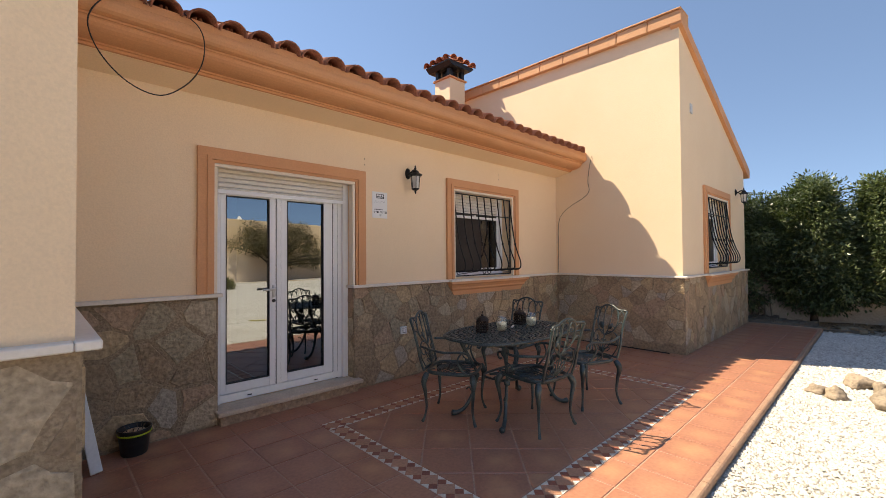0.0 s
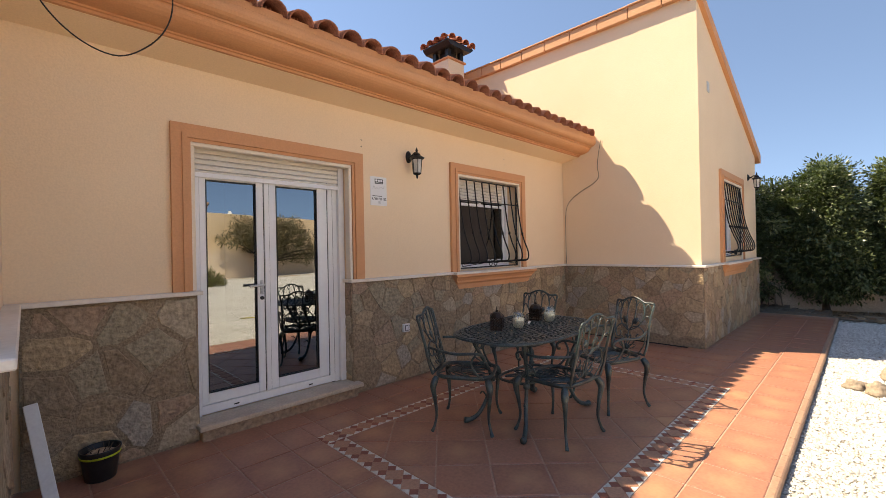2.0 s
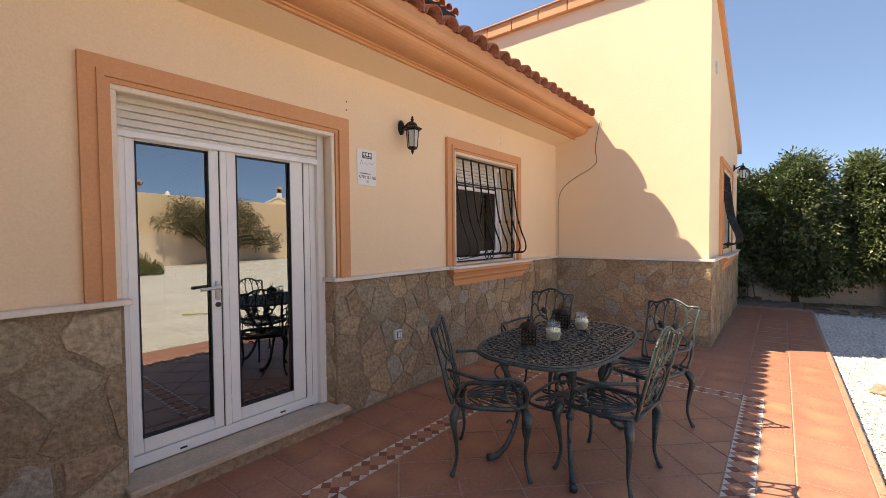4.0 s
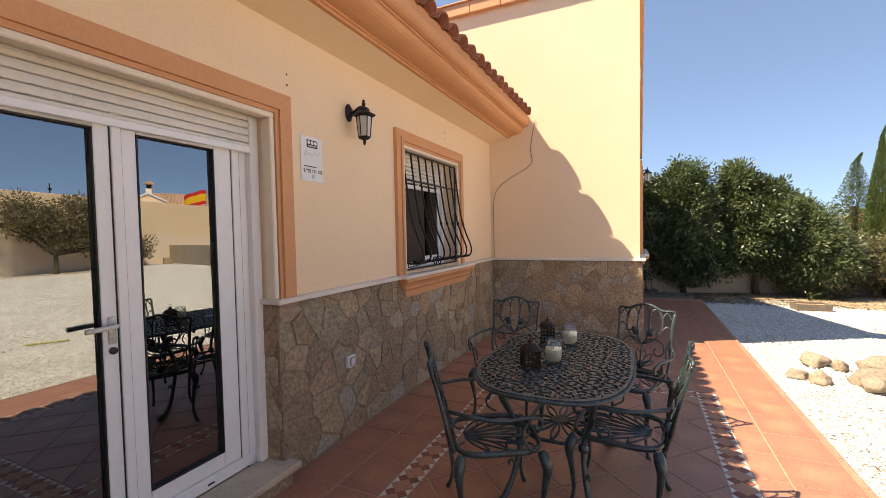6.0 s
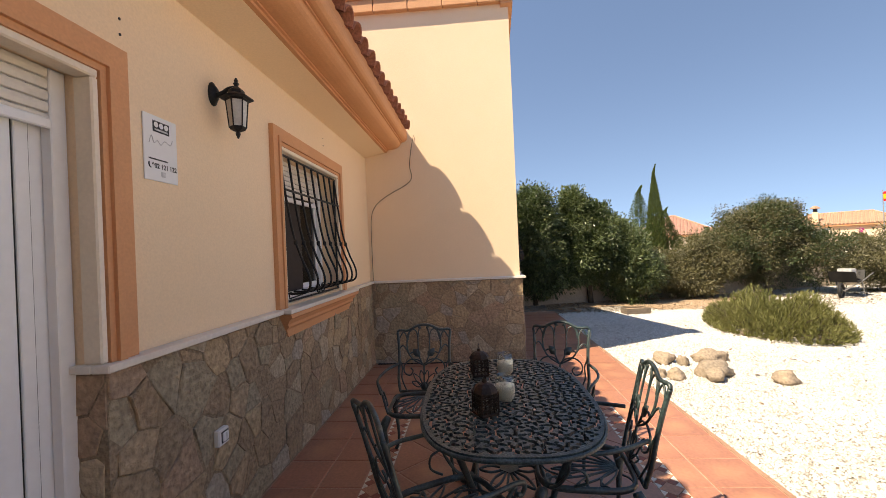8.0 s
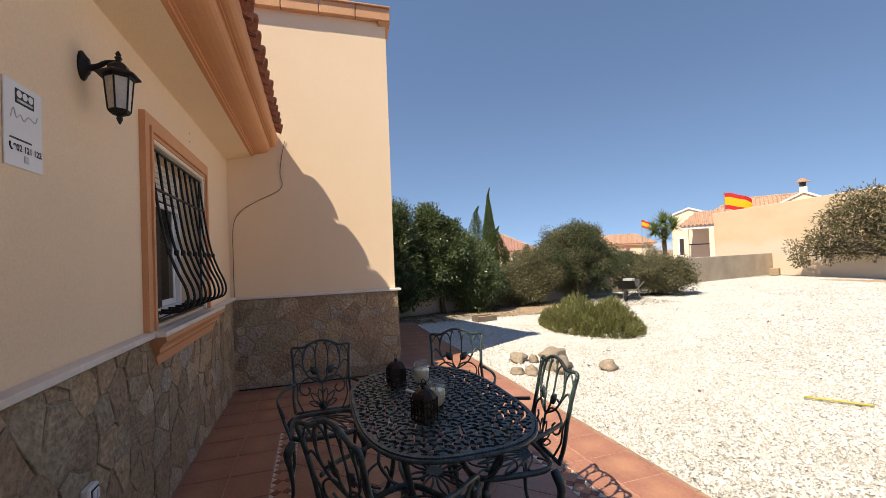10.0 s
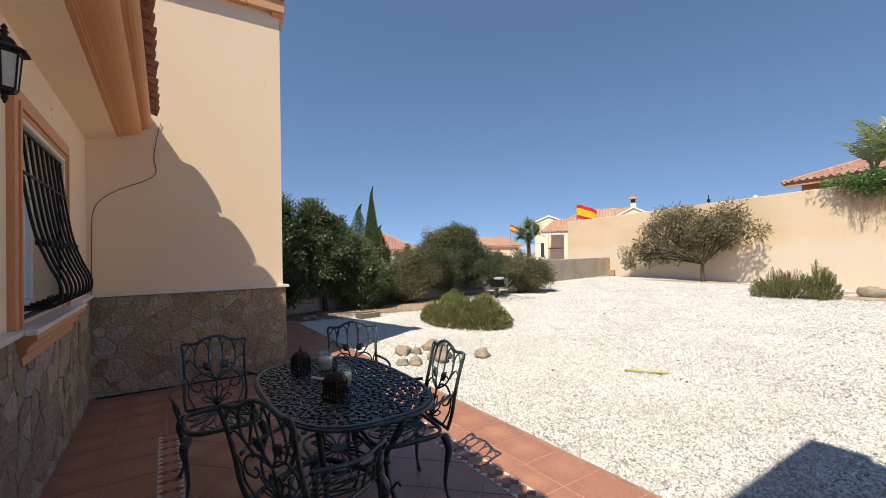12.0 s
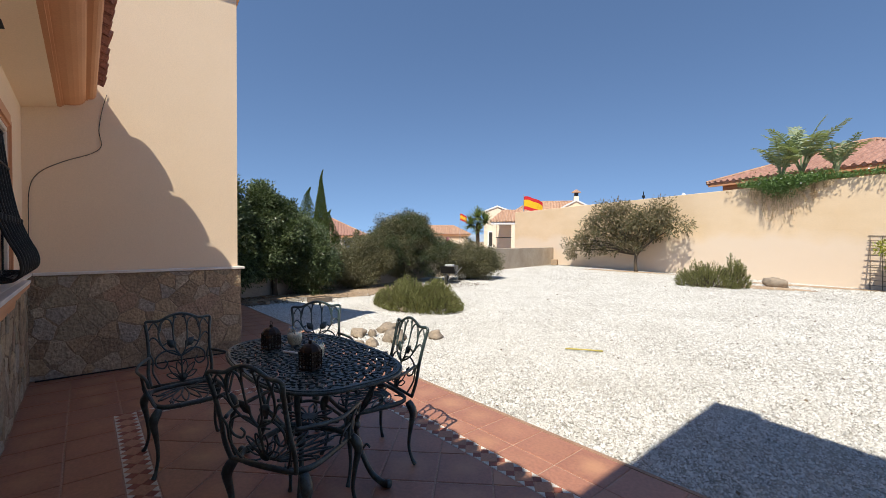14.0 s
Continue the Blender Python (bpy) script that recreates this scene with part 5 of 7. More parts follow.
# things on the table
def candle(x, y, s):
    c = thing("candle_jar", "clear glass jar with an ivory wax candle on the table", "candle", Matrix.Translation((x, y, TH + 0.002)) @ Matrix.Scale(s, 4), "candle jars")
    part("jar", B().lathe([(0.034, 0.0), (0.045, 0.02), (0.050, 0.055), (0.046, 0.095), (0.040, 0.125), (0.0385, 0.125), (0.044, 0.093), (0.047, 0.055), (0.042, 0.022), (0.032, 0.006)], 20), CLEAR, c, smooth=True)
    part("wax", B().lathe([(0.03, 0.008), (0.041, 0.024), (0.0455, 0.055), (0.0440, 0.078), (0.004, 0.074)], 18), WAX, c, smooth=True)
    part("wick", B().tube([(0, 0, 0.07), (0.002, 0, 0.088)], 0.0015, 5), INK, c)


candle(3.53, 2.50, 1.05)
candle(3.95, 2.47, 1.05)


def lantern(x, y, rz):
    t = thing("tea_light_lantern", "small rusty brown pierced metal lantern on the table", "lantern", Matrix.Translation((x, y, TH + 0.002)) @ Matrix.Rotation(rz, 4, "Z"), "table lanterns")
    part("base", B().box(-0.046, 0.046, -0.046, 0.046, 0, 0.012, 0.003), RUSTBROWN, t)
    for k in range(4):
        rot = Matrix.Rotation(k * math.pi / 2, 4, "Z")
        b = B()
        for u in (-0.044, -0.022, 0.0, 0.022, 0.044):
            b.tube([rot @ Vector((u, -0.042, 0.012)), rot @ Vector((u, -0.042, 0.105))], 0.003, 4)
        for z in (0.03, 0.055, 0.08, 0.102):
            b.tube([rot @ Vector((-0.044, -0.042, z)), rot @ Vector((0.044, -0.042, z))], 0.0035, 4)
        for u in (-0.033, -0.011, 0.011, 0.033):
            for z in (0.04, 0.066, 0.092):
                b.tube([rot @ Vector((u + 0.007 * math.cos(q), -0.043, z + 0.008 * math.sin(q))) for q in [2 * math.pi * i / 6 for i in range(6)]], 0.0022, 4, closed=True)
        part("side_panel", b, RUSTBROWN, t)
    part("roof", B().lathe([(0.060, 0.103), (0.056, 0.113), (0.046, 0.128), (0.030, 0.139), (0.012, 0.144), (0.010, 0.158)], 8), RUSTBROWN, t)
    part("ring", B().tube([(0.014 * math.cos(q), 0, 0.172 + 0.014 * math.sin(q)) for q in [2 * math.pi * i / 10 for i in range(10)]], 0.002, 5, closed=True), RUSTBROWN, t)


lantern(3.38, 2.60, 0.5)
lantern(3.97, 2.62, 0.2)
solo("lighter", B().box(-0.055, 0.055, -0.009, 0.009, 0, 0.012, 0.003), WHITE_PAINT, "pale long lighter lying on the table", "lighter", m=Matrix.Translation((3.78, 2.565, TH + 0.002)) @ Matrix.Rotation(0.5, 4, "Z"))


# ---- on the walls ----
def wall_lamp(m, label):
    """Hangs on a wall whose outside is -y."""
    t = thing("wall_lantern", label, "lamp", m, "wall lanterns")
    part("back_plate", B().lathe([(0.001, 0.0), (0.055, 0.0), (0.055, 0.008), (0.04, 0.018), (0.03, 0.03), (0.001, 0.032)], 14), IRON, t, at=Matrix.Rotation(math.pi / 2, 4, "X") @ Matrix.Diagonal((0.8, 1.3, 1, 1)), smooth=True)
    part("arm", B().tube(smooth_line([(0, -0.02, -0.01), (0, -0.06, 0.0), (0, -0.10, 0.025), (0, -0.15, 0.03)], 5), [0.02, 0.018, 0.017, 0.016, 0.015, 0.014, 0.013, 0.012, 0.012, 0.011, 0.011, 0.011, 0.011, 0.011, 0.011, 0.011], 8), IRON, t, smooth=True)
    body = part("cage", B().lathe([(0.064, -0.04), (0.068, -0.046), (0.064, -0.052), (0.056, -0.054)], 6, (0, -0.15, 0)), IRON, t)
    part("base_cup", B().lathe([(0.045, -0.205), (0.05, -0.21), (0.04, -0.225), (0.012, -0.235), (0.014, -0.25), (0.004, -0.275)], 6, (0, -0.15, 0)), IRON, t)
    for k in range(6):
        g = math.pi * k / 3
        part("rib", B().tube([(0.060 * math.cos(g), -0.15 + 0.060 * math.sin(g), -0.05), (0.046 * math.cos(g), -0.15 + 0.046 * math.sin(g), -0.208)], 0.0045, 5), IRON, body)
        g2 = g + math.pi / 3
        part("pane", B().add([(0.058 * math.cos(g), -0.15 + 0.058 * math.sin(g), -0.05), (0.058 * math.cos(g2), -0.15 + 0.058 * math.sin(g2), -0.05), (0.045 * math.cos(g2), -0.15 + 0.045 * math.sin(g2), -0.206), (0.045 * math.cos(g), -0.15 + 0.045 * math.sin(g), -0.206)], [(0, 1, 2, 3)]), FROST, body, "frosted glass")
    part("cap", B().lathe([(0.060, -0.044), (0.094, -0.042), (0.092, -0.034), (0.062, -0.016), (0.047, -0.010), (0.043, 0.010), (0.028, 0.024), (0.012, 0.031), (0.012, 0.042), (0.018, 0.052), (0.009, 0.060), (0.013, 0.070), (0.004, 0.086)], 6, (0, -0.15, 0)), IRON, t)
    return t


lampA = wall_lamp(Matrix.Translation((3.70, WALL_Y, 2.39)) @ Matrix.Scale(0.93, 4), "black iron wall lantern with frosted panes on cream stucco")
copy_thing(lampA, Matrix.Translation((10.25, WING_Y, 2.60)))


def text_mesh(s, size, material, parent, m):
    cu = bpy.data.curves.new("text", "FONT")
    cu.body, cu.size, cu.offset = s, size, 0.0011
    tmp = bpy.data.objects.new("text", cu)
    me = bpy.data.meshes.new_from_object(tmp)
    bpy.data.objects.remove(tmp)
    me.materials.append(material)
    ob = new("lettering", me)
    ob.parent = parent
    ob.matrix_basis = m
    return ob


sign = thing("alarm_sign", "white alarm company plate with a black logo and phone number", "sign", Matrix.Translation((3.185, WALL_Y - 0.001, 1.835)))
part("plate", B().box(0, 0.205, -0.006, 0, 0, 0.295, 0.002), SIGN_WHITE, sign)
part("logo_block", B().box(0.055, 0.155, -0.0075, -0.0055, 0.222, 0.272), INK, sign)
for k in range(3):
    part("logo_disc", B().lathe([(0.0128, 0), (0.0128, 0.001)], 16), SIGN_WHITE, sign, at=Matrix.Translation((0.074 + 0.031 * k, -0.0075, 0.255)) @ Matrix.Rotation(math.pi / 2, 4, "X"))
part("logo_bar", B().box(0.064, 0.146, -0.0082, -0.007, 0.229, 0.237), GREY_INK, sign)
part("script_stroke", B().tube(smooth_line([(0.03, -0.0065, 0.165), (0.045, -0.0065, 0.20), (0.06, -0.0065, 0.17), (0.08, -0.0065, 0.185), (0.10, -0.0065, 0.168), (0.125, -0.0065, 0.19), (0.16, -0.0065, 0.18), (0.175, -0.0065, 0.205)], 5), 0.0022, 5), GREY_INK, sign)
part("caption_bar", B().box(0.025, 0.14, -0.0072, -0.0055, 0.094, 0.100), INK, sign)
text_mesh("902 121 122", 0.0305, INK, sign, Matrix.Translation((0.042, -0.0068, 0.058)) @ Matrix.Rotation(math.pi / 2, 4, "X"))
part("phone_mark", B().tube(smooth_line([(0.026, -0.0065, 0.08), (0.024, -0.0065, 0.07), (0.029, -0.0065, 0.06), (0.036, -0.0065, 0.056)], 4), 0.003, 5), INK, sign)
part("code_block", B().box(0.098, 0.122, -0.0072, -0.0055, 0.022, 0.046), GREY_INK, sign)

sock = thing("wall_socket", "white double-frame power socket on the stone plinth", "socket", Matrix.Translation((3.585, PY - 0.012, 0.545)))
part("plate", B().box(-0.045, 0.045, -0.022, 0.01, -0.043, 0.043, 0.006), WHITE_PAINT, sock)
part("flap", B().box(-0.02, 0.03, -0.03, -0.022, -0.024, 0.024, 0.004), SIGN_WHITE, sock)
part("inset", B().box(-0.025, 0.035, -0.0235, -0.0215, -0.029, 0.029), INK, sock)
part("hinge", B().box(0.006, 0.012, -0.032, -0.029, -0.02, 0.02, 0.001), GREY_INK, sock)

for x, z in ((3.09, 2.475), (3.09, 2.41), (5.43, 2.53), (5.43, 2.60)):
    solo("wall_hole", B().lathe([(0.006, -0.0015), (0.006, 0.0015)], 8), INK, "small dark drilled hole in the stucco", "hole", "drilled holes", m=Matrix.Translation((x, WALL_Y - 0.001, z)) @ Matrix.Rotation(math.pi / 2, 4, "X"))
solo("wall_vent", B().box(-0.05, 0.05, -0.012, 0.004, -0.07, 0.07, 0.004), GREY_INK, "small grey vent plate high on the gable", "vent", m=Matrix.Translation((7.52, WING_Y, 3.58)))

# cable down the corner of the wing, and a loop hanging from the eave
wc = smooth_line([(PX + 0.02, 3.36, 3.02), (PX + 0.022, 3.40, 2.85), (PX + 0.022, 3.43, 2.62), (PX + 0.022, 3.41, 2.46), (PX + 0.022, 3.50, 2.36), (PX + 0.022, 3.72, 2.25), (PX + 0.022, 3.90, 2.12), (PX + 0.02, 3.975, 1.95), (PX + 0.02, 3.985, 1.6), (PX + 0.02, 3.985, 1.25), (PX + 0.02, 3.985, 1.105)], 5)
solo("wall_cable", B().tube(wc, 0.0034, 5), CABLE, "thin black cable running down the wing wall", "cable", smooth=True)
loop = smooth_line([(0.92, 3.44, 3.07), (0.79, 3.42, 3.0), (0.72, 3.42, 2.84), (0.78, 3.42, 2.66), (0.92, 3.42, 2.52), (1.09, 3.42, 2.48), (1.24, 3.42, 2.59), (1.33, 3.42, 2.74), (1.355, 3.42, 2.90), (1.32, 3.42, 3.02), (1.22, 3.44, 3.1)], 6)
solo("hanging_cable", B().tube(loop, 0.0042, 5), CABLE, "loose loop of black cable hanging from the eave", "cable", smooth=True)

# pot, board
pot = thing("plant_pot", "black plastic plant pot with a lime green rim band", "pot", Matrix.Translation((1.025, 3.87, 0.001)) @ Matrix.Scale(0.76, 4))
part("pot", B().lathe([(0.10, 0.0), (0.105, 0.01), (0.13, 0.2), (0.142, 0.235), (0.14, 0.245), (0.128, 0.245), (0.12, 0.2), (0.09, 0.02)], 24), BLACK_PLASTIC, pot, smooth=True)
part("band", B().lathe([(0.1325, 0.19), (0.1375, 0.205), (0.133, 0.206), (0.128, 0.19)], 24, close=True), LIME, pot, "lime green band", True)
soil = B()
soil.lathe([(0.118, 0.19), (0.08, 0.215), (0.01, 0.225)], 14)
part("soil", soil, SOIL, pot)
for k in range(9):
    g = k * 2.4
    part("stem", B().tube([(0.05 * math.cos(g), 0.05 * math.sin(g), 0.2), (0.085 * math.cos(g + 0.3), 0.085 * math.sin(g + 0.3), 0.25 + 0.01 * (k % 3))], 0.0035, 4), BARK, pot)
solo("white_board", B().box(-0.032, 0.032, -0.012, 0.012, 0.0, 0.58, 0.003), WHITE_PAINT, "white painted board leaning in the corner", "board",
     m=Matrix.Translation((0.80, 3.68, 0.006)) @ Matrix.Rotation(radians(-28), 4, "X") @ Matrix.Rotation(radians(-8), 4, "Y"))
# floor cable along the wing and litter on tiles
fc = smooth_line([(6.955, 3.95, 0.008), (6.945, 3.4, 0.008), (6.95, 2.9, 0.008), (6.94, 2.2, 0.008)], 8)
solo("floor_pipe", B().tube(fc, 0.008, 6), CABLE, "thin dark hose lying along the foot of the wing", "hose", smooth=True)


# ---- garden ----
def leaves(b, pos, dirs, nrm, ln, wd):
    """Many folded leaves in one go: base, two edges and a tip each."""
    side = np.cross(dirs, nrm)
    side /= np.linalg.norm(side, axis=1, keepdims=True) + 1e-9
    up = np.cross(side, dirs)
    ln, wd = ln[:, None], wd[:, None]
    mid = pos + dirs * ln * 0.5 - up * wd * 0.18
    p = np.stack([pos, mid + side * wd * 0.5, pos + dirs * ln, mid - side * wd * 0.5], 1)
    o, n = len(b.v), len(pos)
    b.v += [tuple(q) for q in p.reshape(-1, 3).tolist()]
    for i in range(n):
        k = o + 4 * i
        b.f += [(k, k + 1, k + 2), (k, k + 2, k + 3)]


def rand_dirs(r, n):
    d = r.normal(size=(n, 3))
    return d / np.linalg.norm(d, axis=1, keepdims=True)


def crown(lobes, n, ln, wd, seed, clump=0.1, per=110, inner=0.34, droop=-0.1, shell=(0.72, 1.12), floor=None):
    """A leafy crown: clumps of leaves on and in a union of lobes, with gaps between them."""
    r = np.random.default_rng(seed)
    L = np.array(lobes, float)
    wgt = (L[:, 3] * L[:, 4] + L[:, 4] * L[:, 5] + L[:, 3] * L[:, 5])
    k = max(1, n // per)
    which = r.choice(len(L), k, p=wgt / wgt.sum())
    d = rand_dirs(r, k)
    rad = r.uniform(*shell, size=k)
    rad = np.where(r.random(k) < inner, r.uniform(0.3, 0.75, size=k), rad)
    cen = L[which, :3] + d * L[which, 3:6] * rad[:, None]
    idx = np.repeat(np.arange(k), per)
    pos = cen[idx] + np.clip(r.normal(size=(k * per, 3)), -1.7, 1.7) * clump
    out = (pos - L[which[idx], :3]) / L[which[idx], 3:6]
    out /= np.linalg.norm(out, axis=1, keepdims=True) + 1e-9
    tuft = (pos - cen[idx]) / (clump * 1.5)
    dirs = out * 0.3 + tuft * 0.6 + rand_dirs(r, len(pos)) * 0.65 + np.array([0, 0, droop - 0.05])
    dirs /= np.linalg.norm(dirs, axis=1, keepdims=True)
    nrm = out * 0.3 + tuft * 0.5 + rand_dirs(r, len(pos)) * 0.6 + np.array([0, 0, 0.6])
    if floor is not None:
        keep = pos[:, 2] > floor
        pos, dirs, nrm = pos[keep], dirs[keep], nrm[keep]
    b = B()
    m = len(pos)
    leaves(b, pos, dirs, nrm, ln * r.uniform(0.7, 1.25, m), wd * r.uniform(0.7, 1.2, m))
    return b


def limbs(base, lobes, seed, r0=0.06, most=8):
    """A short forked trunk with boughs bending out to some of the lobes."""
    rr = random.Random(seed)
    b = B()
    top = max(l[2] for l in lobes)
    fork = Vector(base) + Vector((rr.uniform(-0.05, 0.05), rr.uniform(-0.05, 0.05), top * 0.3))
    b.tube(smooth_line([base, Vector(base).lerp(fork, 0.5) + Vector((0.03, 0.02, 0)), fork], 3), [r0 * 1.3, r0 * 1.2, r0 * 1.15, r0 * 1.1, r0 * 1.05, r0, r0], 7)
    for l in rr.sample(list(lobes), min(len(lobes), most)):
        tip = Vector((l[0], l[1], l[2] + 0.2 * l[5]))
        mid = fork.lerp(tip, 0.5) + Vector((rr.uniform(-0.12, 0.12), rr.uniform(-0.12, 0.12), 0.12))
        pts = smooth_line([fork - Vector((0, 0, 0.08)), mid, tip], 4)
        b.tube(pts, [r0 * 0.8 * (1 - 0.8 * i / (len(pts) - 1)) for i in range(len(pts))], 6)
    return b


def bush(name, label, base, lobes, n, ln, wd, material, seed, category="bush", group="", second=None, sprouts=0, boughs=0.06, boughs_n=8, **kw):
    t = thing(name, label, category, Matrix.Translation((base[0], base[1], GROUND)), group)
    sr = random.Random(seed * 13 + 5)
    lobes = list(lobes)
    for _ in range(sprouts):
        l = sr.choice(lobes[:3])
        a, e = sr.uniform(0, 2 * math.pi), sr.uniform(0.45, 1.4)
        k = sr.uniform(0.85, 1.04)
        lobes.append((l[0] + l[3] * k * math.cos(a) * math.cos(e), l[1] + l[4] * k * math.sin(a) * math.cos(e), l[2] + l[5] * k * math.sin(e), sr.uniform(0.10, 0.26), sr.uniform(0.10, 0.26), sr.uniform(0.2, 0.46)))
    rel = [(l[0] - base[0], l[1] - base[1], l[2] - GROUND, *l[3:]) for l in lobes]
    part("trunk", limbs((0, 0, -0.02), rel, seed, boughs, boughs_n), BARK, t, smooth=True)
    part("crown", crown(rel, n, ln, wd, seed, floor=0.02, **kw), material, t, mend=False)
    # second tone on the outermost leaves; the paler laurel paints sunlit tips
    if second:
        part("crown", crown(rel, n // 3, ln, wd, seed + 77, floor=0.02, **{**kw, "inner": 0.0, "shell": (0.9, 1.2)}), second, t, mend=False)
    return t


H = "boundary hedge shrubs"
bush("laurel_shrub", "tall dark green laurel shrub against the low wall", (12.3, 2.7), [(12.3, 2.8, 1.1, 1.0, 1.2, 1.1), (12.2, 2.4, 1.65, 0.8, 0.8, 0.8), (12.4, 3.9, 1.4, 1.0, 1.1, 1.1)], 52000, 0.088, 0.036, LAUREL, 1, group=H, second=LAUREL_SUNLIT, sprouts=18)
bush("laurel_shrub", "tall dark green laurel shrub against the low wall", (12.45, 1.1), [(12.4, 1.2, 1.3, 0.8, 0.75, 0.95), (12.3, 1.2, 1.98, 0.62, 0.6, 0.72), (12.3, 0.9, 0.8, 0.6, 0.7, 0.5)], 56000, 0.088, 0.036, LAUREL, 2, group=H, second=LAUREL_SUNLIT, sprouts=18)
bush("laurel_shrub", "tall dark green laurel shrub against the low wall", (12.65, -0.35), [(12.55, -0.35, 1.35, 0.72, 0.72, 0.8), (12.55, 0.02, 1.82, 0.5, 0.46, 0.62), (12.6, -0.5, 1.8, 0.5, 0.4, 0.5), (12.3, -0.1, 0.95, 0.4, 0.45, 0.35)], 54000, 0.088, 0.036, LAUREL, 3, group=H, second=LAUREL_SUNLIT, sprouts=18)
bush("laurel_shrub", "dark green laurel shrub reaching the ground", (12.9, -1.6), [(12.7, -1.2, 1.1, 0.65, 0.55, 0.65), (12.75, -1.0, 1.5, 0.42, 0.35, 0.36), (12.4, -1.35, 0.6, 0.45, 0.55, 0.55)], 42000, 0.086, 0.034, LAUREL_SUNLIT, 4, group=H, second=LAUREL, sprouts=20)
bush("olive_shrub", "grey-green small-leaved shrub beside the low wall", (13.2, -3.0), [(13.1, -2.6, 0.6, 0.65, 0.75, 0.42), (13.2, -3.55, 0.98, 0.7, 0.72, 0.68), (13.0, -3.1, 0.5, 0.6, 0.8, 0.45)], 46000, 0.066, 0.029, OLIVE, 5, group=H, sprouts=2)
bush("olive_shrub", "broad grey-green shrub with a rounded top", (13.5, -5.3), [(13.5, -5.2, 1.15, 0.95, 1.3, 0.85), (13.45, -5.4, 1.7, 0.55, 0.55, 0.45), (13.3, -4.5, 1.4, 0.7, 0.8, 0.55), (13.2, -6.4, 0.85, 0.72, 0.8, 0.6), (13.2, -3.9, 1.0, 0.6, 0.7, 0.6)], 70000, 0.066, 0.029, OLIVE, 6, group=H, second=LAUREL, sprouts=36)
bush("olive_shrub", "low grey-green shrub at the end of the hedge", (13.0, -7.9), [(13.0, -7.7, 0.65, 0.8, 0.9, 0.6), (12.7, -8.4, 0.55, 0.65, 0.8, 0.5)], 30000, 0.066, 0.029, OLIVE, 7, group=H, sprouts=7)
# half-dry oleander against the tall wall
ol = random.Random(15)
lobes_ = []
# along the wall from its corner, height, reach
for u_, z_, q_ in ((2.9, 1.25, 0.4), (2.5, 0.85, 0.25), (4.1, 1.5, 0.45), (4.2, 0.95, 0.3), (4.7, 2.4, 0.45), (3.6, 1.9, 0.3), (5.3, 3.05, 0.4), (6.2, 2.6, 0.55), (5.7, 1.9, 0.5), (6.5, 3.15, 0.4), (7.2, 2.6, 0.5), (6.9, 1.9, 0.4), (7.8, 2.3, 0.45), (8.05, 2.95, 0.45), (8.1, 1.85, 0.35), (8.7, 3.05, 0.4), (8.8, 2.4, 0.4), (9.3, 2.65, 0.35), (9.6, 2.1, 0.25), (9.9, 2.2, 0.2), (7.2, 1.4, 0.35), (6.2, 1.3, 0.4), (5.1, 1.2, 0.35), (7.7, 1.5, 0.25)):
    c_ = CORNER - SDIR * u_ - Vector((SDIR.y, -SDIR.x, 0)) * (0.5 + 0.3 * q_ + ol.uniform(0, 0.35))
    lobes_.append((c_.x, c_.y, z_, q_ * 1.2, q_ * 0.9, q_ * 0.85))
bush("oleander_bush", "half-dry spreading oleander against the cream wall", (10.9, -17.6), lobes_, 9500, 0.15, 0.058, DRYBUSH, 8, inner=0.2, clump=0.15, second=OLIVE, per=38, shell=(0.6, 1.3), boughs=0.075, boughs_n=12)


def rosemary(x, y, rx, ry, hgt, n, seed, label):
    t = thing("rosemary_shrub", label, "shrub", Matrix.Translation((x, y, GROUND)), "rosemary shrubs")
    r = np.random.default_rng(seed)
    k = n // 26
    a, q = r.uniform(0, 2 * math.pi, k), np.sqrt(r.random(k))
    cx, cy = rx * q * np.cos(a), ry * q * np.sin(a)
    lump = 0.74 + 0.26 * np.sin(cx * 5.1 + seed) * np.cos(cy * 6.3 + 1)
    top = hgt * np.sqrt(np.clip(1.03 - q ** 3.2, 0.05, 1)) * lump * r.uniform(0.66, 1.18, k)
    lean = np.stack([cx / rx * 0.45, cy / ry * 0.45, np.ones(k)], 1) + r.normal(size=(k, 3)) * 0.14
    lean /= np.linalg.norm(lean, axis=1, keepdims=True)
    i = np.repeat(np.arange(k), 26)
    s = r.uniform(0.12, 1, len(i))
    pos = np.stack([cx[i], cy[i], top[i]], 1) - lean[i] * ((1 - s) * 0.32)[:, None]
    pos[:, 2] = np.maximum(pos[:, 2], 0.01)
    d = lean[i] * 0.9 + rand_dirs(r, len(i)) * 0.55
    d /= np.linalg.norm(d, axis=1, keepdims=True)
    b = B()
    leaves(b, pos, d, rand_dirs(r, len(i)), r.uniform(0.045, 0.085, len(i)), r.uniform(0.008, 0.014, len(i)))
    part("foliage", b, ROSEMARY, t, mend=False)
    st = B()
    for j in range(0, k, 3):
        st.tube([(cx[j] * 0.4, cy[j] * 0.4, 0.0), (cx[j], cy[j], max(0.05, top[j] - 0.02))], 0.005, 4)
    part("woody_base", st, BARK, t, mend=False)


rosemary(8.7, -2.15, 1.25, 0.85, 0.65, 40000, 11, "olive-green rosemary shrub growing from the white gravel")
rosemary(6.1, -12.5, 1.05, 0.75, 0.85, 16000, 12, "green rosemary shrub near the tall garden wall")
rosemary(5.35, -12.7, 0.45, 0.45, 1.05, 6000, 13, "green rosemary shrub near the tall garden wall")


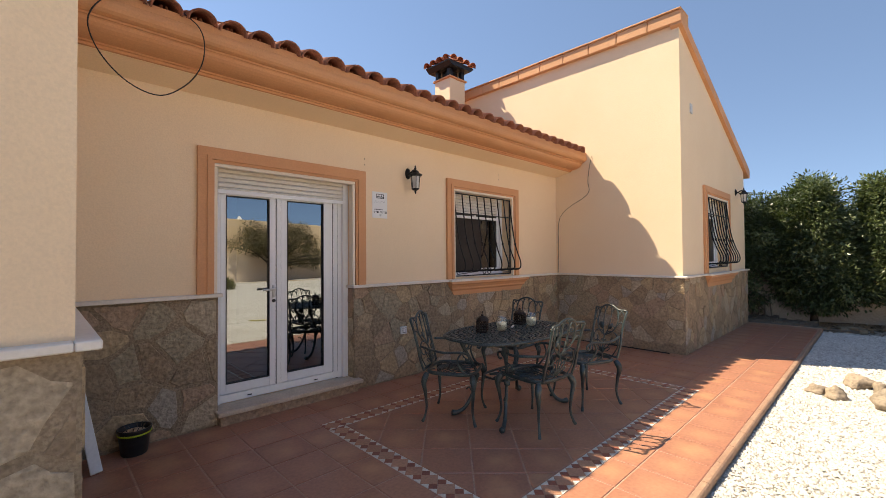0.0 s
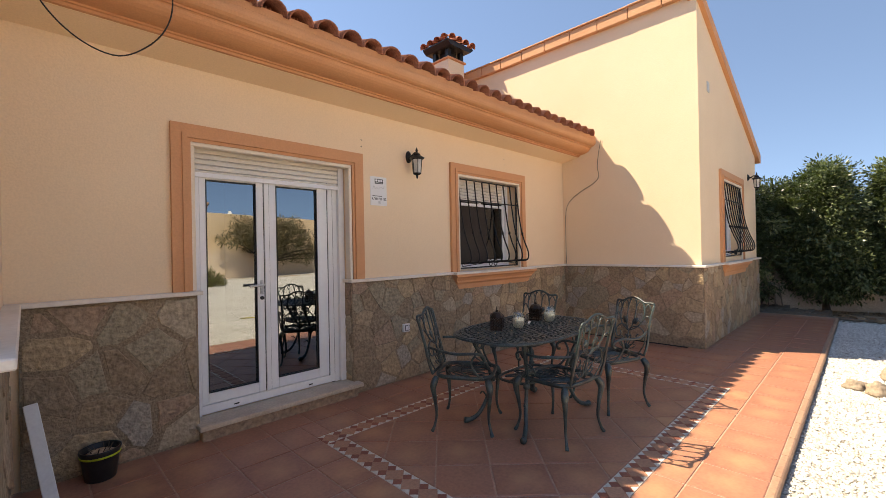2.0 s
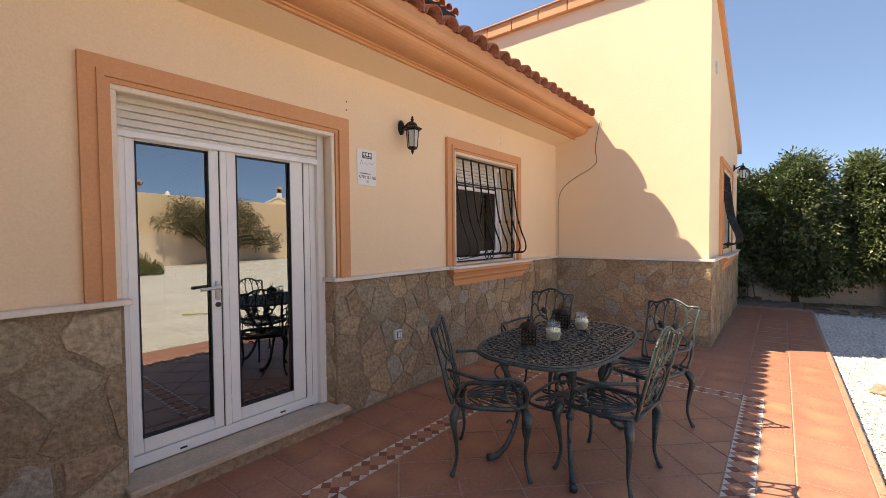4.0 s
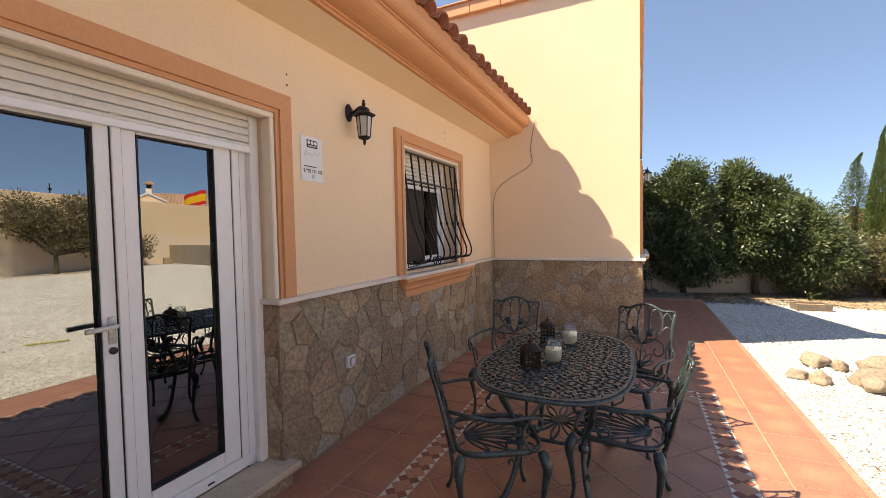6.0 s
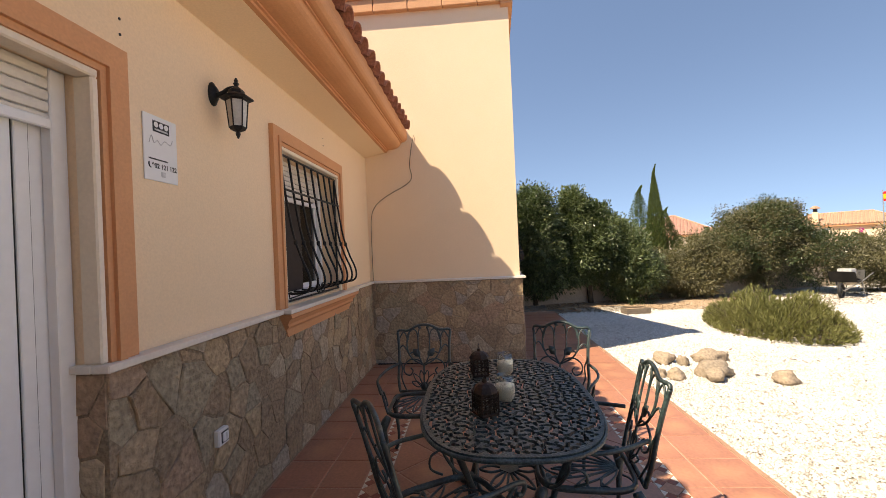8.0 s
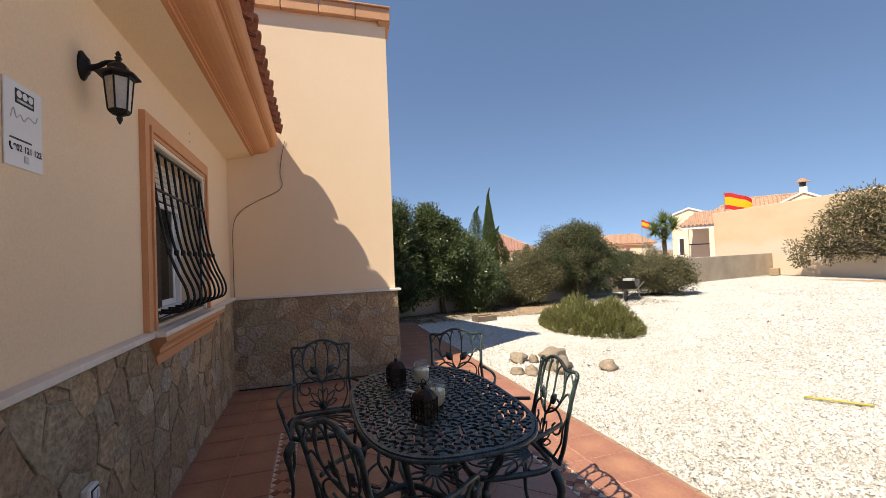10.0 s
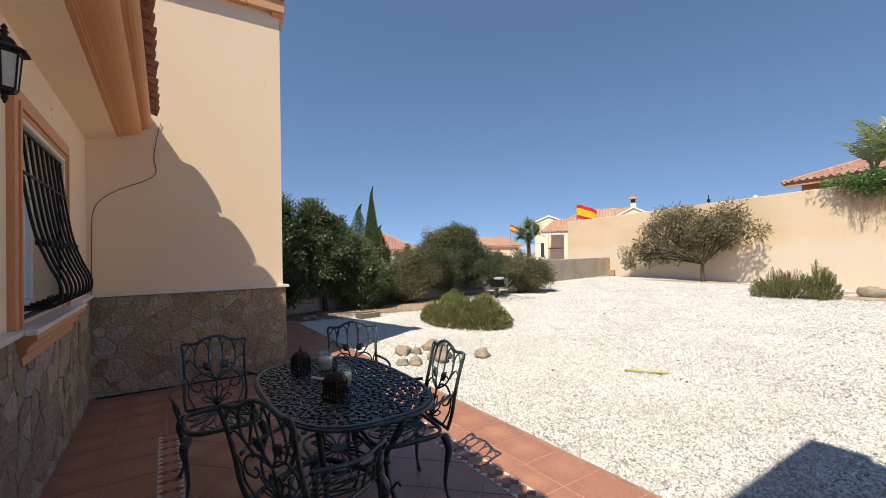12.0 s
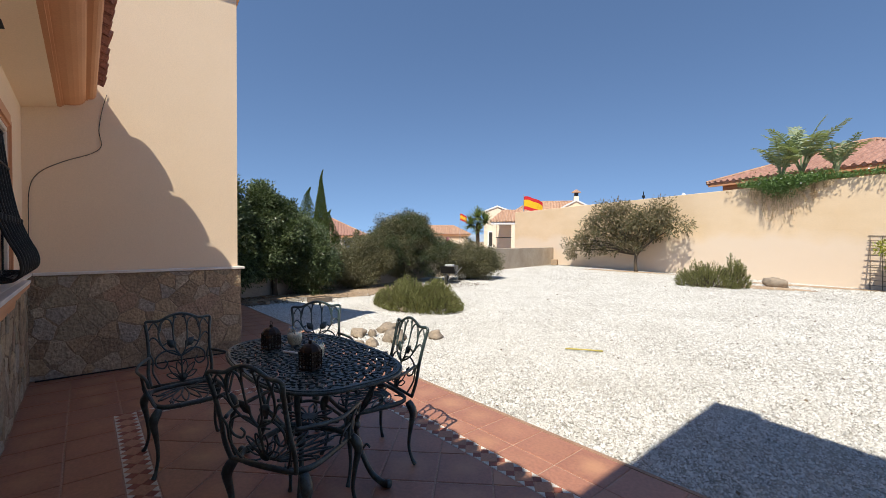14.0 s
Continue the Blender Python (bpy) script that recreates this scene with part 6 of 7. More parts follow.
def rock(x, y, rx, ry, rz, turn, seed, label="rounded ochre sandstone rock lying on the gravel"):
    bm = bmesh.new()
    bmesh.ops.create_icosphere(bm, subdivisions=3, radius=1)
    for v in bm.verts:
        n1 = noise.noise(v.co * 1.3 + Vector((seed * 7.1, 0, 0)))
        n2 = noise.noise(v.co * 3.6 + Vector((0, seed * 3.3, 0)))
        v.co *= 0.9 + 0.42 * n1 + 0.16 * n2 + 0.05 * noise.noise(v.co * 8.0)
        v.co.z = max(v.co.z, -0.45)
        v.co = Vector((v.co.x * rx, v.co.y * ry, v.co.z * rz))
    me = bpy.data.meshes.new("rock")
    bm.to_mesh(me)
    bm.free()
    me.materials.append(BOULDER)
    me.polygons.foreach_set("use_smooth", [True] * len(me.polygons))
    ob = new("rock", me)
    ob.matrix_basis = Matrix.Translation((x, y, GROUND + rz * 0.36)) @ Matrix.Rotation(turn, 4, "Z")
    return tagged(ob, label, "rock", "rocks on the gravel")


rock(7.0, -0.26, 0.14, 0.25, 0.10, 0.1, 1)
rock(6.40, 0.0, 0.17, 0.24, 0.13, 0.3, 2)
rock(6.20, 0.10, 0.10, 0.11, 0.095, 0.8, 3)
rock(6.95, 0.30, 0.12, 0.15, 0.10, 0.9, 4, "grey-brown rock lying on the gravel")
rock(6.83, 0.13, 0.07, 0.07, 0.09, 0.2, 5)
rock(6.42, 0.60, 0.09, 0.10, 0.06, 0.4, 6)
rock(6.30, 0.45, 0.09, 0.11, 0.09, 1.2, 7)
rock(6.08, -0.54, 0.10, 0.14, 0.10, 0.1, 8)
rock(8.35, -1.55, 0.09, 0.10, 0.09, 0.5, 9, "dark grey stone at the foot of the rosemary")
rock(4.6, -14.2, 0.4, 0.2, 0.26, -0.2, 10, "grey rock half hidden behind the rosemary")

# white chips over the gravel bed: dense by the patio, thinner with distance
def chips(name, zones, size, seed, material, flat=0.7, z=GROUND - 0.008):
    r = np.random.default_rng(seed)
    V, F, o = [], [], 0
    base = np.array([(1, 0, -0.35), (0, 1, -0.35), (-1, 0, -0.35), (0, -1, -0.35), (0.15, 0.1, 0.9)], float)
    tri = np.array([(0, 1, 4), (1, 2, 4), (2, 3, 4), (3, 0, 4)])
    for x0, x1, y0, y1, n, big in zones:
        c = np.stack([r.uniform(x0, x1, n), r.uniform(y0, y1, n), np.full(n, z) + r.uniform(-0.003, 0.006, n)], 1)
        s = size * big * r.lognormal(0, 0.35, n)
        p = base[None] * r.uniform(0.55, 1.25, (n, 5, 1)) * s[:, None, None] * np.array([1.0, 0.75, flat])
        a, t = r.uniform(0, 6.28, n), r.uniform(-0.6, 0.6, n)
        x, y, zz = p[..., 0].copy(), p[..., 1].copy(), p[..., 2].copy()
        x, zz = x * np.cos(t)[:, None] - zz * np.sin(t)[:, None], x * np.sin(t)[:, None] + zz * np.cos(t)[:, None]
        x, y = x * np.cos(a)[:, None] - y * np.sin(a)[:, None], x * np.sin(a)[:, None] + y * np.cos(a)[:, None]
        V.append((np.stack([x, y, zz], -1) + c[:, None]).reshape(-1, 3))
        F.append((tri[None] + (o + 5 * np.arange(n))[:, None, None]).reshape(-1, 3))
        o += 5 * n
    V, F = np.concatenate(V), np.concatenate(F)
    me = bpy.data.meshes.new(name)
    me.vertices.add(len(V))
    me.vertices.foreach_set("co", V.ravel())
    me.loops.add(F.size)
    me.loops.foreach_set("vertex_index", F.ravel().astype(np.int32))
    me.polygons.add(len(F))
    me.polygons.foreach_set("loop_start", np.arange(0, F.size, 3, dtype=np.int32))
    me.update(calc_edges=True)
    me.materials.append(material)
    return new(name, me)


tagged(chips("gravel_chips", [(1.2, 6.5, -2.2, 0.86, 90000, 1), (6.5, 11.2, -2.2, 0.86, 60000, 1.1), (1.2, 12.5, -5.5, -2.2, 95000, 1.25), (0.5, 14.5, -10.5, -5.5, 110000, 1.4), (0.5, 16.5, -19, -10.5, 90000, 1.6), (-2.5, 1.2, -5.0, 0.86, 25000, 1.15)], 0.0112, 21, CHIPS),
       "loose white marble chips covering the garden", "gravel", kind="stuff")
tagged(chips("leaf_litter", [(1.5, 12, -6, 0.9, 520, 0.8), (11.0, 12.9, -7, 2.4, 5200, 1), (2, 13, -14, -5, 500, 1.1), (11.2, 12.6, 0, 2.6, 500, 1)], 0.019, 22, LITTER, 0.2, GROUND + 0.008), "scattered dry brown leaves and bits on the gravel", "leaf litter", kind="stuff")
# bare soil along the hedge and round the rosemary
r0 = random.Random(4)
for nm, cx, cy, rx, ry in (("soil_strip", 12.2, -2.6, 1.0, 1.9), ("soil_strip", 12.4, 0.9, 0.75, 2.2), ("soil_patch", 4.9, -13.6, 1.3, 0.6), ("soil_patch", 11.4, -17.3, 2.5, 0.5), ("soil_strip", 3.5, -15.4, 3.2, 0.35)):
    n = 40
    pts = [(cx + rx * (1 + 0.14 * math.sin(3 * a + cx) + r0.uniform(-0.05, 0.05)) * math.cos(a), cy + ry * (1 + 0.1 * math.sin(5 * a) + r0.uniform(-0.05, 0.05)) * math.sin(a), GROUND + 0.003) for a in [2 * math.pi * i / n for i in range(n)]]
    solo(nm, B().add(pts + [(cx, cy, GROUND + 0.012)], [(i, (i + 1) % n, n) for i in range(n)]), SOIL, "bare brown soil showing through the gravel", "soil", kind="structure")

# cane, planter, pallets, old aerial, bricks, barrow
solo("yellow_cane", B().tube([(4.40, -1.47, GROUND + 0.022), (4.2, -1.61, GROUND + 0.024), (4.0, -1.75, GROUND + 0.02)], 0.011, 7), DRYCANE, "short yellow bamboo cane lying on the gravel", "cane", smooth=True)
pb = thing("planter_trough", "low yellowish wooden planter trough on the gravel", "planter", Matrix.Translation((10.8, -0.78, GROUND)) @ Matrix.Rotation(0.1, 4, "Z"))
for nm, bx in (("front_board", (-0.15, -0.13, -0.26, 0.26)), ("back_board", (0.13, 0.15, -0.26, 0.26)), ("end_board", (-0.129, 0.129, -0.26, -0.24)), ("end_board", (-0.129, 0.129, 0.24, 0.26))):
    part(nm, B().box(*bx, 0, 0.12, 0.004), PALLET, pb)
part("soil", B().box(-0.129, 0.129, -0.239, 0.239, 0.01, 0.09), SOIL, pb)


def pallet(x, y, z, rz, w, d, label):
    t = thing("pallet", label, "pallet", Matrix.Translation((x, y, z)) @ Matrix.Rotation(rz, 4, "Z"), "old pallets")
    for i in range(3):
        part("runner", B().box(-w / 2, w / 2, -d / 2 + i * (d - 0.08) / 2, -d / 2 + i * (d - 0.08) / 2 + 0.08, 0, 0.08, 0.004), PALLET, t)
    for i in range(5):
        part("slat", B().box(-w / 2 + i * (w - 0.1) / 4, -w / 2 + i * (w - 0.1) / 4 + 0.1, -d / 2, d / 2, 0.081, 0.1, 0.003), PALLET, t)


pallet(11.55, 1.55, GROUND, 1.5, 1.1, 0.55, "weathered grey pallet lying at the end of the patio")
pallet(11.95, 2.1, GROUND, 1.62, 0.9, 0.6, "weathered grey pallet lying at the end of the patio")
solo("old_plank", B().box(-0.75, 0.75, -0.06, 0.06, 0, 0.035, 0.004), PALLET, "weathered plank lying by the patio end", "plank", "old planks", m=Matrix.Translation((11.32, 1.1, GROUND + 0.002)) @ Matrix.Rotation(1.45, 4, "Z"))
for i, (x, y, rz) in enumerate(((11.35, 0.62, 0.3), (11.5, 0.45, 1.0), (11.25, 0.35, 0.1))):
    solo("loose_brick", B().box(-0.12, 0.12, -0.055, 0.055, 0, 0.07, 0.006), MORTAR, "loose grey-brown brick on the gravel", "brick", "loose bricks", m=Matrix.Translation((x, y, GROUND + 0.002)) @ Matrix.Rotation(rz, 4, "Z"))
for i in range(4):
    solo("leaning_slat", B().box(-0.03, 0.03, -0.01, 0.01, 0, 0.62, 0.003), PALLET, "old grey slat leaning behind the pallets", "slat", "leaning slats", m=Matrix.Translation((12.0, 1.75 + 0.13 * i, GROUND)) @ Matrix.Rotation(radians(25), 4, "Y") @ Matrix.Rotation(radians(-9 + 5 * i), 4, "X"))
aer = thing("old_aerial", "discarded aluminium television aerial leaning by the wall", "aerial", Matrix.Translation((12.75, 0.1, GROUND)) @ Matrix.Rotation(0.25, 4, "Z"))
part("boom", B().tube([(0.0, 0.1, 0.03), (0.2, -0.12, 0.68)], 0.011, 6), METAL, aer)
for i in range(8):
    f_ = 0.35 + i * 0.09
    part("element", B().tube([(0.2 * f_, 0.1 - 0.22 * f_ - 0.09, 0.03 + 0.65 * f_), (0.2 * f_, 0.1 - 0.22 * f_ + 0.09, 0.03 + 0.65 * f_)], 0.005, 5), METAL, aer)
for y in (-0.28, 0.02, 0.3):
    part("reflector", B().box(-0.01, 0.01, y - 0.02, y + 0.02, 0.0, 0.26, 0.004), WHITE_PAINT, aer)
for i in range(6):
    part("mesh_wire", B().tube([(-0.35, -0.5 + i * 0.2, 0.012), (0.0, -0.45 + i * 0.17, 0.03)], 0.006, 4), METAL, aer)
bar = thing("wheelbarrow", "old grey wheelbarrow holding a white and red box", "wheelbarrow", Matrix.Translation((12.3, -6.3, GROUND)) @ Matrix.Rotation(2.2, 4, "Z"))
part("tray", B().prism([(-0.35, 0.62), (-0.25, 0.36), (0.25, 0.36), (0.4, 0.62), (0.38, 0.62), (0.24, 0.38), (-0.24, 0.38), (-0.33, 0.62)], 1, -0.25, 0.25), IRON, bar)
part("wheel", B().tube([(0.42 + 0.16 * math.cos(q), 0, 0.17 + 0.16 * math.sin(q)) for q in [2 * math.pi * i / 16 for i in range(16)]], 0.03, 6, closed=True), RUBBER, bar)
for s in (-1, 1):
    part("handle", B().tube([(0.42, s * 0.05, 0.17), (-0.1, s * 0.24, 0.36), (-0.8, s * 0.28, 0.52)], 0.016, 6), METAL, bar)
    part("leg", B().tube([(-0.2, s * 0.22, 0.36), (-0.28, s * 0.24, 0.0)], 0.014, 6), METAL, bar)
bx = thing("plastic_box", "white box with a red lower band in the wheelbarrow", "box", Matrix.Translation((12.3, -6.3, GROUND + 0.385)) @ Matrix.Rotation(2.0, 4, "Z"))
part("body", B().box(-0.1, 0.1, -0.13, 0.13, 0, 0.14, 0.01), RED, bx)
part("lid", B().box(-0.11, 0.11, -0.14, 0.14, 0.141, 0.28, 0.012), GREY_INK, bx)
solo("rubble_block", B().box(-0.2, 0.2, -0.16, 0.16, 0, 0.36, 0.02), EARTH, "brown block standing in the garden corner", "block", m=Matrix.Translation((16.85, -19.2, GROUND)) @ Matrix.Rotation(0.4, 4, "Z"))
# trellis with a yellow-green climber
tr = thing("trellis", "thin brown wooden lattice trellis leaning on the wall", "trellis", Matrix.Translation((1.6, -15.5, GROUND)) @ Matrix.Rotation(YAW, 4, "Z"))
for i in range(7):
    part("slat", B().tube([(-0.9 + i * 0.3, 0.0, 0.0), (-0.9 + i * 0.3 + 0.12, -0.25, 1.9)], 0.014, 4), PALLET, tr)
for j in range(11):
    part("rail", B().tube([(-1.0, -0.02 * j, 0.16 * j + 0.1), (1.05, -0.02 * j, 0.16 * j + 0.14)], 0.012, 4), PALLET, tr)
bush("yellow_shrub", "yellow-green leafy climber on the trellis", (1.6, -15.0), [(1.6, -15.0, 1.2, 0.7, 0.4, 0.62), (1.4, -15.0, 0.7, 0.6, 0.35, 0.5)], 6000, 0.09, 0.05, YELLOWLEAF, 31, "shrub")


# ---- beyond the walls ----
def south(u, v, z=0.0):
    """A place along the tall wall (u, from its corner westwards) and behind it (v)."""
    p = CORNER - SDIR * u + Vector((SDIR.y, -SDIR.x, 0)) * v
    return Vector((p.x, p.y, z))


# vine spilling over the tall wall, with white flowers and dry hanging twigs
r = np.random.default_rng(41)
vine = thing("wall_vine", "green flowering vine spilling over the tall wall", "vine", Matrix.Translation(south(13.4, 0)))
org = south(13.4, 0)
n = 9000
u = np.clip(r.normal(13.5, 0.7, n), 11.9, 15.2)
u = np.where(r.random(n) < 0.2, r.uniform(14, 19, n), u)
v = np.clip(r.normal(0.0, 0.16, n), -0.35, 0.4)
z = 3.72 + np.abs(r.normal(0, 0.15, n)) * np.where(u > 15, 0.6, 1.0) - np.where(v < 0, 1, 0) * np.abs(r.normal(0, 0.26, n)) * np.exp(-((u - 13.5) / 0.9) ** 2)
v = np.where((v > -0.16) & (z < 3.7), -0.16 - 0.15 * r.random(n), v)
pos = np.stack([CORNER.x - SDIR.x * u + SDIR.y * v, CORNER.y - SDIR.y * u - SDIR.x * v, z], 1) - np.array(org)
b = B()
d = rand_dirs(r, n) + np.array([0, 0.4, -0.3])
d /= np.linalg.norm(d, axis=1, keepdims=True)
leaves(b, pos, d, rand_dirs(r, n) + np.array([0, 0.3, 0.6]), r.uniform(0.06, 0.12, n), r.uniform(0.03, 0.055, n))
part("foliage", b, VINE, vine, mend=False)
b = B()
pick = pos[r.choice(n, 45)] + np.array([0, 0.08, 0.05])
leaves(b, pick, rand_dirs(r, 45), rand_dirs(r, 45), np.full(45, 0.07), np.full(45, 0.06))
part("flowers", b, WHITE_PAINT, vine, "small white flowers", mend=False)
lf = []
for i in range(60):
    uu = float(r.normal(13.5, 0.75))
    ln = float(r.uniform(0.4, 1.5)) * math.exp(-((uu - 13.4) / 1.3) ** 2)
    p = south(uu, -0.15, 3.6) - org
    pts = [p + Vector((0.06 * math.sin(i + k) * k * 0.3, 0.03 * (k % 2), -ln * k / 4)) for k in range(5)]
    part("twig", B().tube(pts, 0.006, 4), DRYVINE, vine, mend=False)
    for k in range(22):
        t = float(r.uniform(0.1, 1))
        lf.append(pts[0].lerp(pts[4], t) + Vector((float(r.normal(0, 0.05)), float(r.normal(0.02, 0.03)), float(r.normal(0, 0.04)))))
b = B()
lf = np.array(lf)
leaves(b, lf, rand_dirs(r, len(lf)), rand_dirs(r, len(lf)), r.uniform(0.04, 0.08, len(lf)), r.uniform(0.02, 0.035, len(lf)))
part("dry_leaves", b, DRYVINE, vine, "dry brown hanging leaves", mend=False)


def blade(b, base, az, rise, ln, wd, bend, r, torn=18):
    """One big palm-like leaf: a rib and feather segments drooping along a bent line."""
    pts = []
    p, a = Vector(base), rise
    for i in range(torn + 1):
        pts.append(p.copy())
        st = ln / torn
        p = p + Vector((math.cos(az) * math.cos(a), math.sin(az) * math.cos(a), math.sin(a))) * st
        a -= bend / torn * (0.4 + 1.2 * i / torn)
    b.tube(pts, [0.035 * (1 - 0.8 * i / torn) + 0.004 for i in range(torn + 1)], 4)
    sd = Vector((-math.sin(az), math.cos(az), 0))
    for i in range(torn // 3, torn):
        w = wd * math.sin(math.pi * min(1, (i - torn / 3 + 1) / (torn * 2 / 3 + 1.5)) ** 0.7) + 0.02
        for s in (-1, 1):
            q, e = pts[i], pts[i + 1]
            for k in range(2):
                a0, a1 = q.lerp(e, k / 2), q.lerp(e, k / 2 + 0.38)
                o = sd * s * w + Vector((0, 0, -w * r.uniform(0.0, 0.35))) + (e - q) * r.uniform(0.7, 1.3)
                b.add([a0, a1, a1 + o * r.uniform(0.85, 1.05), a0 + o], [(0, 1, 2, 3)])


def big_palm(name, base, heads, label, seed):
    t = thing(name, label, "palm", Matrix.Translation(base))
    rr = random.Random(seed)
    for hx, hy, hz, k, ln in heads:
        part("trunk", B().tube(smooth_line([(hx * 0.3, hy * 0.3, -1.2), (hx * 0.7, hy * 0.7, hz * 0.4), (hx, hy, hz)], 4), 0.12, 8), PALMTRUNK, t, smooth=True)
        for i in range(k):
            b = B()
            blade(b, (hx, hy, hz), 2 * math.pi * i / k + rr.uniform(-0.35, 0.35), rr.uniform(1.2, 1.55), ln * rr.uniform(0.8, 1.05), ln * 0.15, rr.uniform(0.5, 1.9), rr)
            part("leaf", b, PALMLEAF, t, mend=False)


big_palm("traveller_palm", south(13.7, 0.9, 3.6), [(0.1, 0.0, 0.45, 14, 2.3), (0.7, 0.2, 0.3, 9, 1.9), (-0.9, 0.2, 0.25, 8, 1.7)], "tall fan-leaved palm behind the garden wall", 9)


def ribs(b, p0, p1, q0, q1, pitch=0.3, r_=0.095):
    """Rows of curved tiles up one roof slope, from its eave p0-p1 to its top q0-q1."""
    p0, p1, q0, q1 = [Vector(p) for p in (p0, p1, q0, q1)]
    e = p1 - p0
    ln = e.length
    e /= ln
    w = (q0 - p0) - e * (q0 - p0).dot(e)
    a0, a1 = (q0 - p0).dot(e), (p1 - q1).dot(e)
    k = int(ln / pitch)
    rows = []
    for i in range(k + 1):
        s = ln * (i + 0.5) / (k + 1)
        t = min(1.0, s / a0 if a0 > 1e-3 else 1.0, (ln - s) / a1 if a1 > 1e-3 else 1.0)
        if t > 0.03:
            rows.append(B().tube([p0 + e * s, p0 + e * s + w * t], r_, 5))
    b.add([p0, p1, q1, q0], [(0, 1, 2, 3)])
    return rows


def far_house(name, label, m, ln, dp, h, rise, hip=0.0, windows=(), over=0.35, roof=None, chimneys=(), wall=None, base=-0.4, pane=None):
    """Local x along the front, y into the depth. hip: how far the ridge draws in at each end (0 for a gable)."""
    t = thing(name, label, "house", m)
    wm = wall or VILLA
    bw = B().box(0, ln, 0, dp, base, h)
    if not hip:
        for x in (0, ln):
            bw.prism([(0, h), (dp, h), (dp / 2, h + rise)], 0, x - 0.001 if x else 0, x if x else 0.2)
    part("wall", bw, wm, t)
    e0, rz = h - over * rise / (dp / 2), h + rise
    b = B()
    hx = hip if hip else -over
    A, Bq, C, D = (-over, -over, e0), (ln + over, -over, e0), (ln + over, dp + over, e0), (-over, dp + over, e0)
    R0, R1 = (hx, dp / 2, rz), (ln - hx, dp / 2, rz)
    rows = ribs(b, A, Bq, R0, R1) + ribs(b, C, D, R1, R0)
    if hip:
        rows += ribs(b, D, A, R0, R0) + ribs(b, Bq, C, R1, R1)
    rf = part("roof", b, roof or FARROOF, t, mend=False)
    for row in rows:
        part("roof_tile", row, roof or FARROOF, rf, mend=False)
    b = B().tube([R0, R1], 0.12, 6)
    if hip:
        for p, q in ((A, R0), (Bq, R1), (C, R1), (D, R0)):
            b.tube([p, q], 0.11, 6)
    part("ridge", b, FARROOF, rf)
    part("fascia", B().box(-over + 0.05, ln + over - 0.05, -over + 0.06, -over + 0.16, e0 - 0.2, e0 - 0.02).box(-over + 0.05, -over + 0.15, -over + 0.2, dp + over - 0.05, e0 - 0.2, e0 - 0.02), WHITE_PAINT if not hip else TRIM, t)
    for x, z0, w, hh in windows:
        wn_ = part("window", B().box(x, x + w, -0.06, 0.0, z0, z0 + hh, 0.01), WHITE_PAINT, t)
        part("pane", B().box(x + 0.12, x + w / 2 - 0.04, -0.075, -0.061, z0 + 0.12, z0 + hh - 0.12).box(x + w / 2 + 0.04, x + w - 0.12, -0.075, -0.061, z0 + 0.12, z0 + hh - 0.12), pane or DARK, wn_)
    for cx, cy, cz0, cz1, s in chimneys:
        ch = part("chimney", B().box(cx - s, cx + s, cy - s, cy + s, cz0, cz1, 0.02), wm, t)
        part("vent", B().box(cx - s * 0.75, cx + s * 0.75, cy - s * 0.75, cy + s * 0.75, cz1 + 0.001, cz1 + 0.4), DARK, ch, "dark chimney vent")
        part("cowl", B().lathe([(s * 1.9, cz1 + 0.38), (s * 1.8, cz1 + 0.46), (s * 0.4, cz1 + 0.72)], 4, (cx, cy, 0)), FARROOF, ch)
    return t


def front(x, y, ux, uy):
    """Stands a house with its front's left end at (x, y), running along (ux, uy)."""
    return Matrix.Translation((x, y, GROUND - 0.1)) @ Matrix.Rotation(math.atan2(uy, ux), 4, "Z")


# the red-roofed house close behind the tall wall
c = south(9.1, 3.3)
far_house("red_roof_house", "house with a red clay hip roof behind the garden wall", front(c.x - SDIR.x * 8.2, c.y - SDIR.y * 8.2, SDIR.x, SDIR.y) @ Matrix.Diagonal((1, -1, 1, 1)), 8.2, 7.4, 4.8, 1.42, 3.8, over=0.5, roof=REDTILE, wall=TRIM)
# the villa with porch, its gable to the left
V0, VU = Vector((30.15, -26.83, 0)), Vector((-0.80, -0.60, 0))
vm = Matrix.Translation((V0.x, V0.y, GROUND - 0.1)) @ Matrix.Rotation(math.atan2(VU.y, VU.x), 4, "Z")
far_house("villa", "cream villa with a clay roof, white verges and a chimney", vm @ Matrix.Translation((1.9, 2.0, 0)), 9.0, 7.0, 4.15, 1.75, 2.2, chimneys=[(7.0, 2.2, 5.0, 6.3, 0.26)], windows=[(0.5, 1.2, 1.2, 1.3)])
gab = thing("villa_gable", "cream gabled house front with a white-framed window", "house", vm)
part("wall", B().prism([(-0.3, -0.4), (2.4, -0.4), (2.4, 4.55), (1.05, 5.05), (-0.3, 4.55)], 1, 0.6, 4.0), VILLA, gab)
part("verge", B().prism([(-0.5, 4.45), (-0.5, 4.6), (1.05, 5.18), (2.6, 4.6), (2.6, 4.45), (1.05, 5.03)], 1, 0.5, 4.1), WHITE_PAINT, gab)
wn1 = part("window", B().box(0.1, 1.25, 0.52, 0.6, 0.95, 2.65, 0.01), WHITE_PAINT, gab)
part("pane", B().box(0.25, 0.64, 0.505, 0.519, 1.1, 2.5).box(0.71, 1.1, 0.505, 0.519, 1.1, 2.5), DARK, wn1)
por = thing("villa_porch", "tiled porch on cream posts in front of the villa", "porch", vm)
b = B()
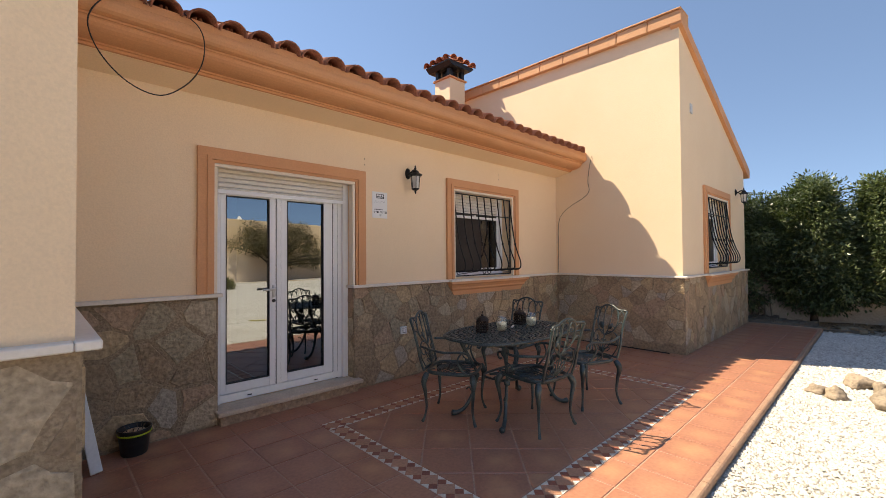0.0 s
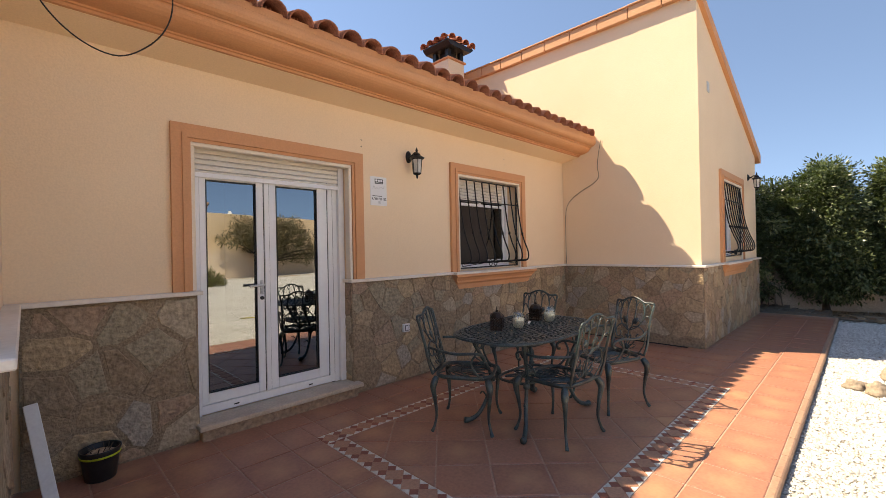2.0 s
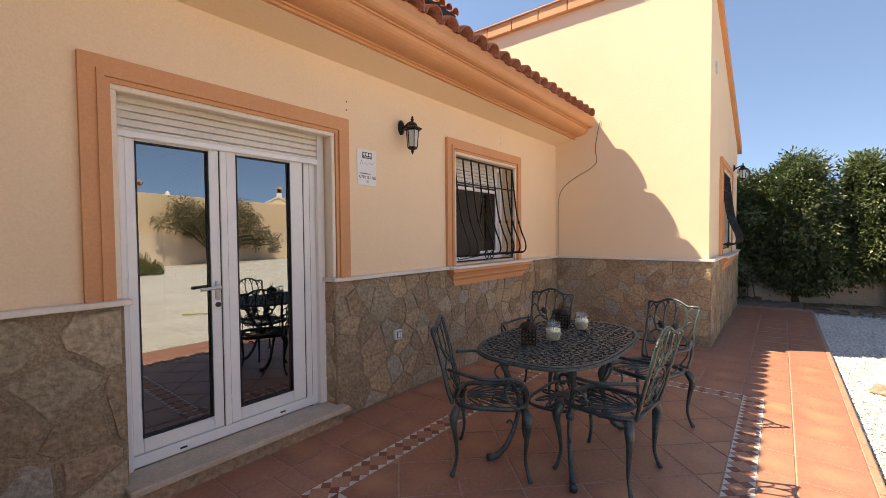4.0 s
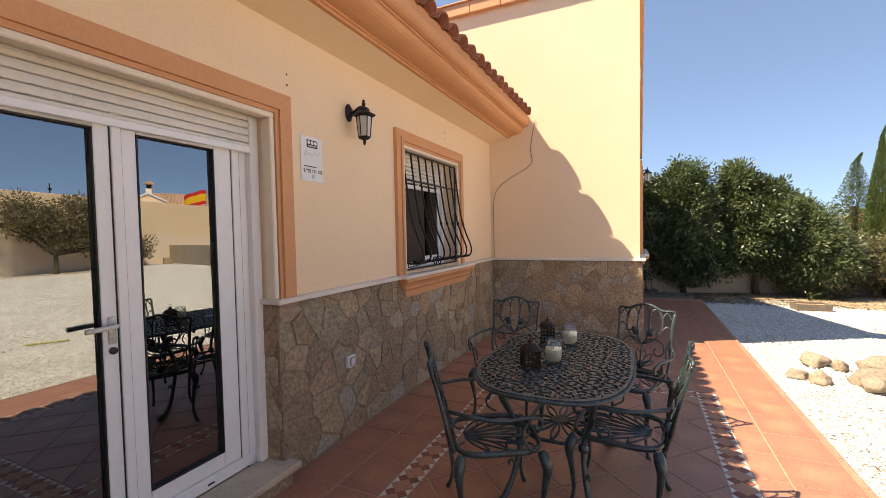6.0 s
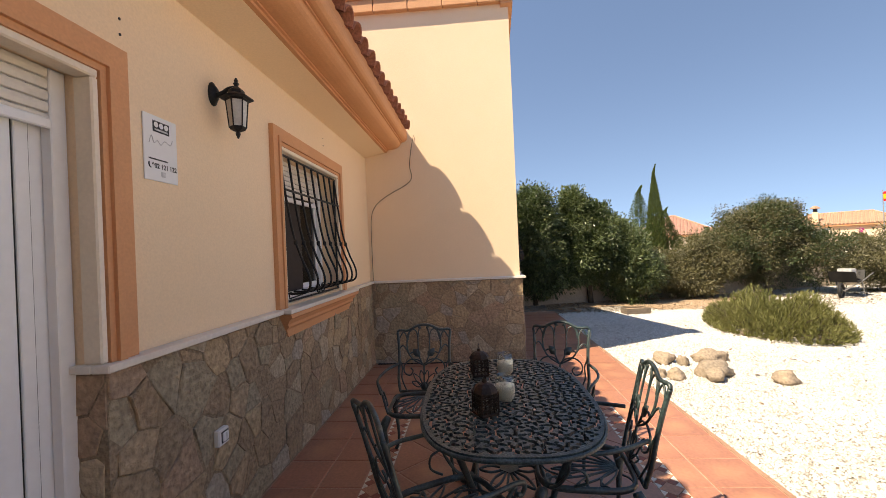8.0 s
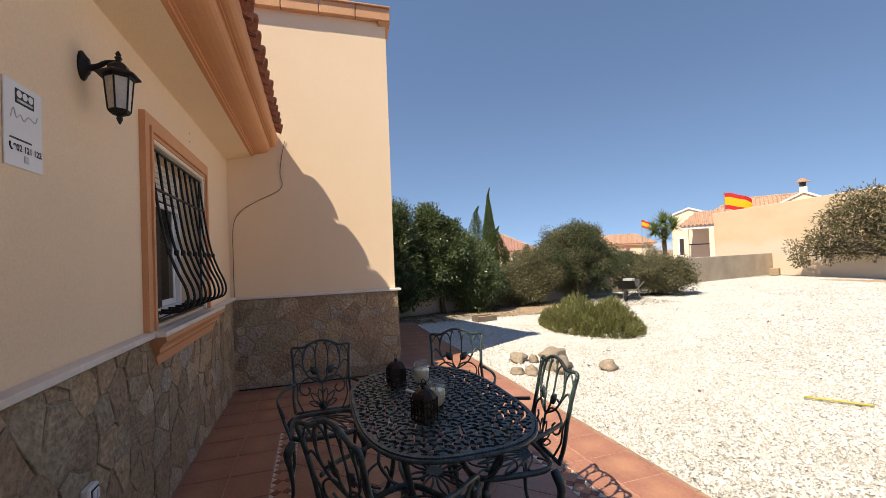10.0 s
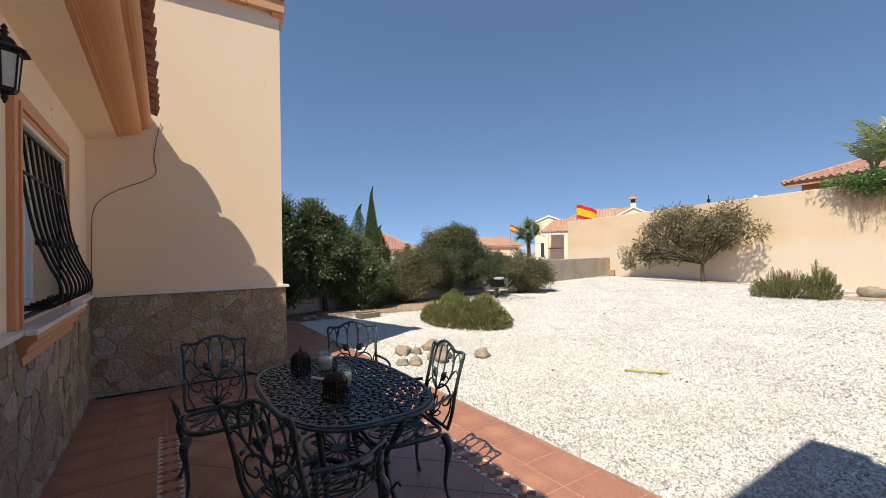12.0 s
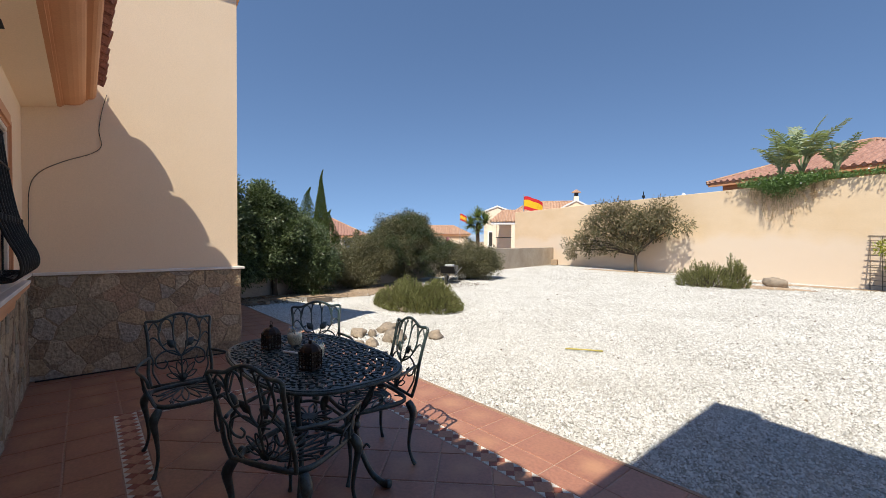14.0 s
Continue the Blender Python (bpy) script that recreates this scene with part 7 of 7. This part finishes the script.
rows = ribs(b, (0.55, -2.2, 3.45), (4.2, -2.2, 3.45), (1.6, 0.5, 4.7), (4.2, 0.5, 4.7))
porch_roof = part("roof", b, FARROOF, por, mend=False)
for row in rows:
    part("roof_tile", row, FARROOF, porch_roof, mend=False)
part("beam", B().box(0.7, 4.1, -2.1, -1.8, 3.15, 3.42, 0.02), WHITE_PAINT, por)
for x in (0.85, 2.6, 3.9):
    part("post", B().box(x, x + 0.35, -2.1, -1.75, -0.4, 3.15, 0.02), VILLA, por)
part("back_wall", B().box(0.8, 4.1, 0.3, 0.5, -0.4, 3.4), VILLA, por)
part("railing", B().box(0.9, 4.0, -2.0, -1.95, 1.9, 1.98), IRON, por)
ped = thing("villa_pediment", "small white-edged gable on the villa roof", "gable", vm @ Matrix.Translation((7.4, 1.6, 0)))
part("wall", B().prism([(0, 4.5), (2.6, 4.5), (2.6, 4.95), (1.3, 5.6), (0, 4.95)], 1, 0, 2.5), STUCCO, ped)
part("verge", B().prism([(-0.15, 4.85), (-0.15, 5.0), (1.3, 5.75), (2.75, 5.0), (2.75, 4.85), (1.3, 5.58)], 1, -0.1, 2.6), WHITE_PAINT, ped)
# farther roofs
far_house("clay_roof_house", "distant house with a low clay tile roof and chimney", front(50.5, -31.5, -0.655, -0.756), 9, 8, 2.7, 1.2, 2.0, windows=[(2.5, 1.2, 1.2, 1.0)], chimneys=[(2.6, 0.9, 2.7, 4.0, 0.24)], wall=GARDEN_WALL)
far_house("red_hip_house", "distant house with a red hip roof and blue shutters", front(43.25, -12.4, -0.43, -0.90), 7.2, 7.2, 2.3, 1.75, 3.4, windows=[(5.0, 0.75, 1.6, 1.1)], roof=REDTILE, wall=VILLA, pane=BLUE)
# chimney cap and aerial showing over the wall
cap = thing("roof_cowl", "white roof cowl showing over the garden wall", "cowl", Matrix.Translation((11.3, -24.7, GROUND)))
part("stack", B().box(-0.12, 0.12, -0.12, 0.12, 0, 4.1), WHITE_PAINT, cap)
part("cowl", B().lathe([(0.3, 4.1), (0.3, 4.18), (0.14, 4.4), (0.1, 4.5), (0.04, 4.55)], 8), WHITE_PAINT, cap)
aer2 = thing("roof_aerial", "thin roof aerial showing over the garden wall", "aerial", Matrix.Translation((13.4, -23.9, GROUND)))
part("mast", B().tube([(0, 0, 0), (0, 0, 4.75)], 0.03, 5), IRON, aer2)
part("head", B().box(-0.08, 0.08, -0.05, 0.05, 4.35, 4.5, 0.01), IRON, aer2)


def flag(name, x, y, ux, uy, z, w, hgt, label, top=None):
    t = thing(name, label, "flag", Matrix.Translation((x, y, GROUND)) @ Matrix.Rotation(math.atan2(uy, ux), 4, "Z"), "flags")
    part("pole", B().tube([(0, 0, 0), (0, 0, z + hgt + 0.15)], 0.03, 6), METAL, t)
    for nm, m_, a, c in (("red_stripe", FLAG_RED, 0, 0.25), ("yellow_stripe", FLAG_YELLOW, 0.25, 0.75), ("red_stripe", FLAG_RED, 0.75, 1.0)):
        b = B()
        k = 16
        for i in range(k + 1):
            s = i / k
            for e in (a, c):
                b.v.append((0.03 + w * s, 0.10 * math.sin(s * 7) * s, z + hgt * (1 - e) - 0.5 * s * s * hgt + 0.03 * math.sin(s * 9 + e)))
        b.f = [(2 * i, 2 * i + 2, 2 * i + 3, 2 * i + 1) for i in range(k)]
        part(nm, b, m_, t, smooth=True, mend=False)
    return t


flag("flag", 21.15, -21.45, -0.80, -0.61, 3.85, 1.35, 1.0, "red and yellow striped flag flying on a pole")
flag("flag", 34.15, -27.0, -0.70, -0.71, 3.7, 0.7, 0.7, "red and yellow striped flag on a distant pole")

# cypress, conifer, yucca
def cone_tree(name, x, y, h_, r_, n, seed, label, material=CYPRESS, ragged=0.1):
    t = thing(name, label, "tree", Matrix.Translation((x, y, GROUND)))
    part("trunk", B().tube([(0, 0, -0.1), (0, 0, h_ * 0.5)], 0.12, 7), BARK, t)
    q = np.random.default_rng(seed)
    s = q.random(n) ** 0.9
    rad = np.minimum(r_, 2.0 * r_ * (1 - s) ** 1.15) * q.uniform(0.6 if ragged < 0.3 else 0.05, 1.0 + ragged, n)
    a = q.uniform(0, 2 * math.pi, n)
    if ragged > 0.3:
        a = np.round(a / 0.8) * 0.8 + q.normal(0, 0.15, n)
    pos = np.stack([rad * np.cos(a), rad * np.sin(a), 0.2 + s * (h_ - 0.3)], 1)
    d = np.stack([np.cos(a) * 0.35, np.sin(a) * 0.35, np.ones(n) * (1.0 if ragged < 0.3 else 0.2)], 1) + rand_dirs(q, n) * 0.3
    d /= np.linalg.norm(d, axis=1, keepdims=True)
    pos[:, 1] -= 1.6 * np.clip(s - 0.9, 0, 1) ** 1.3 * r_ * 4
    b = B()
    leaves(b, pos, d, rand_dirs(q, n), q.uniform(0.10, 0.24, n) * (1.15 - 0.8 * s), q.uniform(0.03, 0.06, n) * (1.1 - 0.7 * s))
    part("crown", b, material, t, mend=False)


cone_tree("cypress", 24.85, -7.15, 5.75, 0.40, 14000, 51, "tall narrow dark green cypress behind the hedge")
cone_tree("conifer", 25.2, -6.45, 4.7, 0.62, 9000, 52, "ragged thin green conifer beside the cypress", ragged=0.5)
cone_tree("conifer", 25.9, -8.1, 3.5, 0.6, 6000, 53, "dark round conifer beside the cypress", ragged=0.29)
yu = thing("yucca_tree", "spiky-headed yucca on a bare trunk", "yucca", Matrix.Translation((22.25, -17.78, GROUND)))
rr = random.Random(6)
part("trunk", B().tube([(0, 0, -0.1), (0.05, 0.05, 2.7)], 0.13, 7), BARK, yu)
for hx, hy, hz, k in ((0.05, 0.05, 3.2, 170), (0.36, 0.4, 2.65, 170), (-0.32, -0.36, 2.9, 170), (0.1, -0.1, 2.3, 150)):
    b = B()
    for i in range(k):
        az, el, ln = rr.uniform(0, 6.28), rr.uniform(-0.5, 1.4), rr.uniform(0.7, 1.05)
        d = Vector((math.cos(az) * math.cos(el), math.sin(az) * math.cos(el), math.sin(el)))
        s = d.cross(Vector((0, 0, 1))).normalized() * 0.065
        p = Vector((hx, hy, hz))
        b.add([p + s, p + d * ln - Vector((0, 0, 0.08)), p - s], [(0, 1, 2)])
    part("leaf_head", b, YUCCA, yu, mend=False)
bush("bougainvillea", "purple bougainvillea by the distant house", (45.5, -35.0), [(45.5, -35.0, 2.0, 1.0, 1.0, 0.35)], 90, 0.14, 0.1, PURPLE, 61)
for i, (x, y, s) in enumerate(((34, -14, 1.6), (37, -22, 1.4), (30, -21.5, 1.0), (27, -12, 1.3))):
    bush("garden_bush", "far green garden bush beyond the low wall", (x, y), [(x, y, s * 0.7, s, s, s * 0.7)], 3500, 0.2, 0.09, OLIVE, 70 + i, group="far garden bushes")
# far hills, the haze painted into their colour
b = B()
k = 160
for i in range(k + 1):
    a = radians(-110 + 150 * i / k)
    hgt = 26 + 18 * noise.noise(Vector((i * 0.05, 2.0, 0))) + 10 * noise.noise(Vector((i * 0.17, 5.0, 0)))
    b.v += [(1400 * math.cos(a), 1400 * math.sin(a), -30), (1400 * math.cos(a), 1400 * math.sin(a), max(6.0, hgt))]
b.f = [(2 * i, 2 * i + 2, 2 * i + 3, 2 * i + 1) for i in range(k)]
solo("backdrop_hills", b, HILL, "hills along the horizon, haze blue painted in their colour", "hills", kind="structure", mend=False)
